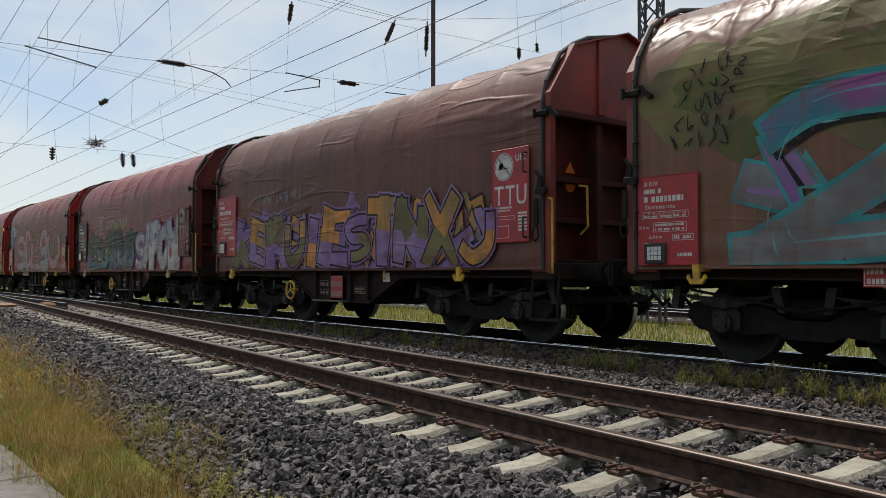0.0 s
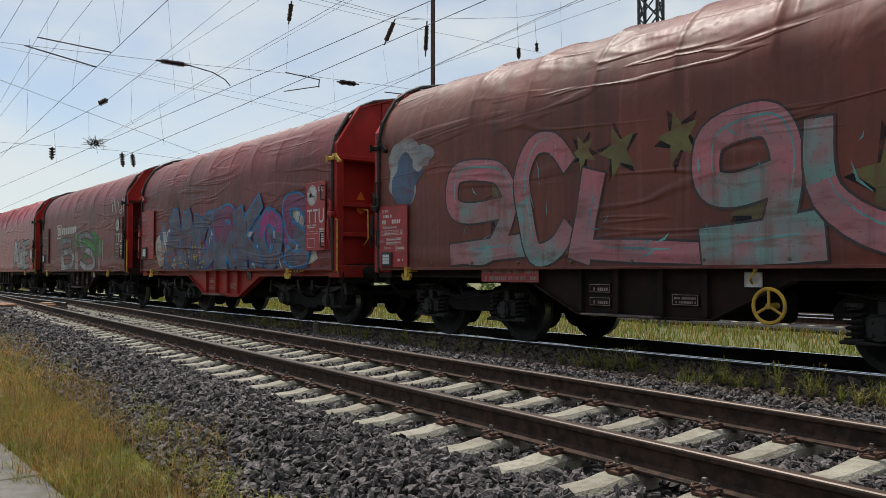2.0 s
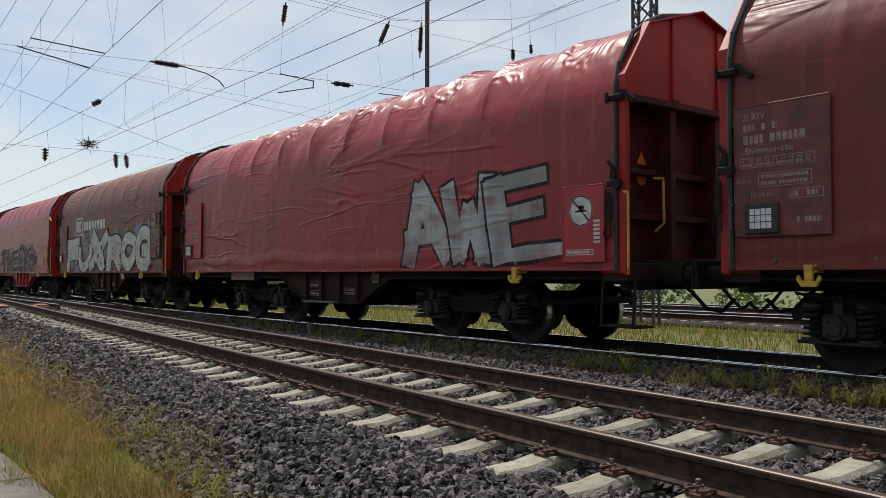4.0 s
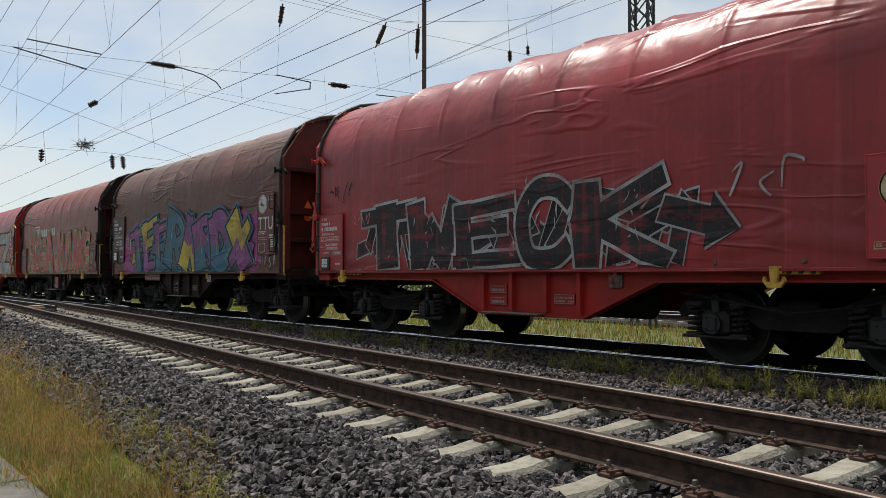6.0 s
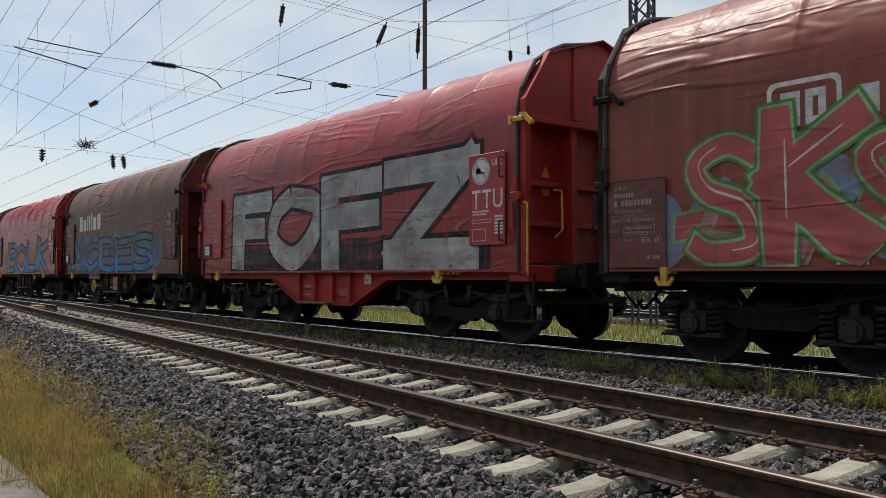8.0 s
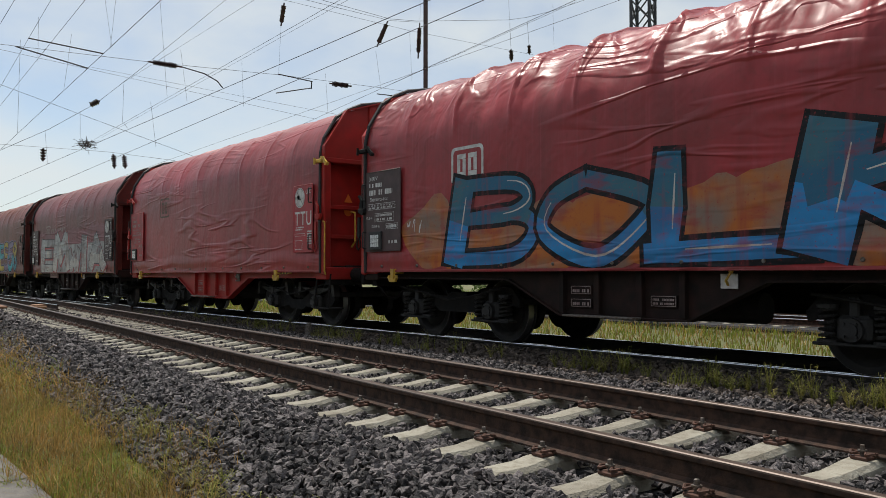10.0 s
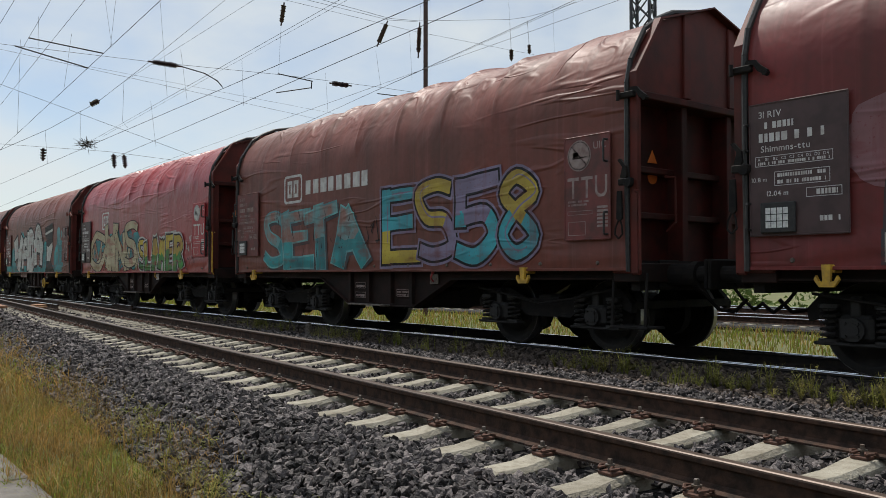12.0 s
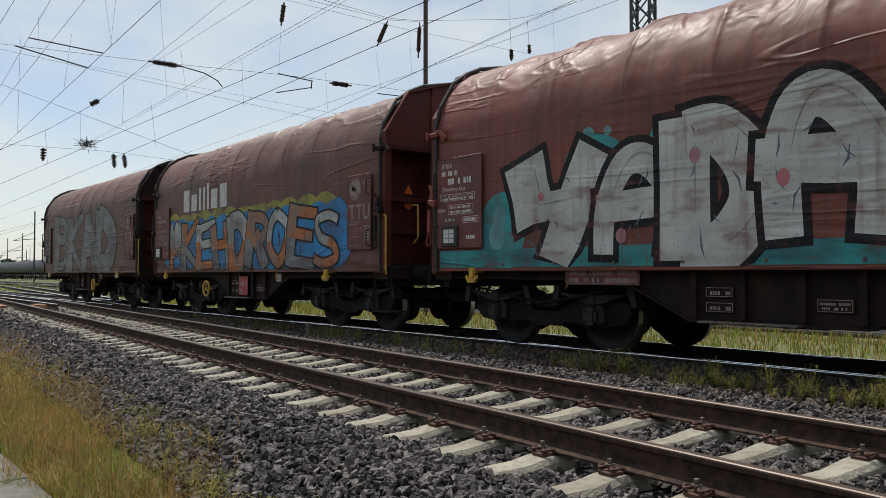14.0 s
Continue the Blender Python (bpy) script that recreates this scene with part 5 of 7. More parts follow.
def sill_details(wagon, sole, body, index, sill):
    """Small fittings along the near side beam: data panels, a foot rail, brake levers on plates, brake pull rods."""
    rnd = random.Random(index * 7 + 1)
    c = body / 2

    def panel(x, z, w, h, mat, ink, rows, y=-1.41):
        bm_ = bmesh.new()
        box(bm_, x, x + w, y - 0.012, y, z, z + h, 0.003)
        p_ = part("data_panel", bm_, mat, sole)
        v_, f_ = [], []
        for r in frame_rects(x + 0.012, z + 0.012, w - 0.024, h - 0.024, 0.006) + [q for k in range(rows) for q in bars(x + 0.035, z + 0.03 + (h - 0.05) * k / rows, w - 0.07, (h - 0.05) / rows * 0.55, 4, index * 5 + k)]:
            f_.append(tuple(range(len(v_), len(v_) + len(r))))
            v_ += [(q[0], y - 0.0145, q[1]) for q in r]
        part("lettering", raw_mesh("lettering", v_, f_), ink, p_)

    ink = LETTER_DULL
    panel(c - 0.78, 0.74, 0.34, 0.12, sill, ink, 1)
    panel(c - 0.78, 0.58, 0.34, 0.12, sill, ink, 1)
    panel(c + 0.44, 0.62, 0.36, 0.14, sill, ink, 2)
    if index % 3 == 0:
        panel(2.55, 0.86, 1.15, 0.32, PLATE_RED if index in (0, 3, 8) else PLATE_BROWN, LETTER if index in (0, 8) else LETTER_DULL, 3, -1.475)
    if index in (1, 12, 19, 10):
        panel(c - 0.28, 0.54, 0.42, 0.40, PLATE_RED, LETTER_DULL, 2, -1.475)
    bm_ = bmesh.new()
    box(bm_, c - 0.75, c + 0.35, -1.62, -1.47, 0.475, 0.50, 0.006)
    for x in (c - 0.6, c + 0.2):
        box(bm_, x - 0.02, x + 0.02, -1.56, -1.40, 0.46, 0.478)
    part("foot_rail", bm_, BOLT, wagon)
    bm_ = bmesh.new()
    box(bm_, c + 1.35, c + 1.55, -1.432, -1.41, 0.84, 1.0, 0.006)
    lever_plate = part("lever_plate", bm_, LETTER if index % 2 else BOLT, wagon, "pale plate of the brake change-over lever")
    bm_ = bmesh.new()
    bent_rod(bm_, [(c + 1.44, -1.43, 0.88), (c + 1.46, -1.50, 0.93), (c + 1.53, -1.51, 1.02)], 0.014)
    rod(bm_, (c + 1.52, -1.51, 1.01), (c + 1.54, -1.51, 1.05), 0.024)
    part("lever", bm_, YELLOW if index % 2 else PLATE_RED, lever_plate)
    for cx in (c - 3.5, c + 3.5):
        bm_ = bmesh.new()
        bent_rod(bm_, [(cx - 1.3, -1.18, 0.80), (cx - 0.6, -1.2, 0.70), (cx, -1.21, 0.60), (cx + 0.6, -1.2, 0.68), (cx + 1.3, -1.18, 0.82)], 0.016)
        part("brake_pipe", bm_, IRON, wagon)


def make_wagon(index, length, tarp, slack, hood, sill, leaf, data, sign, latch=IRON, rail=YELLOW, hook=YELLOW, wheel_x=None, tone=""):
    """A bogie wagon with a sliding hooped cover; it stands on the rail at its rear body end, and its front is at +x."""
    body = length - 1.44
    wagon = tagged(new("covered_wagon"), tone, "freight wagon", group="wagons of the train")
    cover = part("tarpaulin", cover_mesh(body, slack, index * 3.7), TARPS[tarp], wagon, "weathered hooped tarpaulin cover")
    for x, turn in ((body, 0), (0, 180)):
        wall = part("end_wall", END_WALL, hood, wagon, "red pressed-steel end wall", at=pose(x, 0, 0, 0, 0, turn))
        # lower panel, ribs and rails take a darker red on brown-silled wagons
        low = hood if sill == RED else RED_DARK
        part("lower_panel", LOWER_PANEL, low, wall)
        for y in (-1.45, 1.45):
            part("corner_post", CORNER_POST, hood, wall, at=pose(0, y, 0))
        for y in (-0.48, 0.48):
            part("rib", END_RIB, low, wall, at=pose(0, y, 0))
            part("upper_rib", UPPER_RIB, hood, wall, at=pose(0, y, 0))
        for z, m in ((0.0, TOP_RAIL), (1.65, CROSS_RAIL), (2.2, CROSS_RAIL)):
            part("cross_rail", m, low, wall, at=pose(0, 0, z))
        part("buffer_beam", BUFFER_BEAM, sill, wall)
        part("end_edge", END_EDGE, hood, wagon, at=pose(x, 0, 0, 0, 0, turn))
        part("end_seal", END_SEAL, BLACK, wagon, "black rubber seal", at=pose(x - 0.03 if turn == 0 else 0.03, 0, 0))
        for y in (-0.875, 0.875):
            bf_ = part("buffer", BUFFER, IRON, wagon, at=pose(x, y, 0.99, 0, 0, turn) if turn == 0 else pose(x, y, 0.99, 0, 0, turn))
            part("buffer_plate", BUFFER_PLATE, IRON, bf_)
        part("coupling", COUPLING, IRON, wagon, "screw coupling with brake hoses", at=pose(x, 0, 0.99, 0, 0, turn))
    key = (body, sill.name == "red_paint")
    if key not in SOLEBARS:
        SOLEBARS[key] = (solebar_mesh(*key), underframe_mesh(body))
    part("underframe", SOLEBARS[key][1], IRON, wagon)
    for at in (pose(body, 0, 0, 0, 0, 180), pose(0, 0, 0)):
        sole = part("solebar", SOLEBARS[key][0][0], sill, wagon, at=at)
        part("top_flange", SOLEBARS[key][0][1], sill, sole)
        part("bottom_flange", SOLEBARS[key][0][2], sill, sole)
    sill_details(wagon, sole, body, index, sill)
    key = ("hem", body)
    if key not in PLATES:
        bm_ = bmesh.new()
        box(bm_, 0.03, body - 0.03, -1.562, -1.535, 1.03, 1.065, 0.004)
        PLATES[key] = done("hem", bm_)
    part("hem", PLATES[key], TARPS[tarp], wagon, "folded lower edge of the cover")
    for i in range(11):
        part("bolt", HEM_BOLT, BOLT, wagon, at=pose(0.5 + (body - 1.0) * i / 10, -1.556, 1.125))
    for x in (-0.9, -0.32, 0.32, 0.9):
        part("rib", RIB, sill, sole, at=pose(body / 2 + x, 0, 0))
    for cx in (body / 2 - 3.5, body / 2 + 3.5):
        bog = part("bogie", BOGIE[leaf], IRON, wagon, "two-axle bogie, black with grime", at=pose(cx, 0, 0))
        for dx in (-0.9, 0.9):
            part("axle_box", AXLE_BOX, AXLE_IRON, bog, at=pose(dx, 0, 0))
            part("leaf_spring" if leaf else "coil_spring", LEAF if leaf else COIL, AXLE_IRON, bog, at=pose(dx, 0, 0))
            ws = part("wheelset", AXLE, IRON, wagon, at=pose(cx + dx, 0, 0.46))
            for y, turn in ((-0.7535, 0), (0.7535, 180)):
                wheel = part("wheel", WHEEL_MESH, WHEEL, ws, at=pose(0, y, 0, 0, 0, turn))
                part("tread", WHEEL_TREAD, TREAD, wheel, "worn bright running surface")
            WHEELSETS.append((ws, (cx + dx, 0, 0.46)))
    for x in (0.0, body - 0.02):
        part("latch", LATCH, YELLOW if sill == RED and x > 0 else latch, wagon, at=pose(x, 0, 3.05))
        part("locking_lever", CLAW, latch, wagon, at=pose(x, 0, 2.05))
    part("handrail", HANDRAIL, rail, wagon, at=pose(body + 0.05, 0, 0))
    part("step", STEP, IRON, wagon, at=pose(body - 0.05, 0, 0))
    for x in (0.85, body - 1.75):
        hook_at = part("lashing_hook", HOOK, hook, wagon, at=pose(x, 0, 0.98))
        if sill == RED:
            bracket = part("hook_bracket", HOOK_BRACKET, YELLOW, hook_at)
            for k in range(3):
                part("stripe", HOOK_STRIPE, BLACK, bracket, "black warning stripe", at=pose(0.11 + 0.12 * k, 0, 0.055))
    if wheel_x is not None:
        part("handwheel", HANDWHEEL, YELLOW, wagon, "yellow brake wheel", at=pose(wheel_x, 0, 0.66))
    for k, (y, z) in enumerate(((-0.95, 2.42), (-0.95, 2.18))):
        bm_ = bmesh.new()
        if k == 0:
            plate(bm_, [(-0.09, -0.07), (0.09, -0.07), (0, 0.09)], -0.004, 0.004)
        else:
            rod(bm_, (0, -0.004, 0), (0, 0.004, 0), 0.09, 16)
        part("warning_sign", bm_, ORANGE, wagon, at=pose(body - 0.23, y + 0.1, z, 0, 0, 90))
    if data:
        number_plate(wagon, data[0], data[1], index * 31, data[2] if len(data) > 2 else True, index in (0, 3, 8, 10))
    if sign:
        sign_plate(wagon, sign[0], sign[1], body - (0.99 if sign[2] != "small" else 0.86), sign[2], index * 17)
    return wagon, cover, Paint(body, slack, index * 3.7, TARP_BASE[tarp])


# ---- spray paint ----
def spray(name, a, b, scale=1.6, rough=0.5):
    dark = max(a) < 0.08
    if not dark and max(a) < 0.5:
        a, b = (tuple(min(0.74, 1.4 * c) for c in q) for q in (a, b))
    m = material("spray_" + name, a, 0.6, second=b, scale=scale, low=0.40, high=0.62, spec=0.25, dirt=None if dark else (0.14, 0.09, 0.075), dirt_scale=1.6, dirt_amount=0.3)
    n, l = m.node_tree.nodes, m.node_tree.links
    body, co, under = n["Principled BSDF"], n.new("ShaderNodeTexCoord"), n.new("ShaderNodeAttribute")
    under.attribute_name = "under"
    out = body.inputs["Base Color"].links[0].from_socket
    for stretch, detail, lo, hi, amount in (((2.2, 1.0, 7.0), 8.0, 0.55, 0.68, 0.5), ((9.0, 3.0, 0.9), 6.0, 0.57, 0.74, 0.45), ((26.0, 9.0, 26.0), 3.0, 0.61, 0.70, 0.55)):
        mp, t, r, x = n.new("ShaderNodeMapping"), n.new("ShaderNodeTexNoise"), n.new("ShaderNodeMapRange"), n.new("ShaderNodeMix")
        mp.inputs["Scale"].default_value = stretch
        l.new(co.outputs["Object"], mp.inputs["Vector"])
        l.new(mp.outputs["Vector"], t.inputs["Vector"])
        t.inputs["Scale"].default_value, t.inputs["Detail"].default_value = 1.0, detail
        l.new(t.outputs["Fac"], r.inputs["Value"])
        for key, q in zip(("From Min", "From Max", "To Max"), (lo, hi, amount)):
            r.inputs[key].default_value = q
        x.data_type = "RGBA"
        l.new(r.outputs["Result"], x.inputs["Factor"])
        l.new(out, x.inputs["A"])
        l.new(under.outputs["Color"], x.inputs["B"])
        out = x.outputs["Result"]
    l.new(out, body.inputs["Base Color"])
    folds(m)
    return m


INK = spray("black", (0.009, 0.009, 0.011), (0.016, 0.016, 0.019))
SILVER = spray("silver", (0.62, 0.62, 0.59), (0.50, 0.50, 0.48), 2.6)
WHITE = spray("white", (0.68, 0.66, 0.61), (0.52, 0.49, 0.45), 2.6)
GREY = spray("grey", (0.16, 0.165, 0.17), (0.10, 0.105, 0.11))
DARKGREY = spray("dark_grey", (0.05, 0.05, 0.055), (0.075, 0.075, 0.08))
TEAL = spray("teal", (0.035, 0.24, 0.25), (0.02, 0.14, 0.16))
TEAL_PALE = spray("pale_teal", (0.12, 0.33, 0.33), (0.07, 0.20, 0.22))
PURPLE = spray("purple", (0.15, 0.085, 0.22), (0.23, 0.16, 0.31))
MAGENTA = spray("magenta", (0.32, 0.045, 0.17), (0.22, 0.06, 0.20))
VIOLET_TEAL = spray("violet_teal", (0.20, 0.07, 0.20), (0.03, 0.14, 0.20), 1.0)
GOLD = spray("gold", (0.44, 0.19, 0.04), (0.24, 0.15, 0.05))
OLIVE = spray("olive", (0.14, 0.125, 0.05), (0.09, 0.085, 0.04))
BLUE = spray("blue", (0.025, 0.19, 0.42), (0.02, 0.13, 0.30))
BLUE_GREY = spray("blue_grey", (0.08, 0.12, 0.19), (0.05, 0.07, 0.11))
GREEN = spray("green", (0.05, 0.22, 0.05), (0.03, 0.13, 0.035))
PINK = spray("pink", (0.38, 0.13, 0.15), (0.30, 0.16, 0.18))
SALMON = spray("salmon", (0.54, 0.12, 0.125), (0.43, 0.09, 0.095))
CREAM = spray("cream", (0.52, 0.46, 0.30), (0.44, 0.38, 0.24))
ORANGE_P = spray("orange", (0.50, 0.15, 0.035), (0.28, 0.20, 0.16))
STEEL_TEAL = spray("steel_teal", (0.12, 0.26, 0.27), (0.22, 0.12, 0.10), 2.4)

MOSS = spray("moss", (0.10, 0.11, 0.03), (0.06, 0.075, 0.025))
GREEN_DARK = spray("dark_green", (0.035, 0.06, 0.05), (0.05, 0.08, 0.055))
BLUE_TEAL = spray("petrol", (0.025, 0.10, 0.17), (0.03, 0.13, 0.18))
OLIVE_BRIGHT = spray("lime_olive", (0.26, 0.24, 0.05), (0.17, 0.16, 0.05))
YEL_BRIGHT = spray("bright_yellow", (0.50, 0.44, 0.03), (0.36, 0.32, 0.03))
YEL_DULL = spray("dull_yellow", (0.40, 0.31, 0.045), (0.30, 0.22, 0.045))
PINK_TEAL = spray("pink_teal", (0.30, 0.15, 0.16), (0.16, 0.26, 0.25), 2.5)
SLATE = spray("slate", (0.07, 0.085, 0.12), (0.11, 0.12, 0.16), 2.0)
MAGENTA_DULL = spray("dull_magenta", (0.16, 0.05, 0.11), (0.10, 0.06, 0.10))
ORCHID = spray("orchid", (0.20, 0.06, 0.19), (0.14, 0.05, 0.16))
GREY_PALE = spray("pale_grey", (0.33, 0.335, 0.33), (0.20, 0.205, 0.205))
BLUE_DUST = spray("dusty_blue", (0.11, 0.17, 0.26), (0.16, 0.20, 0.25), 3.0)
SKY_BLUE = spray("sky_blue", (0.03, 0.24, 0.50), (0.025, 0.17, 0.38))
CHALK = spray("chalk", (0.44, 0.42, 0.38), (0.30, 0.29, 0.27), 2.0)
CHARCOAL = spray("charcoal", (0.022, 0.022, 0.025), (0.035, 0.033, 0.034), 2.0)
SILVER_DULL = spray("dull_silver", (0.30, 0.305, 0.31), (0.20, 0.205, 0.215), 2.2)
PINK_GREY = spray("pink_grey", (0.22, 0.10, 0.11), (0.17, 0.09, 0.10), 1.2)
GREEN_PALE = spray("pale_green", (0.24, 0.36, 0.20), (0.12, 0.26, 0.10))
TEAL_BRIGHT = spray("bright_teal", (0.05, 0.30, 0.35), (0.04, 0.22, 0.27))
LILAC = spray("lilac", (0.19, 0.16, 0.24), (0.15, 0.13, 0.20))
LOGO_GHOST = spray("ghost_logo", (0.13, 0.055, 0.04), (0.09, 0.06, 0.04))

RED_RED, RED_BROWN, BROWN_DULL, DARK_DULL = (PLATE_RED, LETTER), (PLATE_RED, LETTER_DULL), (PLATE_BROWN, LETTER_DULL), (PLATE_DARK, LETTER)


def start_of(k):
    """How far wagon k stands ahead of the nineteenth one."""
    return (18 - k) * 12.04 + (14.955 - 12.04 if k < 6 else 0)


def train_place(t):
    """Where the rear body end of the nineteenth wagon stands."""
    d = t - 14
    drift = 0.12 if t < 13.5 else 0.12 - 0.60 * (t - 13.5)
    return -9.537 + 15.745 * d + 0.0391 * d * d + 0.00131 * d ** 3 + drift


def train_shift(t):
    return train_place(t) - train_place(0)


TIMES = [i * 0.5 for i in range(29)]
MADE = {}


def wagon(k, *args, **more):
    more.setdefault("length", 12.04)
    made = make_wagon(k, more.pop("length"), *args, **more)
    TRAIN.append((made[0], train_place(0) + start_of(k)))
    MADE[k] = made
    return made[2]


T = "ttu"
rand = random.uniform
p = wagon(0, "tan", 1.3, RED_OLD, BROWN_SILL, True, RED_RED, (PLATE_RED, LETTER, T), tone="covered wagon, brown tarpaulin sprayed olive, teal and purple")
p.cloud(OLIVE, [(0.9 + i * 0.9 + rand(-0.2, 0.2), 1.5 + rand(-0.4, 0.5), 0.7, rand(0.5, 0.8)) for i in range(10)], 0.5)
p.cloud(MOSS, [(0.7 + i * 0.7 + rand(-0.3, 0.3), 1.5 + rand(-0.6, 0.7), 0.3, rand(0.1, 0.3)) for i in range(12)], 0.8)
p.shards((GREY, PURPLE, INK, TEAL), TEAL, 1.6, 9.4, 0.05, 1.2, 30, 12, 0.035, 1.5)
p.piece("2RSK", 1.5, 9.4, 0.06, 1.72, [(VIOLET_TEAL, GREY), (PURPLE, INK), VIOLET_TEAL], TEAL, fat=0.34, edge=0.055, shine=TEAL_PALE, shade=INK, scratch=TEAL_PALE)
for k_ in range(5):
    p.tag(INK, 0.5 + 0.06 * k_, 1.15 + 0.19 * k_, 0.75, 0.22, 3 + k_)

p = wagon(1, "grime", 0.6, RED_OLD, BROWN_SILL, True, (PLATE_RED, LETTER), (PLATE_RED, LETTER, T), wheel_x=3.6, tone="covered wagon, sooty brown tarpaulin with purple and gold letters")
p.cloud(PURPLE, [(1.2 + i * 0.42, 0.42 + rand(-0.2, 0.3), rand(0.25, 0.45), rand(0.2, 0.4)) for i in range(20)], 0.7)
p.cloud(MAGENTA_DULL, [(1.2 + i * 0.7, 0.4 + rand(-0.2, 0.5), 0.22, rand(0.1, 0.25)) for i in range(12)], 0.8)
p.shards((PURPLE, OLIVE, GOLD, PURPLE, GOLD), INK, 1.2, 9.6, 0.03, 1.0, 60, 5)
p.piece("KEMUIESTNXJ", 1.1, 9.6, 0.04, 0.95, [(PURPLE, OLIVE), (GOLD, PURPLE), (OLIVE, PURPLE), (GOLD, OLIVE), (PURPLE, GOLD), (GOLD, PURPLE)], INK, fat=0.42, wild=1.4, edge=0.03, halo=PURPLE, scratch=PURPLE, slab=1.3)
p.tag(BLUE_DUST, 2.2, 1.2, 1.9, 0.25, 5)

p = wagon(2, "wine", 0.8, RED_DULL, BROWN_SILL, False, (PLATE_DARK, LETTER), (PLATE_BROWN, LETTER_DULL, T), hook=BEIGE, wheel_x=3.8, tone="covered wagon, wine-red tarpaulin with a faded logo, silver and blue letters")
p.logo(LETTER_DULL, 2.23, 1.05, 0.56)
p.cloud(DARKGREY, [(1.7 + i * 0.5, 0.6 + rand(-0.1, 0.2), 0.5, rand(0.3, 0.4)) for i in range(9)], 0.5)
p.cloud(PURPLE, [(1.3 + i * 0.55, 0.5 + rand(-0.3, 0.35), 0.28, rand(0.2, 0.35)) for i in range(8)], 0.8)
p.shards((GREEN_DARK, BLUE_TEAL, SLATE, OLIVE_BRIGHT), INK, 1.4, 5.9, 0.03, 0.85, 26, 6)
p.piece("ESO1", 1.37, 4.26, 0.03, 0.85, [(GREEN_DARK, BLUE_TEAL)], OLIVE_BRIGHT, fat=0.36, wild=1.4, edge=0.02, shine=TEAL_PALE, halo=INK, scratch=TEAL)
p.piece("RJ5", 4.1, 6.0, 0.03, 0.95, [(GREEN_DARK, SLATE)], GREY, fat=0.36, wild=1.6, edge=0.02, scratch=SILVER_DULL)
p.tag(SILVER, 4.5, 0.10, 0.7, 0.4, 41)
p.piece("SAPOW", 6.05, 9.62, 0.02, 1.12, spans=((6.15, 7.05, 0.02, 0.95), (6.92, 7.66, 0.02, 1.04), (7.48, 8.3, 0.02, 1.08), (8.12, 8.92, 0.02, 1.06), (8.8, 9.72, 0.02, 1.08)), fills=[(SILVER_DULL, CHALK)], line=SLATE, fat=0.42, wild=0.9, edge=0.03, halo=PURPLE, scratch=SLATE, shine=SILVER, slab=1.35)
p.group("painted_patch")
p.blob(SALMON, 9.05, 0.42, 0.09, 0.12)
p.tag(YEL_BRIGHT, 4.2, 1.10, 1.0, 0.35, 42)

p = wagon(3, "brown", 0.9, RED, BROWN_SILL, False, RED_RED, (PLATE_RED, BEIGE, "small"), wheel_x=7.0, tone="covered wagon, brown tarpaulin with pink letters edged in pale teal")
p.group("painted_stars")
for u, v, r in ((3.0, 0.8, 0.35), (4.55, 1.3, 0.22), (5.1, 1.25, 0.3), (5.95, 1.3, 0.3), (6.9, 0.6, 0.35), (9.2, 1.0, 0.4), (9.5, 0.55, 0.4), (8.2, 0.7, 0.4), (4.3, 0.3, 0.2)):
    p.star(INK, u, v, r * 1.12)
    p.star(OLIVE, u, v, r)
p.group("painted_patch")
for u, v, ru, rv, m_ in ((0.75, 1.45, 0.45, 0.5, SILVER_DULL), (0.8, 1.3, 0.36, 0.4, BLUE_GREY), (1.25, 1.6, 0.25, 0.2, SILVER_DULL)):
    p.blob(m_, u, v, ru, rv, 0.5)
p.piece("qC", 1.9, 4.2, 0.04, 1.46, spans=((1.77, 3.41, 0.05, 1.5), (3.42, 4.4, 0.05, 1.42)), fills=[(PINK, PINK_TEAL)], line=DARKGREY, fat=0.30, edge=0.025, shine=TEAL_PALE, scratch=TEAL_PALE)
p.piece("LqU", 4.6, 9.1, 0.04, 1.5, spans=((4.6, 6.2, 0.04, 1.02), (6.05, 7.5, 0.04, 1.46), (7.5, 9.2, 0.04, 1.4)), fills=[PINK, (PINK, PINK_TEAL), (PINK_TEAL, PINK)], line=DARKGREY, fat=0.30, edge=0.025, shine=TEAL_PALE, scratch=TEAL_PALE, slab=1.3)

p = wagon(4, "wine", 0.8, RED, RED, True, (PLATE_RED, LETTER_DULL), (PLATE_RED, LETTER, T), latch=RED, tone="covered wagon, bright red frame, tarpaulin with blue and white letters")
p.logo(LOGO_GHOST, 2.2, 1.35, 0.48, 0)
p.cloud(CHALK, [(1.8, 0.55, 0.75, 0.42), (2.3, 0.6, 0.5, 0.35), (5.05, 1.12, 0.13, 0.13), (5.5, 1.0, 0.3, 0.34), (7.3, 1.05, 0.3, 0.22), (9.2, 0.95, 0.5, 0.35), (9.6, 0.45, 0.6, 0.32)], 0.6)
p.shards((SLATE, CHALK, BLUE_GREY, MAGENTA), SKY_BLUE, 1.6, 9.8, 0.03, 1.15, 40, 8, 0.035, 1.3)
p.piece("ANORKOS", 2.1, 9.7, 0.03, 1.22, [SLATE, (SLATE, BLUE_GREY), SLATE, (MAGENTA_DULL, SLATE), (SLATE, SLATE), (MAGENTA, SLATE), (MAGENTA_DULL, SLATE)], SKY_BLUE, fat=0.44, wild=1.1, edge=0.05, scratch=INK, slab=1.25)
p.cloud(YEL_DULL, [(1.2 + rand(0, 3.4), 0.28 + rand(-0.24, 0.25), rand(0.02, 0.06), rand(0.006, 0.02)) for i in range(110)], 0.8)
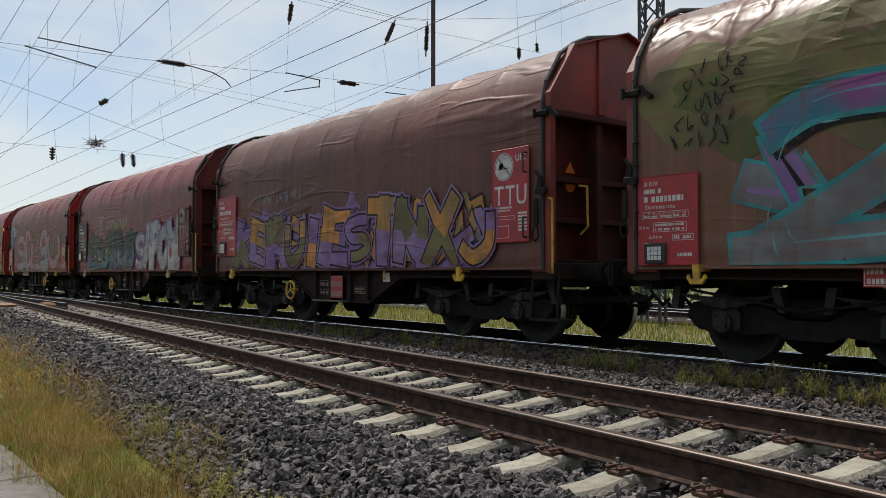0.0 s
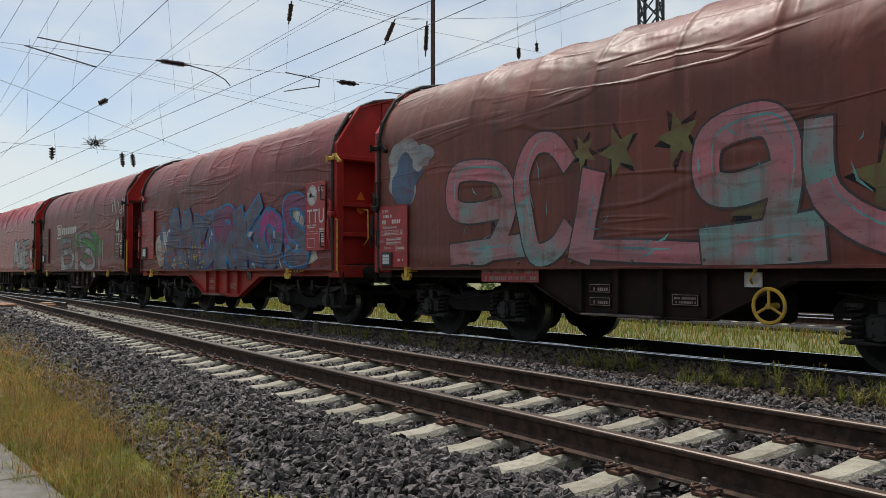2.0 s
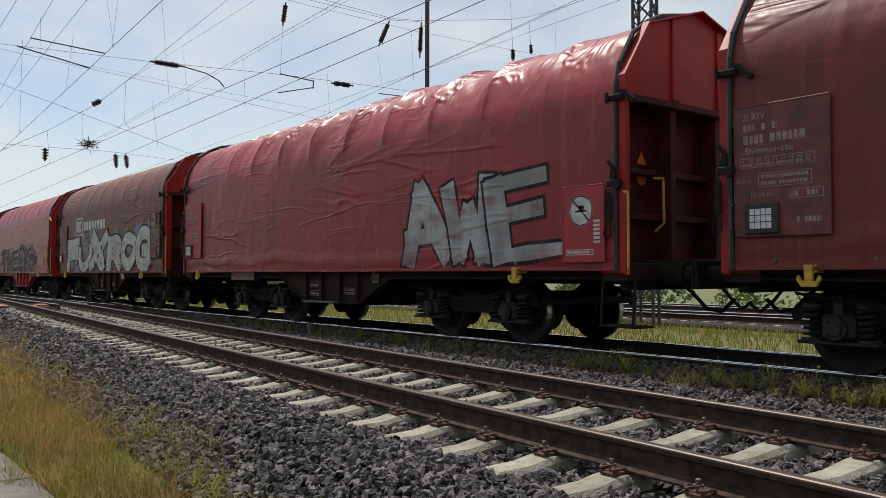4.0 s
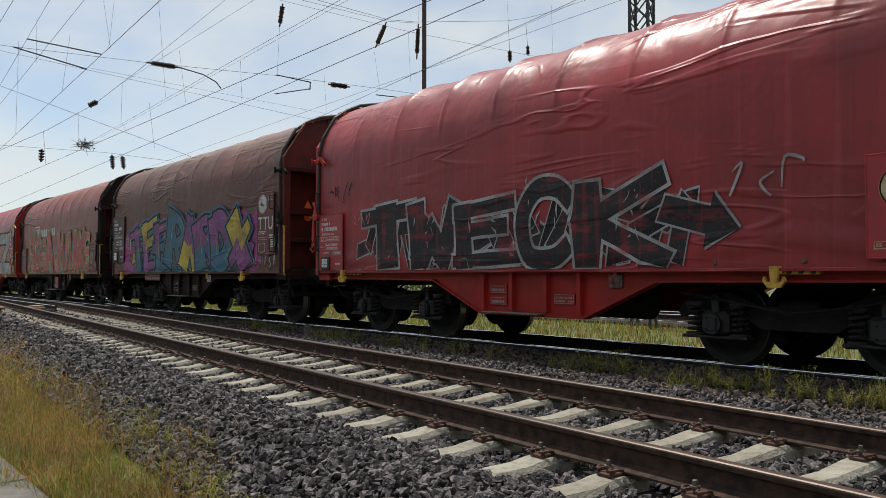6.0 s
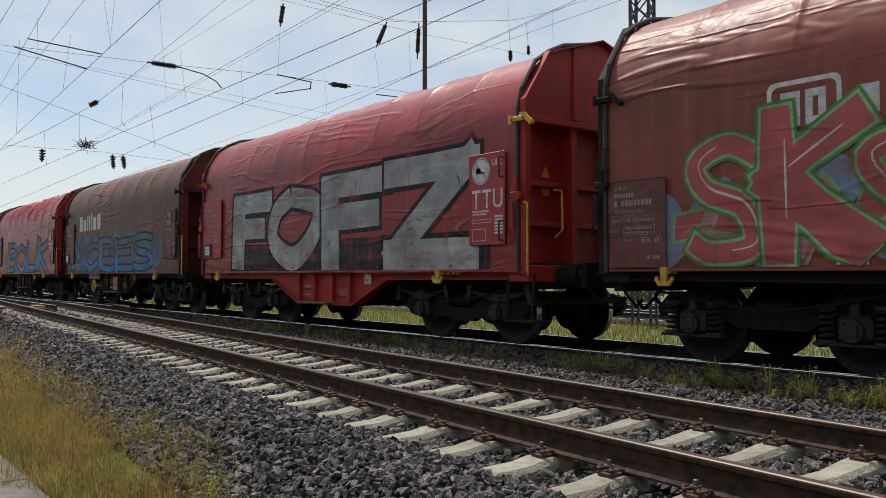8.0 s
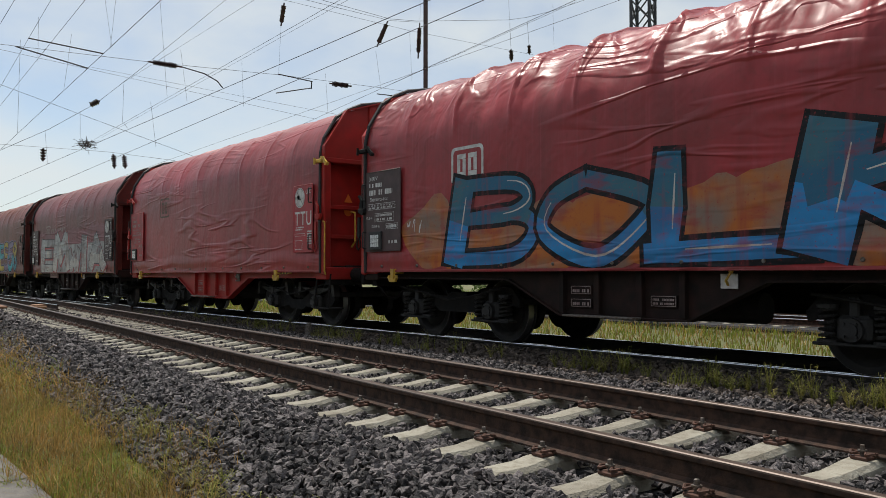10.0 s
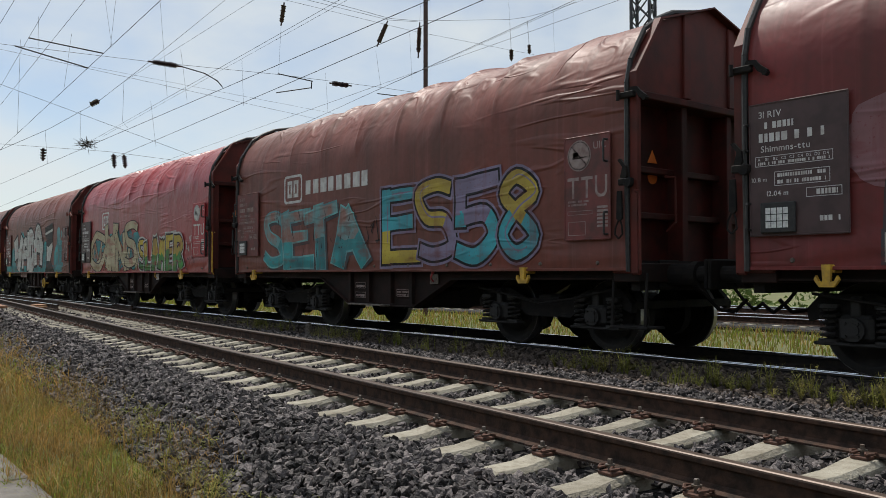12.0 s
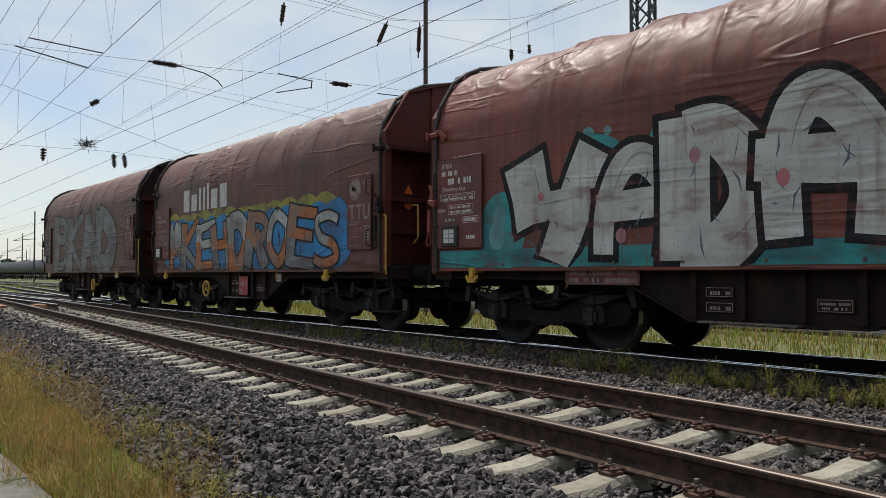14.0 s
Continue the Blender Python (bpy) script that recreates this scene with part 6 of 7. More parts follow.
p.cloud(SALMON, [(1.1 + rand(0, 3.4), 0.35 + rand(-0.30, 0.35), rand(0.006, 0.02), rand(0.015, 0.07)) for i in range(130)], 0.8)

p = wagon(5, "wine", 1.0, RED, BROWN_SILL, False, (PLATE_BROWN, LETTER_DULL), (PLATE_BROWN, LETTER, T), tone="covered wagon, wine-red tarpaulin, white logo, grey letters on green")
p.logo(LETTER, 2.22, 1.08, 0.50)
p.cloud(GREEN, [(6.3, 0.8, 0.7, 0.4), (7.0, 0.85, 0.9, 0.3), (5.0, 0.95, 0.4, 0.25), (7.6, 0.65, 0.6, 0.25)], 0.4)
p.piece("BISI", 3.05, 7.6, 0.03, 1.22, spans=((2.94, 4.55, 0.03, 1.08), (4.6, 5.5, 0.03, 1.1), (5.4, 7.25, 0.03, 1.2), (7.35, 8.2, 0.03, 0.75)), fills=[(GREY, GREY_PALE)], line=DARKGREY, fat=0.36, shine=None, edge=0.035, scratch=GREY)
p.tag(SILVER, 7.8, 0.2, 0.5, 0.7, 8)
p.tag(SALMON, 8.2, 0.3, 1.3, 0.6, 9)
p.tag(LETTER, 9.0, 1.60, 1.5, 0.5, 10)

p = wagon(6, "red", 1.8, RED, BROWN_SILL, False, (PLATE_RED, LETTER_DULL), (PLATE_RED, LETTER, "small"), length=14.955, tone="long covered wagon with a ribbed bright red tarpaulin")
p.piece("AWE", 9.2, 12.4, 0.08, 1.1, [GREY_PALE], INK, shine=None)

p = wagon(7, "brown", 0.8, RED, BROWN_SILL, False, (PLATE_BROWN, LETTER_DULL), (PLATE_BROWN, LETTER_DULL, T), tone="covered wagon, brown tarpaulin, white logo and silver block letters")
p.logo(LETTER, 2.09, 1.10, 0.60)
p.cloud(BLUE_DUST, [(1.1 + i * 0.15, 0.6 + rand(-0.5, 0.5), rand(0.1, 0.26), rand(0.1, 0.24)) for i in range(60)], 0.7)
p.cloud(GOLD, [(1.2 + i * 0.4, 0.75 + rand(-0.5, 0.3), 0.08, 0.08) for i in range(22)], 0.5)
p.piece("FUX", 1.1, 5.7, 0.03, 0.98, spans=((1.02, 2.56, 0.02, 1.0), (2.5, 4.02, 0.02, 0.86), (3.98, 5.5, 0.02, 1.15)), fills=[SILVER], line=INK, fat=0.52, wild=0.9, scratch=INK, slab=1.7)
p.piece("ROG", 5.8, 9.7, 0.03, 1.05, [SILVER], INK, fat=0.50, wild=0.8, scratch=INK, slab=1.7)
p.cloud(INK, [(4.4 + 0.35 * i, 0.25 + 0.22 * (i % 3), 0.08, 0.08) for i in range(4)] + [(2.3, 0.3, 0.10, 0.10), (3.2, 0.25, 0.12, 0.12), (3.7, 0.7, 0.06, 0.06)], 0.05)
p.cloud(SILVER, [(2.3, 0.3, 0.06, 0.06), (3.2, 0.25, 0.08, 0.08)], 0.05)

p = wagon(8, "red", 0.9, RED, RED, False, (PLATE_RED, LETTER), (PLATE_RED, BEIGE, "small"), latch=RED, tone="covered wagon, bright red tarpaulin with charcoal letters")
p.shards((CHARCOAL, INK, CHARCOAL), GREY_PALE, 1.5, 8.0, 0.04, 0.9, 34, 10, 0.022, 1.2)
p.piece("TWECK", 1.65, 7.5, 0.05, 0.95, [CHARCOAL], GREY_PALE, fat=0.52, wild=1.0, edge=0.04, scratch=GREY_PALE, slab=1.2)
p.tag(INK, 0.35, 1.1, 0.9, 0.35, 11)
p.tag(PINK, 1.2, 0.7, 0.5, 0.2, 12)
p.tag(GREY_PALE, 8.3, 0.6, 0.9, 0.45, 13)

p = wagon(9, "grime", 0.7, RED_DULL, BROWN_SILL, False, (PLATE_DARK, LETTER), (PLATE_BROWN, LETTER, T), tone="covered wagon, dark brown tarpaulin with magenta, teal and yellow letters")
p.cloud(MAGENTA, [(1.4 + i * 0.56, 0.55 + rand(-0.1, 0.2), 0.6, rand(0.5, 0.65)) for i in range(15)], 0.3)
p.shards((ORCHID, BLUE_TEAL, YEL_DULL, ORCHID, BLUE_TEAL), INK, 1.9, 9.1, 0.03, 1.1, 56, 7, size=1.25)
p.piece("TEERARDX", 1.8, 9.2, 0.03, 1.12, [(ORCHID, BLUE_TEAL), (YEL_DULL, ORCHID), (ORCHID, BLUE_TEAL), (BLUE_TEAL, BLUE_TEAL), (ORCHID, YEL_DULL), (ORCHID, BLUE_TEAL)], INK, fat=0.42, wild=1.6, edge=0.05, shine=YEL_DULL, halo=BLUE_TEAL, scratch=INK)
p.tag(WHITE, 1.25, 0.5, 0.45, 0.5, 14)
p.tag(GREY_PALE, 9.3, 0.1, 1.1, 0.25, 15)
p.tag(GREY_PALE, 10.35, 0.2, 0.35, 0.9, 45)

p = wagon(10, "rust", 0.9, BROWN_SILL, BROWN_SILL, False, (PLATE_BROWN, LETTER_DULL, False), (PLATE_BROWN, LETTER_DULL, "uic"), tone="covered wagon, red-brown tarpaulin, white logo, salmon letters edged in green")
p.logo(LETTER, 2.07, 1.14, 0.56)
p.cloud(BLUE_DUST, [(0.9 + i * 0.6, 0.45 + rand(-0.15, 0.25), 0.36, 0.35) for i in range(15)], 0.6)
p.shards((SALMON, PINK, SALMON), GREEN_PALE, 1.2, 9.5, 0.03, 0.9, 26, 11, 0.03, 1.3)
p.piece("SKSA", 1.1, 4.95, 0.03, 1.25, [SALMON], GREEN_PALE, fat=0.42, wild=1.3, edge=0.03, halo=GREEN, shine=WHITE)
p.piece("YJIAKS", 5.6, 9.7, 0.03, 1.22, [SALMON], GREEN_PALE, fat=0.42, wild=1.3, edge=0.03, halo=GREEN, shine=PINK)
p.tag(SILVER, 5.0, 0.3, 0.8, 0.4, 16)

p = wagon(11, "red", 0.5, RED, RED, True, (PLATE_RED, LETTER_DULL), (PLATE_RED, LETTER, T), latch=RED, tone="covered wagon, bright red tarpaulin with block grey letters")
p.group("painted_band")
p.bar(CHARCOAL, 1.5, 0.02, 8.5, 0.5)
p.piece("FOFZ", 1.5, 9.4, 0.06, 1.24, [(SILVER_DULL, GREY_PALE)], INK, fat=0.42, wild=0.25, edge=0.07, scratch=DARKGREY, slab=1.4, spans=((1.72, 3.35, 0.05, 1.46), (3.3, 5.45, 0.05, 1.50), (5.5, 7.55, 0.05, 1.54), (7.5, 9.7, 0.05, 1.58)))

p = wagon(12, "grime", 0.7, RED_DULL, BROWN_SILL, True, BROWN_DULL, (PLATE_BROWN, LETTER_DULL, T), wheel_x=3.3, tone="covered wagon, sooty brown tarpaulin with a white wordmark and blue letters")
p.wordmark(LETTER, 1.6, 1.25, 0.60)
p.piece("MOBES", 0.8, 8.6, 0.05, 0.95, [(BLUE_GREY, BLUE)], INK, cloud=BLUE_GREY)

p = wagon(13, "red", 2.4, RED, BROWN_SILL, False, (PLATE_DARK, LETTER), (PLATE_RED, LETTER, T), tone="covered wagon, slack red tarpaulin with a blue letter on orange")
p.logo(LETTER, 2.3, 1.12, 0.54, 0)
p.cloud(ORANGE_P, [(1.9 + i * 0.8, 0.3 + rand(0, 0.3), 0.7, 0.42) for i in range(9)], 0.5)
p.piece("BOLK", 2.35, 9.5, 0.03, 1.12, [(BLUE_TEAL, BLUE)], INK, fat=0.5, edge=0.06, shine=WHITE)
p.tag(LETTER, 1.2, 0.5, 0.4, 0.25, 43)

p = wagon(14, "red", 0.8, RED, RED, True, (PLATE_RED, LETTER_DULL), (PLATE_RED, LETTER, T), latch=RED, tone="covered wagon with a plain red tarpaulin and a red frame")
p.logo(LOGO_GHOST, 2.25, 1.28, 0.50, 0)

p = wagon(15, "wine", 0.7, RED_DULL, BROWN_SILL, False, (PLATE_DARK, LETTER), (PLATE_DARK, LETTER, T), rail=RED_DULL, tone="covered wagon, wine-red tarpaulin with large white letters")
p.logo(LETTER_DULL, 2.1, 1.12, 0.50)
p.cloud(PINK, [(1.7 + i * 0.68, 0.9 + rand(-0.1, 0.15), 0.5, 0.33) for i in range(12)], 0.5)
p.cloud(PINK_GREY, [(1.4 + i * 0.56, 0.95 + rand(-0.05, 0.1), 0.5, 0.38) for i in range(15)], 0.4)
p.group("painted_band")
p.bar(GREY_PALE, 1.45, 0.02, 8.2, 0.86)
p.piece("EMWIA", 1.45, 9.6, 0.03, 1.12, spans=((1.5, 3.4, 0.02, 1.1), (3.35, 5.5, 0.02, 1.14), (5.45, 6.75, 0.02, 0.75), (6.7, 7.95, 0.02, 1.05), (7.9, 9.6, 0.02, 1.0)), fills=[(GREY_PALE, CHALK)], line=DARKGREY, fat=0.5, wild=0.45, edge=0.03, shade=SALMON, scratch=SLATE, slab=1.3)

p = wagon(16, "brown", 1.3, RED_DULL, BROWN_SILL, False, (PLATE_BROWN, LETTER_DULL), (PLATE_BROWN, LETTER_DULL, T), rail=RED_DULL, tone="covered wagon, brown tarpaulin, white logo, teal and yellow letters")
p.logo(LETTER, 2.13, 1.18, 0.54)
p.piece("SETA", 1.25, 5.0, 0.03, 1.02, [(STEEL_TEAL, TEAL)], TEAL_PALE, fat=0.34, edge=0.03, shade=DARKGREY, scratch=INK)
p.piece("ES58", 5.6, 9.2, 0.10, 1.22, [(TEAL_BRIGHT, YEL_DULL), (YEL_DULL, LILAC), (LILAC, TEAL_BRIGHT), (YEL_DULL, TEAL_BRIGHT)], INK, fat=0.27, wild=0.6, edge=0.035, halo=LILAC, shine=LILAC)
p.tag(INK, 5.0, 0.4, 0.5, 0.5, 44)

p = wagon(17, "red", 1.8, RED_DULL, BROWN_SILL, False, (PLATE_DARK, LETTER), (PLATE_RED, LETTER, T), tone="covered wagon, creased crimson tarpaulin with cream and green letters")
p.logo(LETTER, 2.2, 1.18, 0.52, 0)
p.cloud(TEAL, [(1.5 + i * 0.55, 0.6, 0.45, 0.42) for i in range(8)], 0.6)
p.cloud(ORANGE_P, [(1.3 + i * 0.9, 0.5, 0.3, 0.3) for i in range(4)], 0.6)
p.shards((CREAM, TEAL, ORANGE_P, CREAM), INK, 1.1, 5.6, 0.03, 0.95, 20, 9)
p.piece("OWNS", 1.2, 5.7, 0.03, 1.05, spans=((1.05, 2.65, 0.02, 1.05), (2.6, 3.75, 0.02, 1.1), (3.65, 4.5, 0.02, 1.05), (4.4, 5.6, 0.02, 1.2)), fills=[CREAM], line=INK, fat=0.36, wild=1.3, edge=0.03, scratch=INK)
p.piece("SLAMER", 5.65, 8.9, 0.03, 0.76, [(YEL_DULL, GREEN)], INK, fat=0.42, wild=0.9, edge=0.04, halo=SILVER)
p.tag(SILVER, 9.0, 0.35, 0.6, 0.45, 17)
p.tag(INK, 8.5, 0.15, 1.2, 0.2, 18)

p = wagon(18, "brown", 1.3, RED_DULL, BROWN_SILL, True, (PLATE_BROWN, LETTER), (PLATE_BROWN, LETTER_DULL, T), latch=RED_OLD, wheel_x=6.9, rail=RED_DULL, tone="covered wagon, rust-brown tarpaulin with fat silver letters and teal bubbles")
p.cloud(TEAL, [(1.45, 0.45, 0.45, 0.5), (3.1, 1.15, 0.5, 0.35), (4.4, 1.35, 0.5, 0.25), (7.0, 0.55, 0.45, 0.5), (8.9, 0.45, 0.6, 0.5), (9.3, 0.55, 0.4, 0.5), (9.0, 0.9, 0.3, 0.3)], 0.1)
p.cloud(TEAL_PALE, [(1.4, 0.65, 0.13, 0.13), (1.35, 0.42, 0.16, 0.18), (3.0, 1.5, 0.1, 0.1), (3.3, 1.52, 0.06, 0.06), (8.95, 1.3, 0.22, 0.22), (9.4, 1.25, 0.12, 0.12), (9.1, 1.05, 0.15, 0.15), (4.6, 1.6, 0.09, 0.09)], 0.05)
p.group("painted_band")
p.bar(TEAL, 0.1, 0.03, 9.4, 0.22)
p.piece("yaDa", 1.75, 6.95, 0.02, 1.45, spans=((1.74, 3.25, 0.03, 1.36), (2.95, 4.4, 0.03, 1.32), (4.15, 5.35, 0.03, 1.48), (5.15, 6.6, 0.03, 1.55)), fills=[SILVER], line=INK, fat=0.52, edge=0.085, wild=0.7, shine=GREY_PALE, scratch=SLATE, slab=1.35)
p.cloud(PINK, [(2.2, 0.85, 0.05, 0.05), (3.5, 0.35, 0.08, 0.08), (4.5, 1.1, 0.07, 0.08), (5.5, 0.8, 0.07, 0.08)], 0.05)
p.group("painted_figure")
p.shape(INK, [(7.05, 0.02), (7.25, 0.30), (7.22, 1.10), (8.15, 1.20), (8.25, 0.85), (7.90, 0.42), (8.45, 0.02)])
p.shape(SILVER, [(7.30, 0.40), (7.30, 0.95), (8.12, 1.10), (8.15, 0.85), (7.80, 0.38)])
p.shape(INK, [(7.08, 1.20), (7.00, 1.58), (8.20, 1.72), (8.25, 1.30)])
p.shape(SILVER, [(7.08, 1.28), (7.07, 1.37), (8.20, 1.50), (8.20, 1.41)])
p.shape(INK, [(7.24, 0.92), (7.22, 1.22), (8.15, 1.30), (8.16, 1.02), (7.85, 0.94), (7.55, 0.86)])

p = wagon(19, "grime", 1.0, RED_DULL, BROWN_SILL, True, BROWN_DULL, (PLATE_BROWN, LETTER_DULL, T), wheel_x=3.4, tone="covered wagon, sooty brown tarpaulin, white wordmark, orange letters on blue")
p.wordmark(LETTER, 1.95, 1.32, 0.66)
p.cloud(OLIVE_BRIGHT, [(1.3 + i * 0.68, 0.72, 0.65, 0.58) for i in range(12)], 0.15)
p.cloud(BLUE, [(1.2 + i * 0.61, 0.60, 0.6, 0.55) for i in range(14)], 0.15)
p.piece("MKEHDROES", 1.0, 9.3, 0.03, 1.08, [(GREY_PALE, ORANGE_P), (ORANGE_P, GREY)], INK, fat=0.36, edge=0.035, shine=None, scratch=INK)

p = wagon(20, "grime", 0.7, BROWN_SILL, BROWN_SILL, False, (PLATE_DARK, LETTER_DULL), (PLATE_BROWN, LETTER_DULL, T), hook=BEIGE, wheel_x=6.4, tone="last covered wagon, sooty brown tarpaulin with dull grey letters")
p.piece("BKAD", 1.6, 8.4, 0.05, 1.62, [GREY], INK, fat=0.42, shine=None, scratch=GREY_PALE)

for k, (w_, cover, paint) in MADE.items():
    if paint.groups:
        paint.lay(cover)


# ---- paving and plants ----
paving = tagged(new("pavement"), "grey concrete paving slabs in the grass", "pavement", kind="structure")
for i in range(-16, 6):
    for j in range(2):
        bm = bmesh.new()
        box(bm, 0.012, 0.988, 0.012, 0.70, -0.08, 0.0, 0.008)
        part("slab", bm, PAVING, paving, at=pose(i * 1.0 + 0.4, -0.02 + j * 0.72, -0.55 + random.uniform(-0.008, 0.008), random.uniform(-0.5, 0.5), 0, 0))


def blades(name, spots, heights, widths, mat, bend, label, lean=0.25):
    """Grass: one mesh of thin bent blades."""
    n = len(spots)
    turn = np.random.uniform(0, 2 * np.pi, n)
    ux, uy = np.cos(turn), np.sin(turn)
    dirn = turn + np.random.uniform(-1, 1, n) + np.pi / 2
    bx_, by_ = np.cos(dirn), np.sin(dirn)
    lean_ = np.random.uniform(0.05, lean, n) * heights
    co = np.zeros((n, 5, 3))
    for k, (h, w, b) in enumerate(((0, 1, 0), (0, -1, 0), (0.55, 0.8, 0.35), (0.55, -0.8, 0.35), (1.0, 0, 1.0))):
        co[:, k, 0] = spots[:, 0] + ux * widths * w + bx_ * lean_ * (b + bend * b * b)
        co[:, k, 1] = spots[:, 1] + uy * widths * w + by_ * lean_ * (b + bend * b * b)
        co[:, k, 2] = spots[:, 2] + heights * h * (1 - 0.12 * bend * b)
    tri = np.array([[0, 1, 3], [0, 3, 2], [2, 3, 4]])
    ob = part(name, array_mesh(name, co.reshape(-1, 3), (tri[None] + (np.arange(n) * 5)[:, None, None]).reshape(-1, 3)), mat)
    return tagged(ob, label, "grass", kind="stuff")


def on_ground(x, y):
    return np.stack([x, y, np.array([ground_height(a, b) for a, b in zip(x, y)]) - 0.01], axis=1)


def verge(n, x0, x1, thin):
    """Places on the grass verge between paving and ballast, thinning out over the stones."""
    x = np.random.uniform(x0, x1, n)
    b = np.random.uniform(-4.6, -1.9, n)
    y = NEAR_AT[1] + (x - NEAR_AT[0]) * math.tan(radians(NEAR_TURN)) + b
    edge = np.array([-2.35 - 0.22 * min(1.0, max(0.0, (a + 7) / 3.5)) + 0.32 * noise.noise((a * 0.55, 3.0, 0)) + 0.18 * noise.noise((a * 2.1, 8.0, 0)) for a in x])
    keep = (b < edge + thin * np.abs(np.random.normal(0, 0.16, n))) & (y > 1.27 + 0.1 * np.sin(x * 3) + 0.06 * np.sin(x * 11))
    return on_ground(x[keep], y[keep])


for n, x0, x1, h0, h1, w, mat, label in ((24000, -11, -2, 0.05, 0.26, 0.0030, GRASS_DRY, "tall dry straw-coloured grass along the ballast"),
                                        (26000, -11, -2, 0.04, 0.19, 0.0036, GRASS_GREEN, "fresh green grass among the dry stalks"),
                                        (14000, -2, 9, 0.05, 0.26, 0.0040, GRASS_DRY, "dry grass verge beside the paving"),
                                        (12000, -2, 9, 0.04, 0.19, 0.0045, GRASS_GREEN, "green grass verge beside the paving"),
                                        (22000, -40, -11, 0.10, 0.34, 0.006, GRASS_DRY, "dry grass verge further along the track"),
                                        (9000, -40, -11, 0.08, 0.28, 0.007, GRASS_GREEN, "green grass verge further along the track")):
    s = verge(n, x0, x1, 1.0)
    patch = np.array([noise.noise((a * 0.8, b * 1.3, 7.0)) + 0.5 * noise.noise((a * 2.6, b * 3.0, 2.0)) for a, b in s[:, :2]])
    s = s[patch > -0.22] if mat == GRASS_GREEN else s[patch < 0.35]
    blades("verge_grass", s, np.random.uniform(h0, h1, len(s)), np.full(len(s), w), mat, 0.9, label, 0.95)

# seed stalks over the verge
s = verge(2600, -11, -2, 0.3)
blades("grass_stalks", s, np.random.uniform(0.28, 0.5, len(s)), np.full(len(s), 0.0016), GRASS_DRY, 0.3, "thin dry flowering stalks above the grass", 0.35)


def weed_mesh(name, seed, tall, leaves, spread):
    """A weed: thin stems with narrow drooping leaves."""
    rnd = random.Random(seed)
    v, f = [], []
    for s_ in range(leaves):
        a, h, r = rnd.uniform(0, 6.28), tall * rnd.uniform(0.45, 1.0), spread * rnd.uniform(0.2, 1.0)
        pts = [Vector((r * math.cos(a) * q * (0.4 + 0.6 * q), r * math.sin(a) * q * (0.4 + 0.6 * q), h * (q - 0.18 * q * q))) for q in (0, 0.35, 0.7, 1.0)]
        side = Vector((-math.sin(a), math.cos(a), 0)) * 0.003
        for p, q in zip(pts, pts[1:]):
            k = len(v)
            v += [p - side, p + side, q + side, q - side]
            f.append((k, k + 1, k + 2, k + 3))
        for j in range(7):
            q = rnd.uniform(0.15, 1.0)
            base = Vector((r * math.cos(a) * q * (0.4 + 0.6 * q), r * math.sin(a) * q * (0.4 + 0.6 * q), h * (q - 0.18 * q * q)))
            b = rnd.uniform(0, 6.28)
            out = Vector((math.cos(b), math.sin(b), rnd.uniform(-0.2, 0.8))) * rnd.uniform(0.02, 0.055)
            wide = Vector((-math.sin(b), math.cos(b), 0.2)) * rnd.uniform(0.003, 0.007)
            k = len(v)
            v += [base, base + out * 0.5 + wide, base + out, base + out * 0.5 - wide]
            f.append((k, k + 1, k + 2, k + 3))
    return raw_mesh(name, v, f)


WEEDS = [weed_mesh("weed", k, 0.40 + 0.06 * (k % 3), 8 + 3 * (k % 4), 0.12 + 0.04 * (k % 3)) for k in range(8)]
rnd = random.Random(4)
def weed_line(x):
    """How far out the weeds grow along the train's track."""
    return 7.40 + 0.05 * max(0.0, -x - 4.5)


clumps = [(x, weed_line(x) + rnd.gauss(0, 0.10)) for x in [rnd.uniform(-5.2, -3.0) for _ in range(40)] + [rnd.uniform(-7.3, -5.4) for _ in range(22)]]
clumps += [(x + rnd.uniform(-0.15, 0.15), weed_line(x) + rnd.gauss(0, 0.10)) for x in (-8.4, -9.2, -9.3, -9.9, -10.9, -11.0, -11.5, -12.1, -12.2, -13.5, -14.0, -14.9, -15.1, -15.4) for _ in range(2)]
clumps += [(rnd.uniform(-24, -15.5), rnd.uniform(7.9, 8.15)) for _ in range(26)]
for i, (x, y) in enumerate(clumps):
    w_ = part("weed", WEEDS[i % 8], WEED, at=pose(x, y, -0.24, rnd.uniform(-8, 8), rnd.uniform(-8, 8), rnd.uniform(0, 360)))
    w_.scale = (0.8, 0.8, rnd.uniform(0.35, 0.85))
    tagged(w_, "green weed growing in the ballast beside the train", "weed", group="weeds along the train's track")
for i in range(120):
    a = rnd.uniform(-9.5, -2.6) if i % 3 else rnd.uniform(-4.6, -2.6)
    b = -2.36 - 0.12 * min(1.0, max(0.0, (a + 7) / 3.5)) + rnd.gauss(0, 0.12)
    y = NEAR_AT[1] + (a - NEAR_AT[0]) * math.tan(radians(NEAR_TURN)) + b
    w_ = part("weed", WEEDS[i % 8], WEED, at=pose(a, y, ground_height(a, y), 0, 0, rnd.uniform(0, 360)))
    w_.scale = (0.9, 0.9, rnd.uniform(0.28, 0.60))
    tagged(w_, "leafy weed at the edge of the stones", "weed", group="weeds at the verge")

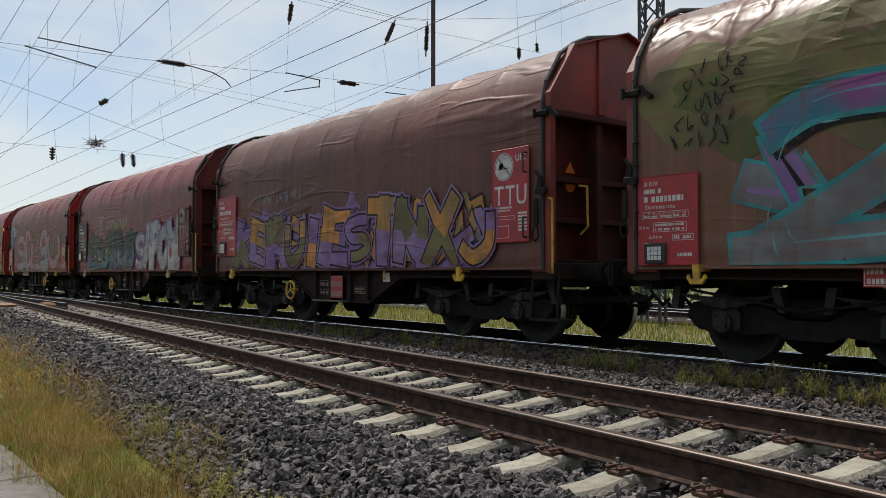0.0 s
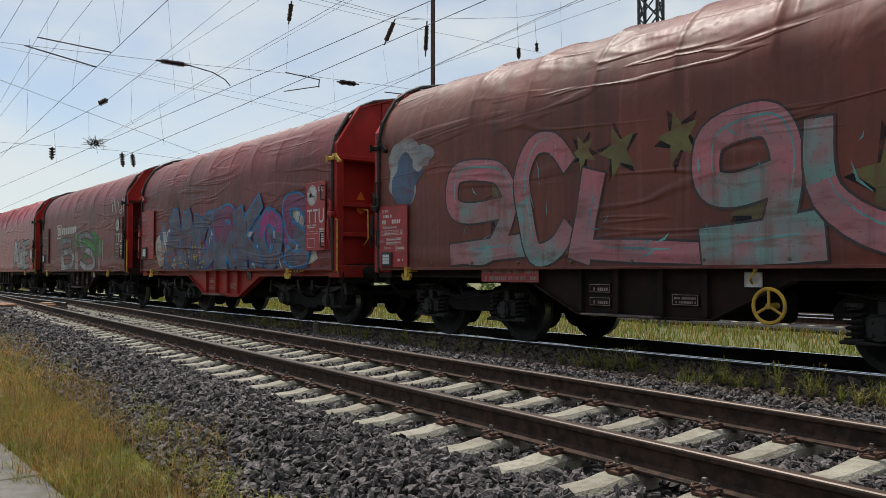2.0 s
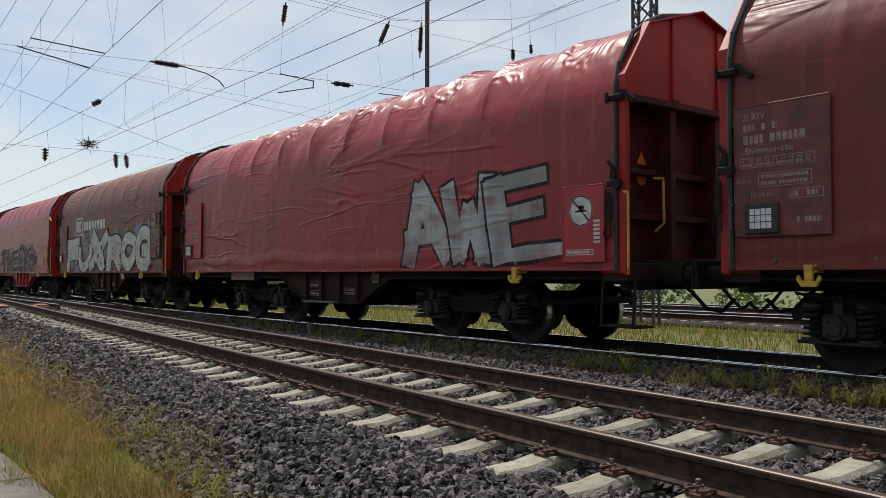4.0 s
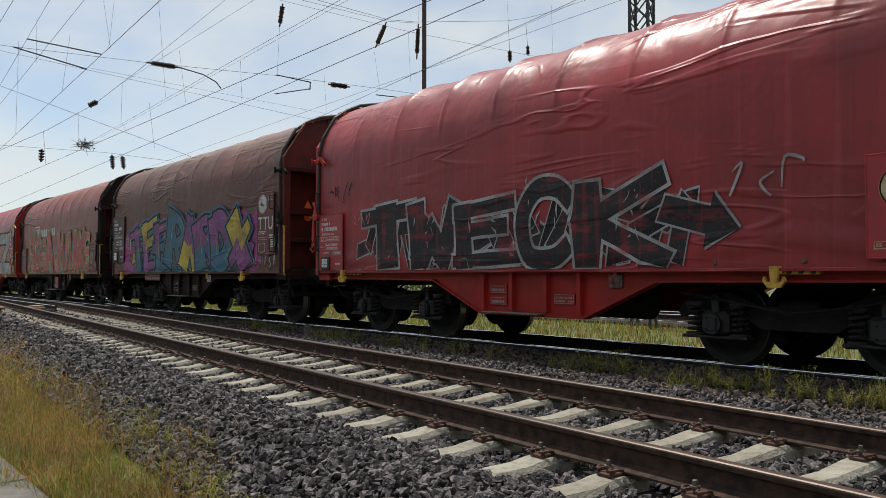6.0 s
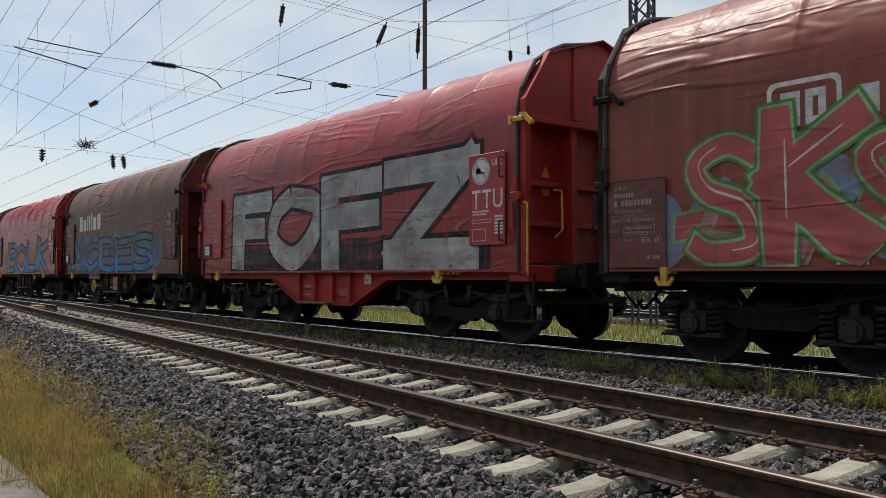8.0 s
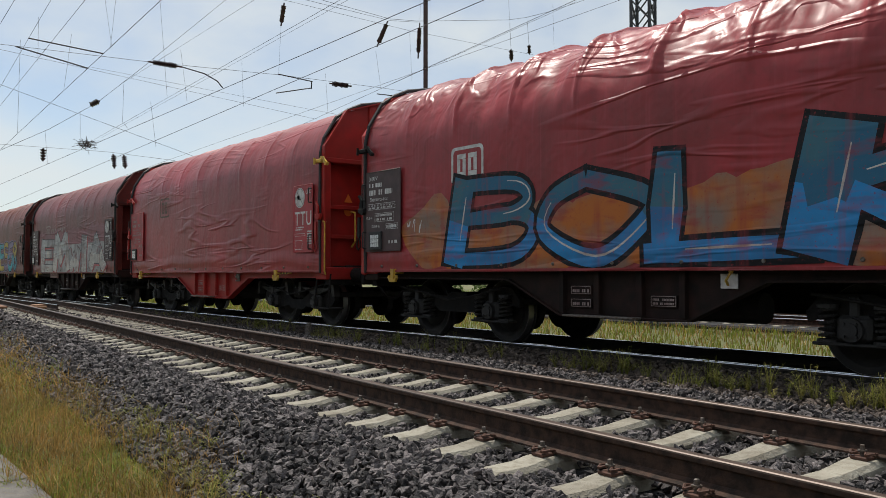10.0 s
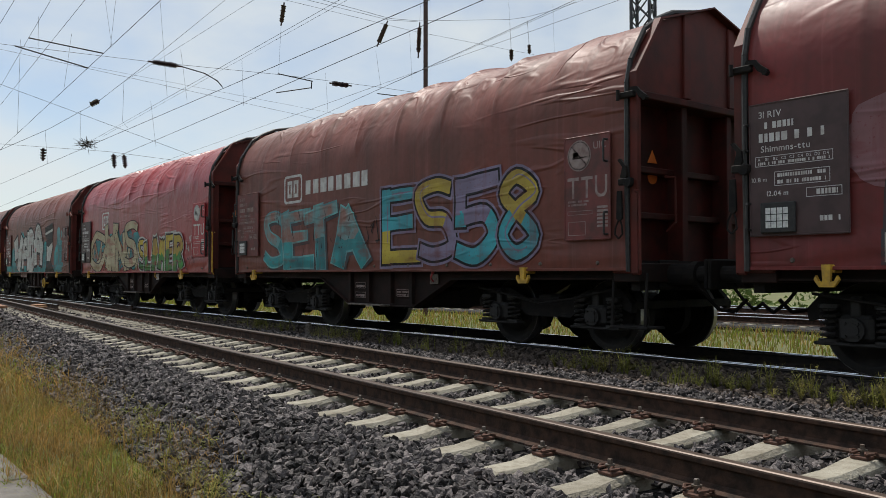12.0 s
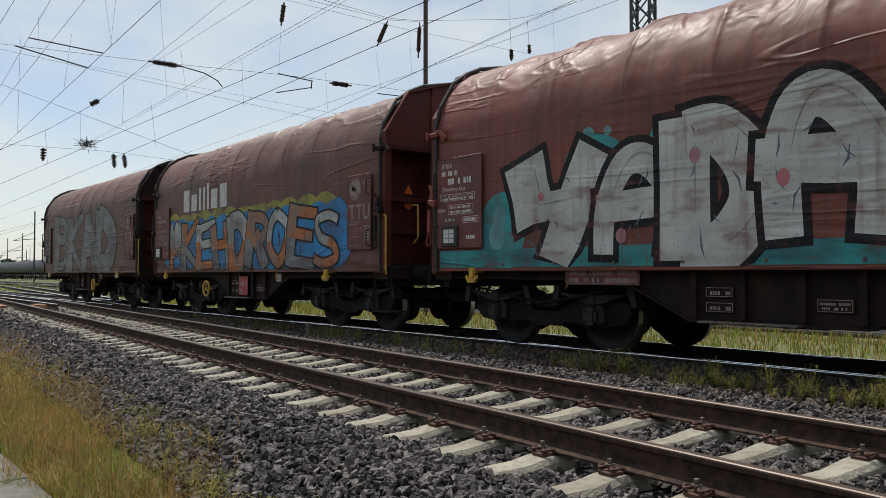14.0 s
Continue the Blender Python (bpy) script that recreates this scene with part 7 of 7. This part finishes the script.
x = np.random.uniform(-24, 1.5, 5200)
y = 7.40 + 0.045 * np.maximum(0, -x - 4.5) + np.random.normal(0, 0.14, 5200)
dense = np.array([noise.noise((a * 0.9, 1.7, 0)) + 0.5 * noise.noise((a * 3, 5.0, 0)) for a in x])
x, y = x[dense > 0.34], y[dense > 0.34]
blades("track_grass", np.stack([x, y, np.full(len(x), -0.29)], axis=1), np.random.uniform(0.06, 0.36, len(x)), np.full(len(x), 0.004), WEED, 0.5, "tufts of fresh grass in the ballast by the train", 0.5)

# meadow behind the train
for n, x0, x1, y0, y1, h, w, mat, label in ((16000, -45, 6, 11.3, 18.6, 0.22, 0.010, GRASS_GREEN, "green meadow grass behind the train"),
                                            (9000, -45, 6, 11.3, 18.6, 0.27, 0.008, GRASS_DRY, "pale dry meadow grass behind the train"),
                                            (9000, -120, -30, 11, 40, 0.4, 0.03, GRASS_GREEN, "far green meadow grass")):
    x, y = np.random.uniform(x0, x1, n), np.random.uniform(y0, y1, n)
    s = np.stack([x, y, np.full(n, -0.5)], axis=1)
    blades("meadow_grass", s, h * np.random.uniform(0.4, 1.1, n), np.full(n, w), mat, 0.5, label, 0.5)

# low shrubs beyond the far tracks
rnd = random.Random(33)
for i in range(46):
    x, y, r, h = -70 + i * 1.7 + rnd.uniform(-0.7, 0.7), rnd.uniform(29.5, 33.0), rnd.uniform(0.7, 1.5), rnd.uniform(0.7, 2.0)
    v, f = [], []
    for _ in range(260):
        a, q, z = rnd.uniform(0, 6.28), math.sqrt(rnd.random()), rnd.random()
        c = Vector((r * q * math.cos(a) * (1 - 0.5 * z), r * q * math.sin(a) * (1 - 0.5 * z), h * z))
        k = len(v)
        v += [c + Vector((rnd.gauss(0, 0.09), rnd.gauss(0, 0.09), rnd.gauss(0, 0.09))) for _ in range(3)]
        f.append((k, k + 1, k + 2))
    tagged(part("shrub", raw_mesh("shrub", v, f), SHRUB, at=pose(x, y, -0.52)), "low green shrub beyond the far tracks", "shrub", group="shrubs beyond the tracks")

# ---- beside the tracks ----
def stub_post(x, y, z):
    bm = bmesh.new()
    rod(bm, (0, 0, -0.1), (0, 0, 0.22), 0.06, 12)
    rod(bm, (0, 0, 0.22), (0, 0, 0.25), 0.045, 12)
    tagged(part("marker_post", bm, BOLT, at=pose(x, y, z)), "short grey marker post in the ballast between the tracks", "post")


stub_post(-13.9, 8.1 - 0.35, -0.25)

bm = bmesh.new()
box(bm, -0.55, 0.55, -0.35, 0.35, 0, 0.10, 0.02)
box(bm, -0.45, 0.45, -0.28, 0.28, 0.10, 0.14, 0.015)
machine = tagged(part("point_machine_cover", bm, RUST_PLATE, at=pose(-29.5, 6.55, -0.2, 0, 0, -4)), "rusty steel cover plate over the point rods", "cover plate")
bm = bmesh.new()
for k in range(3):
    box(bm, -1.0, 1.0, -0.36 + k * 0.25, -0.13 + k * 0.25, 0, 0.07, 0.01)
tagged(part("crossing_board", bm, RUST_PLATE, at=pose(-31.5, 5.4, -0.2, 0, 0, -4)), "rust-brown board beside the points", "board")
# the rails of the points that lead off at the far end
blade_track = tagged(new("railway_track_5"), "rusty rails of the points beyond the empty track", "railway track", kind="structure")
for a_, b_ in (((-27.5, 6.55), (-60, 7.3)), ((-27.5, 7.4), (-60, 8.36 - 0.2)), ((-25, 8.0), (-75, 13.5)), ((-30, 9.6), (-75, 15.0))):
    dx, dy = b_[0] - a_[0], b_[1] - a_[1]
    rail = part("rail", rail_mesh("rail", 0, math.hypot(dx, dy)), RAIL_SIDE, blade_track, at=pose(a_[0], a_[1], -0.004, 0, 0, math.degrees(math.atan2(dy, dx))))
    part("rail_head", head_mesh("rail_head", 0, math.hypot(dx, dy)), RAIL_BRIGHT, rail)


# ---- overhead line ----
def wire(name, a, b, r, sag=0.0, label="", category="overhead wire", mat=WIRE):
    """A hanging wire between two points."""
    bm = bmesh.new()
    a, b = Vector(a), Vector(b)
    pts = [a + (b - a) * q / 8 - Vector((0, 0, sag * 4 * (q / 8) * (1 - q / 8))) for q in range(9)] if sag else [a, b]
    bent_rod(bm, pts, r * 0.72, 5)
    return tagged(part(name, bm, mat), label or "thin dark overhead wire above the tracks", category, group="overhead line")


def overhead_wire(a, b, r):
    return wire("overhead_wire", a, b, r)


def insulator(a, b, r):
    """Ribbed insulator: a core with a row of sheds and metal caps."""
    bm = bmesh.new()
    a, b = Vector(a), Vector(b)
    d = (b - a).normalized()
    rod(bm, a, b, r * 0.45, 8)
    n = max(4, int((b - a).length / 0.06))
    for k in range(n):
        m = a + (b - a) * (0.18 + 0.64 * k / max(1, n - 1))
        rod(bm, m - d * 0.018, m + d * 0.018, r * random.uniform(1.2, 1.6), 10, r * 0.8)
    return tagged(part("insulator", bm, INSULATOR), "dark ribbed insulator hung in the overhead line", "insulator", group="insulators")


overhead_wire((-12.02, 4.68, 5.50), (-46.35, 6.74, 5.50), 0.008)
overhead_wire((-14.93, 3.77, 6.40), (-34.59, 5.36, 6.40), 0.006)
overhead_wire((-13.87, 4.20, 6.20), (-39.30, 5.69, 6.20), 0.006)
overhead_wire((-13.64, 2.84, 5.60), (-20.48, 3.15, 5.60), 0.006)
overhead_wire((-14.62, 7.78, 6.90), (-26.41, 8.05, 6.90), 0.005)
overhead_wire((-13.93, 9.07, 6.80), (-40.51, 10.46, 6.80), 0.007)
overhead_wire((-13.36, 8.89, 6.60), (-35.48, 10.04, 6.60), 0.005)
overhead_wire((-9.75, 8.29, 5.50), (-57.14, 8.32, 5.50), 0.01)
overhead_wire((-9.23, 8.95, 5.50), (-69.16, 10.10, 4.80), 0.01)
overhead_wire((-9.93, 13.32, 6.60), (-69.19, 10.12, 4.06), 0.006)
overhead_wire((-9.28, 10.95, 5.90), (-26.26, 13.56, 5.90), 0.007)
overhead_wire((-11.22, 12.29, 6.40), (-21.46, 13.77, 6.40), 0.005)
overhead_wire((-20.00, 9.00, 8.31), (-20.00, 6.55, 5.88), 0.007)
overhead_wire((-20.00, 6.55, 5.88), (-20.00, 5.54, 4.92), 0.007)
overhead_wire((-20.00, 5.54, 4.92), (-20.00, 4.53, 4.20), 0.007)
overhead_wire((-20.00, 4.53, 4.20), (-20.00, 3.11, 3.37), 0.007)
overhead_wire((-20.00, 2.86, 5.92), (-20.00, 6.84, 6.08), 0.007)
overhead_wire((-20.00, 6.84, 6.08), (-20.00, 10.15, 6.28), 0.007)
overhead_wire((-20.00, 10.15, 6.28), (-20.00, 13.52, 6.40), 0.007)
overhead_wire((-20.00, 13.52, 6.40), (-20.00, 15.29, 6.43), 0.007)
overhead_wire((-20.00, 2.86, 5.88), (-20.00, 11.37, 5.22), 0.005)
overhead_wire((-20.00, 5.36, 5.74), (-20.00, 11.37, 5.46), 0.004)
overhead_wire((-20.00, 11.37, 5.46), (-20.00, 14.03, 5.35), 0.004)
overhead_wire((-20.00, 2.87, 5.24), (-20.00, 7.84, 3.89), 0.006)
overhead_wire((-20.00, 3.11, 3.75), (-20.00, 5.79, 3.80), 0.005)
overhead_wire((-20.00, 5.79, 3.80), (-20.00, 7.41, 3.73), 0.005)
overhead_wire((-20.00, 9.96, 8.64), (-20.00, 13.82, 8.50), 0.008)
overhead_wire((-20.00, 13.82, 8.50), (-20.00, 14.85, 8.63), 0.008)
overhead_wire((-20.00, 14.85, 8.63), (-20.00, 18.60, 9.39), 0.008)
overhead_wire((-20.00, 18.60, 9.39), (-20.00, 19.38, 9.62), 0.008)
overhead_wire((-20.00, 19.38, 9.62), (-20.00, 20.61, 10.08), 0.008)
overhead_wire((-20.00, 20.61, 10.08), (-20.00, 22.51, 10.91), 0.008)
overhead_wire((-20.00, 9.55, 8.50), (-20.00, 13.82, 8.45), 0.007)
overhead_wire((-20.00, 13.82, 8.45), (-20.00, 14.85, 8.60), 0.007)
overhead_wire((-20.00, 9.80, 8.35), (-20.00, 14.58, 8.28), 0.006)
overhead_wire((-20.00, 14.58, 8.28), (-20.00, 19.78, 8.41), 0.006)
wire("registration_arm", (-20.0, 4.07, 6.18), (-20.0, 5.66, 6.1), 0.022, 0, "dark steel arm that steadies the contact wire", "steady arm")
wire("registration_arm", (-20.0, 3.81, 5.95), (-20.0, 5.34, 5.7), 0.022, 0, "dark steel arm that steadies the contact wire", "steady arm")
wire("registration_arm", (-20.0, 10.18, 6.3), (-20.0, 11.23, 6.25), 0.022, 0, "dark steel arm that steadies the contact wire", "steady arm")
wire("registration_arm", (-20.0, 10.13, 5.78), (-20.0, 11.21, 6.07), 0.022, 0, "dark steel arm that steadies the contact wire", "steady arm")
wire("registration_arm", (-20.0, 11.21, 6.26), (-20.0, 11.19, 6.04), 0.022, 0, "dark steel arm that steadies the contact wire", "steady arm")
wire("registration_arm", (-20.0, 13.38, 6.2), (-20.0, 14.13, 6.23), 0.022, 0, "dark steel arm that steadies the contact wire", "steady arm")
wire("registration_arm", (-20.0, 7.55, 6.08), (-20.0, 8.14, 6.0), 0.02, 0, "dark steel arm that steadies the contact wire", "steady arm")
wire("registration_arm", (-20.0, 8.14, 6.0), (-20.0, 8.48, 5.86), 0.02, 0, "dark steel arm that steadies the contact wire", "steady arm")
wire("registration_arm", (-20.0, 8.48, 5.86), (-20.0, 8.62, 5.71), 0.02, 0, "dark steel arm that steadies the contact wire", "steady arm")
insulator((-20.0, 6.72, 6.08), (-20.0, 7.55, 6.08), 0.05)
insulator((-20.0, 11.77, 6.28), (-20.0, 12.49, 6.3), 0.05)
insulator((-20.0, 10.35, 8.26), (-20.0, 10.26, 7.62), 0.05)
insulator((-20.0, 13.74, 8.41), (-20.0, 13.36, 7.59), 0.05)
insulator((-20.0, 14.92, 8.59), (-20.0, 14.86, 7.49), 0.05)
wire("dropper_wire", (-20.0, 18.66, 9.3), (-20.0, 18.72, 8.4), 0.008, 0, "thin vertical dropper between overhead wires")
insulator((-20.0, 18.72, 8.42), (-20.0, 18.73, 8.02), 0.06)
wire("dropper_wire", (-20.0, 19.47, 9.53), (-20.0, 19.55, 8.7), 0.008, 0, "thin vertical dropper between overhead wires")
insulator((-20.0, 19.55, 8.72), (-20.0, 19.57, 8.39), 0.05)
insulator((-20.0, 5.4, 4.85), (-20.0, 5.6, 4.98), 0.05)
insulator((-20.0, 4.41, 3.75), (-20.0, 4.4, 3.46), 0.05)
insulator((-20.0, 5.93, 3.76), (-20.0, 5.96, 3.42), 0.05)
insulator((-20.0, 6.17, 3.76), (-20.0, 6.21, 3.44), 0.05)
wire("dropper_wire", (-20.0, 10.26, 7.62), (-20.0, 10.2, 6.3), 0.004, 0, "thin vertical dropper between overhead wires")
wire("dropper_wire", (-20.0, 14.92, 8.64), (-20.0, 14.95, 9.15), 0.004, 0, "thin vertical dropper between overhead wires")
wire("dropper_wire", (-20.0, 18.66, 9.34), (-20.0, 18.61, 10.05), 0.004, 0, "thin vertical dropper between overhead wires")
wire("dropper_wire", (-20.0, 5.18, 4.68), (-20.0, 5.19, 3.92), 0.004, 0, "thin vertical dropper between overhead wires")
wire("dropper_wire", (-20.0, 6.15, 5.46), (-20.0, 6.13, 4.55), 0.004, 0, "thin vertical dropper between overhead wires")
wire("dropper_wire", (-20.0, 6.13, 4.55), (-20.0, 6.25, 4.41), 0.004, 0, "thin vertical dropper between overhead wires")
wire("dropper_wire", (-20.0, 6.99, 7.64), (-20.0, 7.19, 5.3), 0.004, 0, "thin vertical dropper between overhead wires")
wire("dropper_wire", (-20.0, 4.97, 6.43), (-20.0, 4.82, 5.11), 0.004, 0, "thin vertical dropper between overhead wires")
wire("dropper_wire", (-20.0, 6.79, 5.11), (-20.0, 6.93, 4.02), 0.004, 0, "thin vertical dropper between overhead wires")
wire("dropper_wire", (-20.0, 9.14, 6.52), (-20.0, 9.2, 5.3), 0.004, 0, "thin vertical dropper between overhead wires")
wire("dropper_wire", (-20.0, 14.54, 8.26), (-20.0, 14.63, 6.78), 0.004, 0, "thin vertical dropper between overhead wires")
wire("dropper_wire", (-20.0, 13.32, 7.45), (-20.0, 13.5, 6.4), 0.004, 0, "thin vertical dropper between overhead wires")
wire("dropper_wire", (-20.0, 11.64, 6.53), (-20.0, 11.72, 5.46), 0.004, 0, "thin vertical dropper between overhead wires")
wire("dropper_wire", (-20.0, 20.71, 10.35), (-20.0, 20.77, 8.67), 0.004, 0, "thin vertical dropper between overhead wires")
wire("dropper_wire", (-20.0, 5.7, 7.37), (-20.0, 5.87, 6.26), 0.004, 0, "thin vertical dropper between overhead wires")
wire("dropper_wire", (-20.0, 5.96, 7.64), (-20.0, 5.83, 6.25), 0.004, 0, "thin vertical dropper between overhead wires")
wire("dropper_wire", (-20.0, 4.27, 6.69), (-20.0, 4.27, 5.67), 0.004, 0, "thin vertical dropper between overhead wires")
wire("dropper_wire", (-20.0, 4.44, 4.16), (-20.0, 4.5, 3.4), 0.004, 0, "thin vertical dropper between overhead wires")
wire("dropper_wire", (-20.0, 3.91, 6.11), (-20.0, 3.88, 4.04), 0.004, 0, "thin vertical dropper between overhead wires")
wire("dropper_wire", (-20.0, 7.52, 6.5), (-20.0, 7.69, 5.25), 0.004, 0, "thin vertical dropper between overhead wires")
# masts
bm = bmesh.new()
box(bm, -0.06, 0.06, -0.07, -0.058, -0.5, 13.5)
box(bm, -0.06, 0.06, 0.058, 0.07, -0.5, 13.5)
box(bm, -0.006, 0.006, -0.058, 0.058, -0.5, 13.5)
tagged(part("overhead_mast", bm, MAST, at=pose(-22, 16.66, 0, 0, 0, 40)), "slim brown steel mast behind the train", "mast")
bm = bmesh.new()
for x in (-0.25, 0.25):
    for y in (-0.25, 0.25):
        box(bm, x - 0.035, x + 0.035, y - 0.035, y + 0.035, -0.5, 14)
for k in range(24):
    z = 0.2 + k * 0.58
    for s_ in (-1, 1):
        rod(bm, (-0.25, 0.25 * s_, z), (0.25, 0.25 * s_, z + 0.58), 0.022, 5)
        rod(bm, (0.25, 0.25 * s_, z), (-0.25, 0.25 * s_, z + 0.58), 0.022, 5)
        rod(bm, (0.25 * s_, -0.25, z), (0.25 * s_, 0.25, z + 0.58), 0.022, 5)
        rod(bm, (0.25 * s_, 0.25, z), (0.25 * s_, -0.25, z + 0.58), 0.022, 5)
tagged(part("lattice_mast", bm, MAST_GREY, at=pose(-14, 17.98, 0, 0, 0, 20)), "dark steel lattice mast behind the train", "mast")

# bird's nest on the wire
rnd = random.Random(9)
bm = bmesh.new()
for k in range(60):
    a, r = rnd.uniform(0, 6.28), rnd.uniform(0.02, 0.19)
    p0 = Vector((rnd.gauss(0, 0.03), r * math.cos(a), rnd.uniform(-0.06, 0.08)))
    d = Vector((rnd.gauss(0, 0.05), rnd.gauss(0, 0.08), rnd.gauss(0, 0.06)))
    rod(bm, p0 - d, p0 + d, 0.005, 3)
tagged(part("bird_nest", bm, TIMBER, at=pose(-20, 5.33, 3.93)), "twiggy nest caught on the overhead wires", "nest")

# ---- distance ----
def tank_wagon(x, y):
    t_ = tagged(new("tank_wagon"), "dark tank wagon standing on a far siding", "tank wagon", group="far tank wagons")
    t_.matrix_world = pose(x, y, -0.3)
    bm = bmesh.new()
    rod(bm, (-6.2, 0, 2.6), (6.2, 0, 2.6), 1.45, 20)
    for s_ in (-1, 1):
        rod(bm, (6.2 * s_, 0, 2.6), (6.6 * s_, 0, 2.6), 1.45, 20, 0.9)
    part("tank", bm, TANK, t_)
    bm = bmesh.new()
    box(bm, -6.8, 6.8, -1.2, 1.2, 0.95, 1.2)
    part("frame", bm, IRON, t_)
    for bx0 in (-4.6, 4.6):
        bm = bmesh.new()
        for dx in (-0.9, 0.9):
            for s_ in (-0.75, 0.75):
                rod(bm, (bx0 + dx, s_ - 0.06, 0.46), (bx0 + dx, s_ + 0.06, 0.46), 0.46, 14)
        box(bm, bx0 - 1.4, bx0 + 1.4, -1.05, 1.05, 0.4, 0.75, 0.05)
        part("bogie", bm, IRON, t_)
    for k in range(5):
        bm = bmesh.new()
        rod(bm, (-5 + 2.5 * k - 0.04, 0, 2.6), (-5 + 2.5 * k + 0.04, 0, 2.6), 1.49, 20)
        part("band", bm, TANK, t_)


for i in range(9):
    tank_wagon(-168 - i * 14.5, 39.5 + i * 0.4)

rnd = random.Random(21)
for i in range(9):
    x, y = -150 - i * 32 - rnd.uniform(0, 14), 26 + i * 8 + rnd.uniform(-6, 12)
    m_ = tagged(new("far_mast"), "distant overhead line mast with cross-arm", "mast", group="far masts")
    m_.matrix_world = pose(x, y, -0.5)
    bm = bmesh.new()
    rod(bm, (0, 0, 0), (0, 0, 9.5 + rnd.uniform(0, 4)), 0.16, 8, 0.10)
    part("pole", bm, MAST_GREY, m_)
    bm = bmesh.new()
    rod(bm, (0, -3.2, 7.0), (0, 0.2, 7.4), 0.06, 6)
    rod(bm, (0, -3.2, 7.0), (0, 0.2, 8.6), 0.04, 6)
    part("cross_arm", bm, MAST_GREY, m_)
for i in range(7):
    wire("overhead_wire", (-90, 19 + i * 4.0, 6.0 + (i % 2) * 1.2), (-420, 24 + i * 13.0, 6.0 + (i % 2) * 1.4), 0.02, 0.6, "distant overhead wire of the yard")

# far wood along the horizon
v, f = [], []
for i in range(5200):
    a = rnd.uniform(0.0, 1.0)
    x = -620 + rnd.uniform(-25, 25) + 500 * a * 0.4
    y = -60 + 1000 * a
    h = (9 + 5 * noise.noise((a * 22, 0, 0)) + 3 * noise.noise((a * 90, 4, 0)))
    z = rnd.uniform(0, max(3.0, h))
    s_ = rnd.uniform(1.0, 2.6)
    k = len(v)
    for _ in range(4):
        v.append((x + rnd.gauss(0, s_), y + rnd.gauss(0, s_), z + rnd.gauss(0, s_ * 0.7)))
    f += [(k, k + 1, k + 2), (k, k + 2, k + 3), (k, k + 1, k + 3), (k + 1, k + 2, k + 3)]
tagged(part("far_wood", raw_mesh("far_wood", v, f), FAR_LEAF), "hazy dark green wood along the horizon", "trees", kind="stuff")
# an unseen wood, added behind the camera to cut the sky's fill light
v, f = [], []
for i in range(5200):
    x = rnd.uniform(-75, 60)
    z = rnd.uniform(0, 6.5 + 2 * noise.noise((x * 0.15, 2, 0)))
    s_ = rnd.uniform(0.7, 1.6)
    k = len(v)
    for _ in range(4):
        v.append((x + rnd.gauss(0, s_), -21 + rnd.gauss(0, 1.6), z - 0.6 + rnd.gauss(0, s_ * 0.7)))
    f += [(k, k + 1, k + 2), (k, k + 2, k + 3), (k, k + 1, k + 3), (k + 1, k + 2, k + 3)]
tagged(part("wood_behind", raw_mesh("wood_behind", v, f), FAR_LEAF), "unseen dark green wood, added to dim the sky's fill light", "trees", kind="stuff")


def motions():
    """All that moves: the wagons along the track, and their wheels."""
    for wagon, start in TRAIN:
        walk(wagon, [(t, pose(start + train_shift(t), TRAIN_Y, TRAIN_Z)) for t in TIMES])
    for wheelset, start in WHEELSETS:
        walk(wheelset, [(i / 30, pose(*wheelset.location, 0, math.degrees(train_shift(i / 30) / 0.46) % 360)) for i in range(421)])


motions()
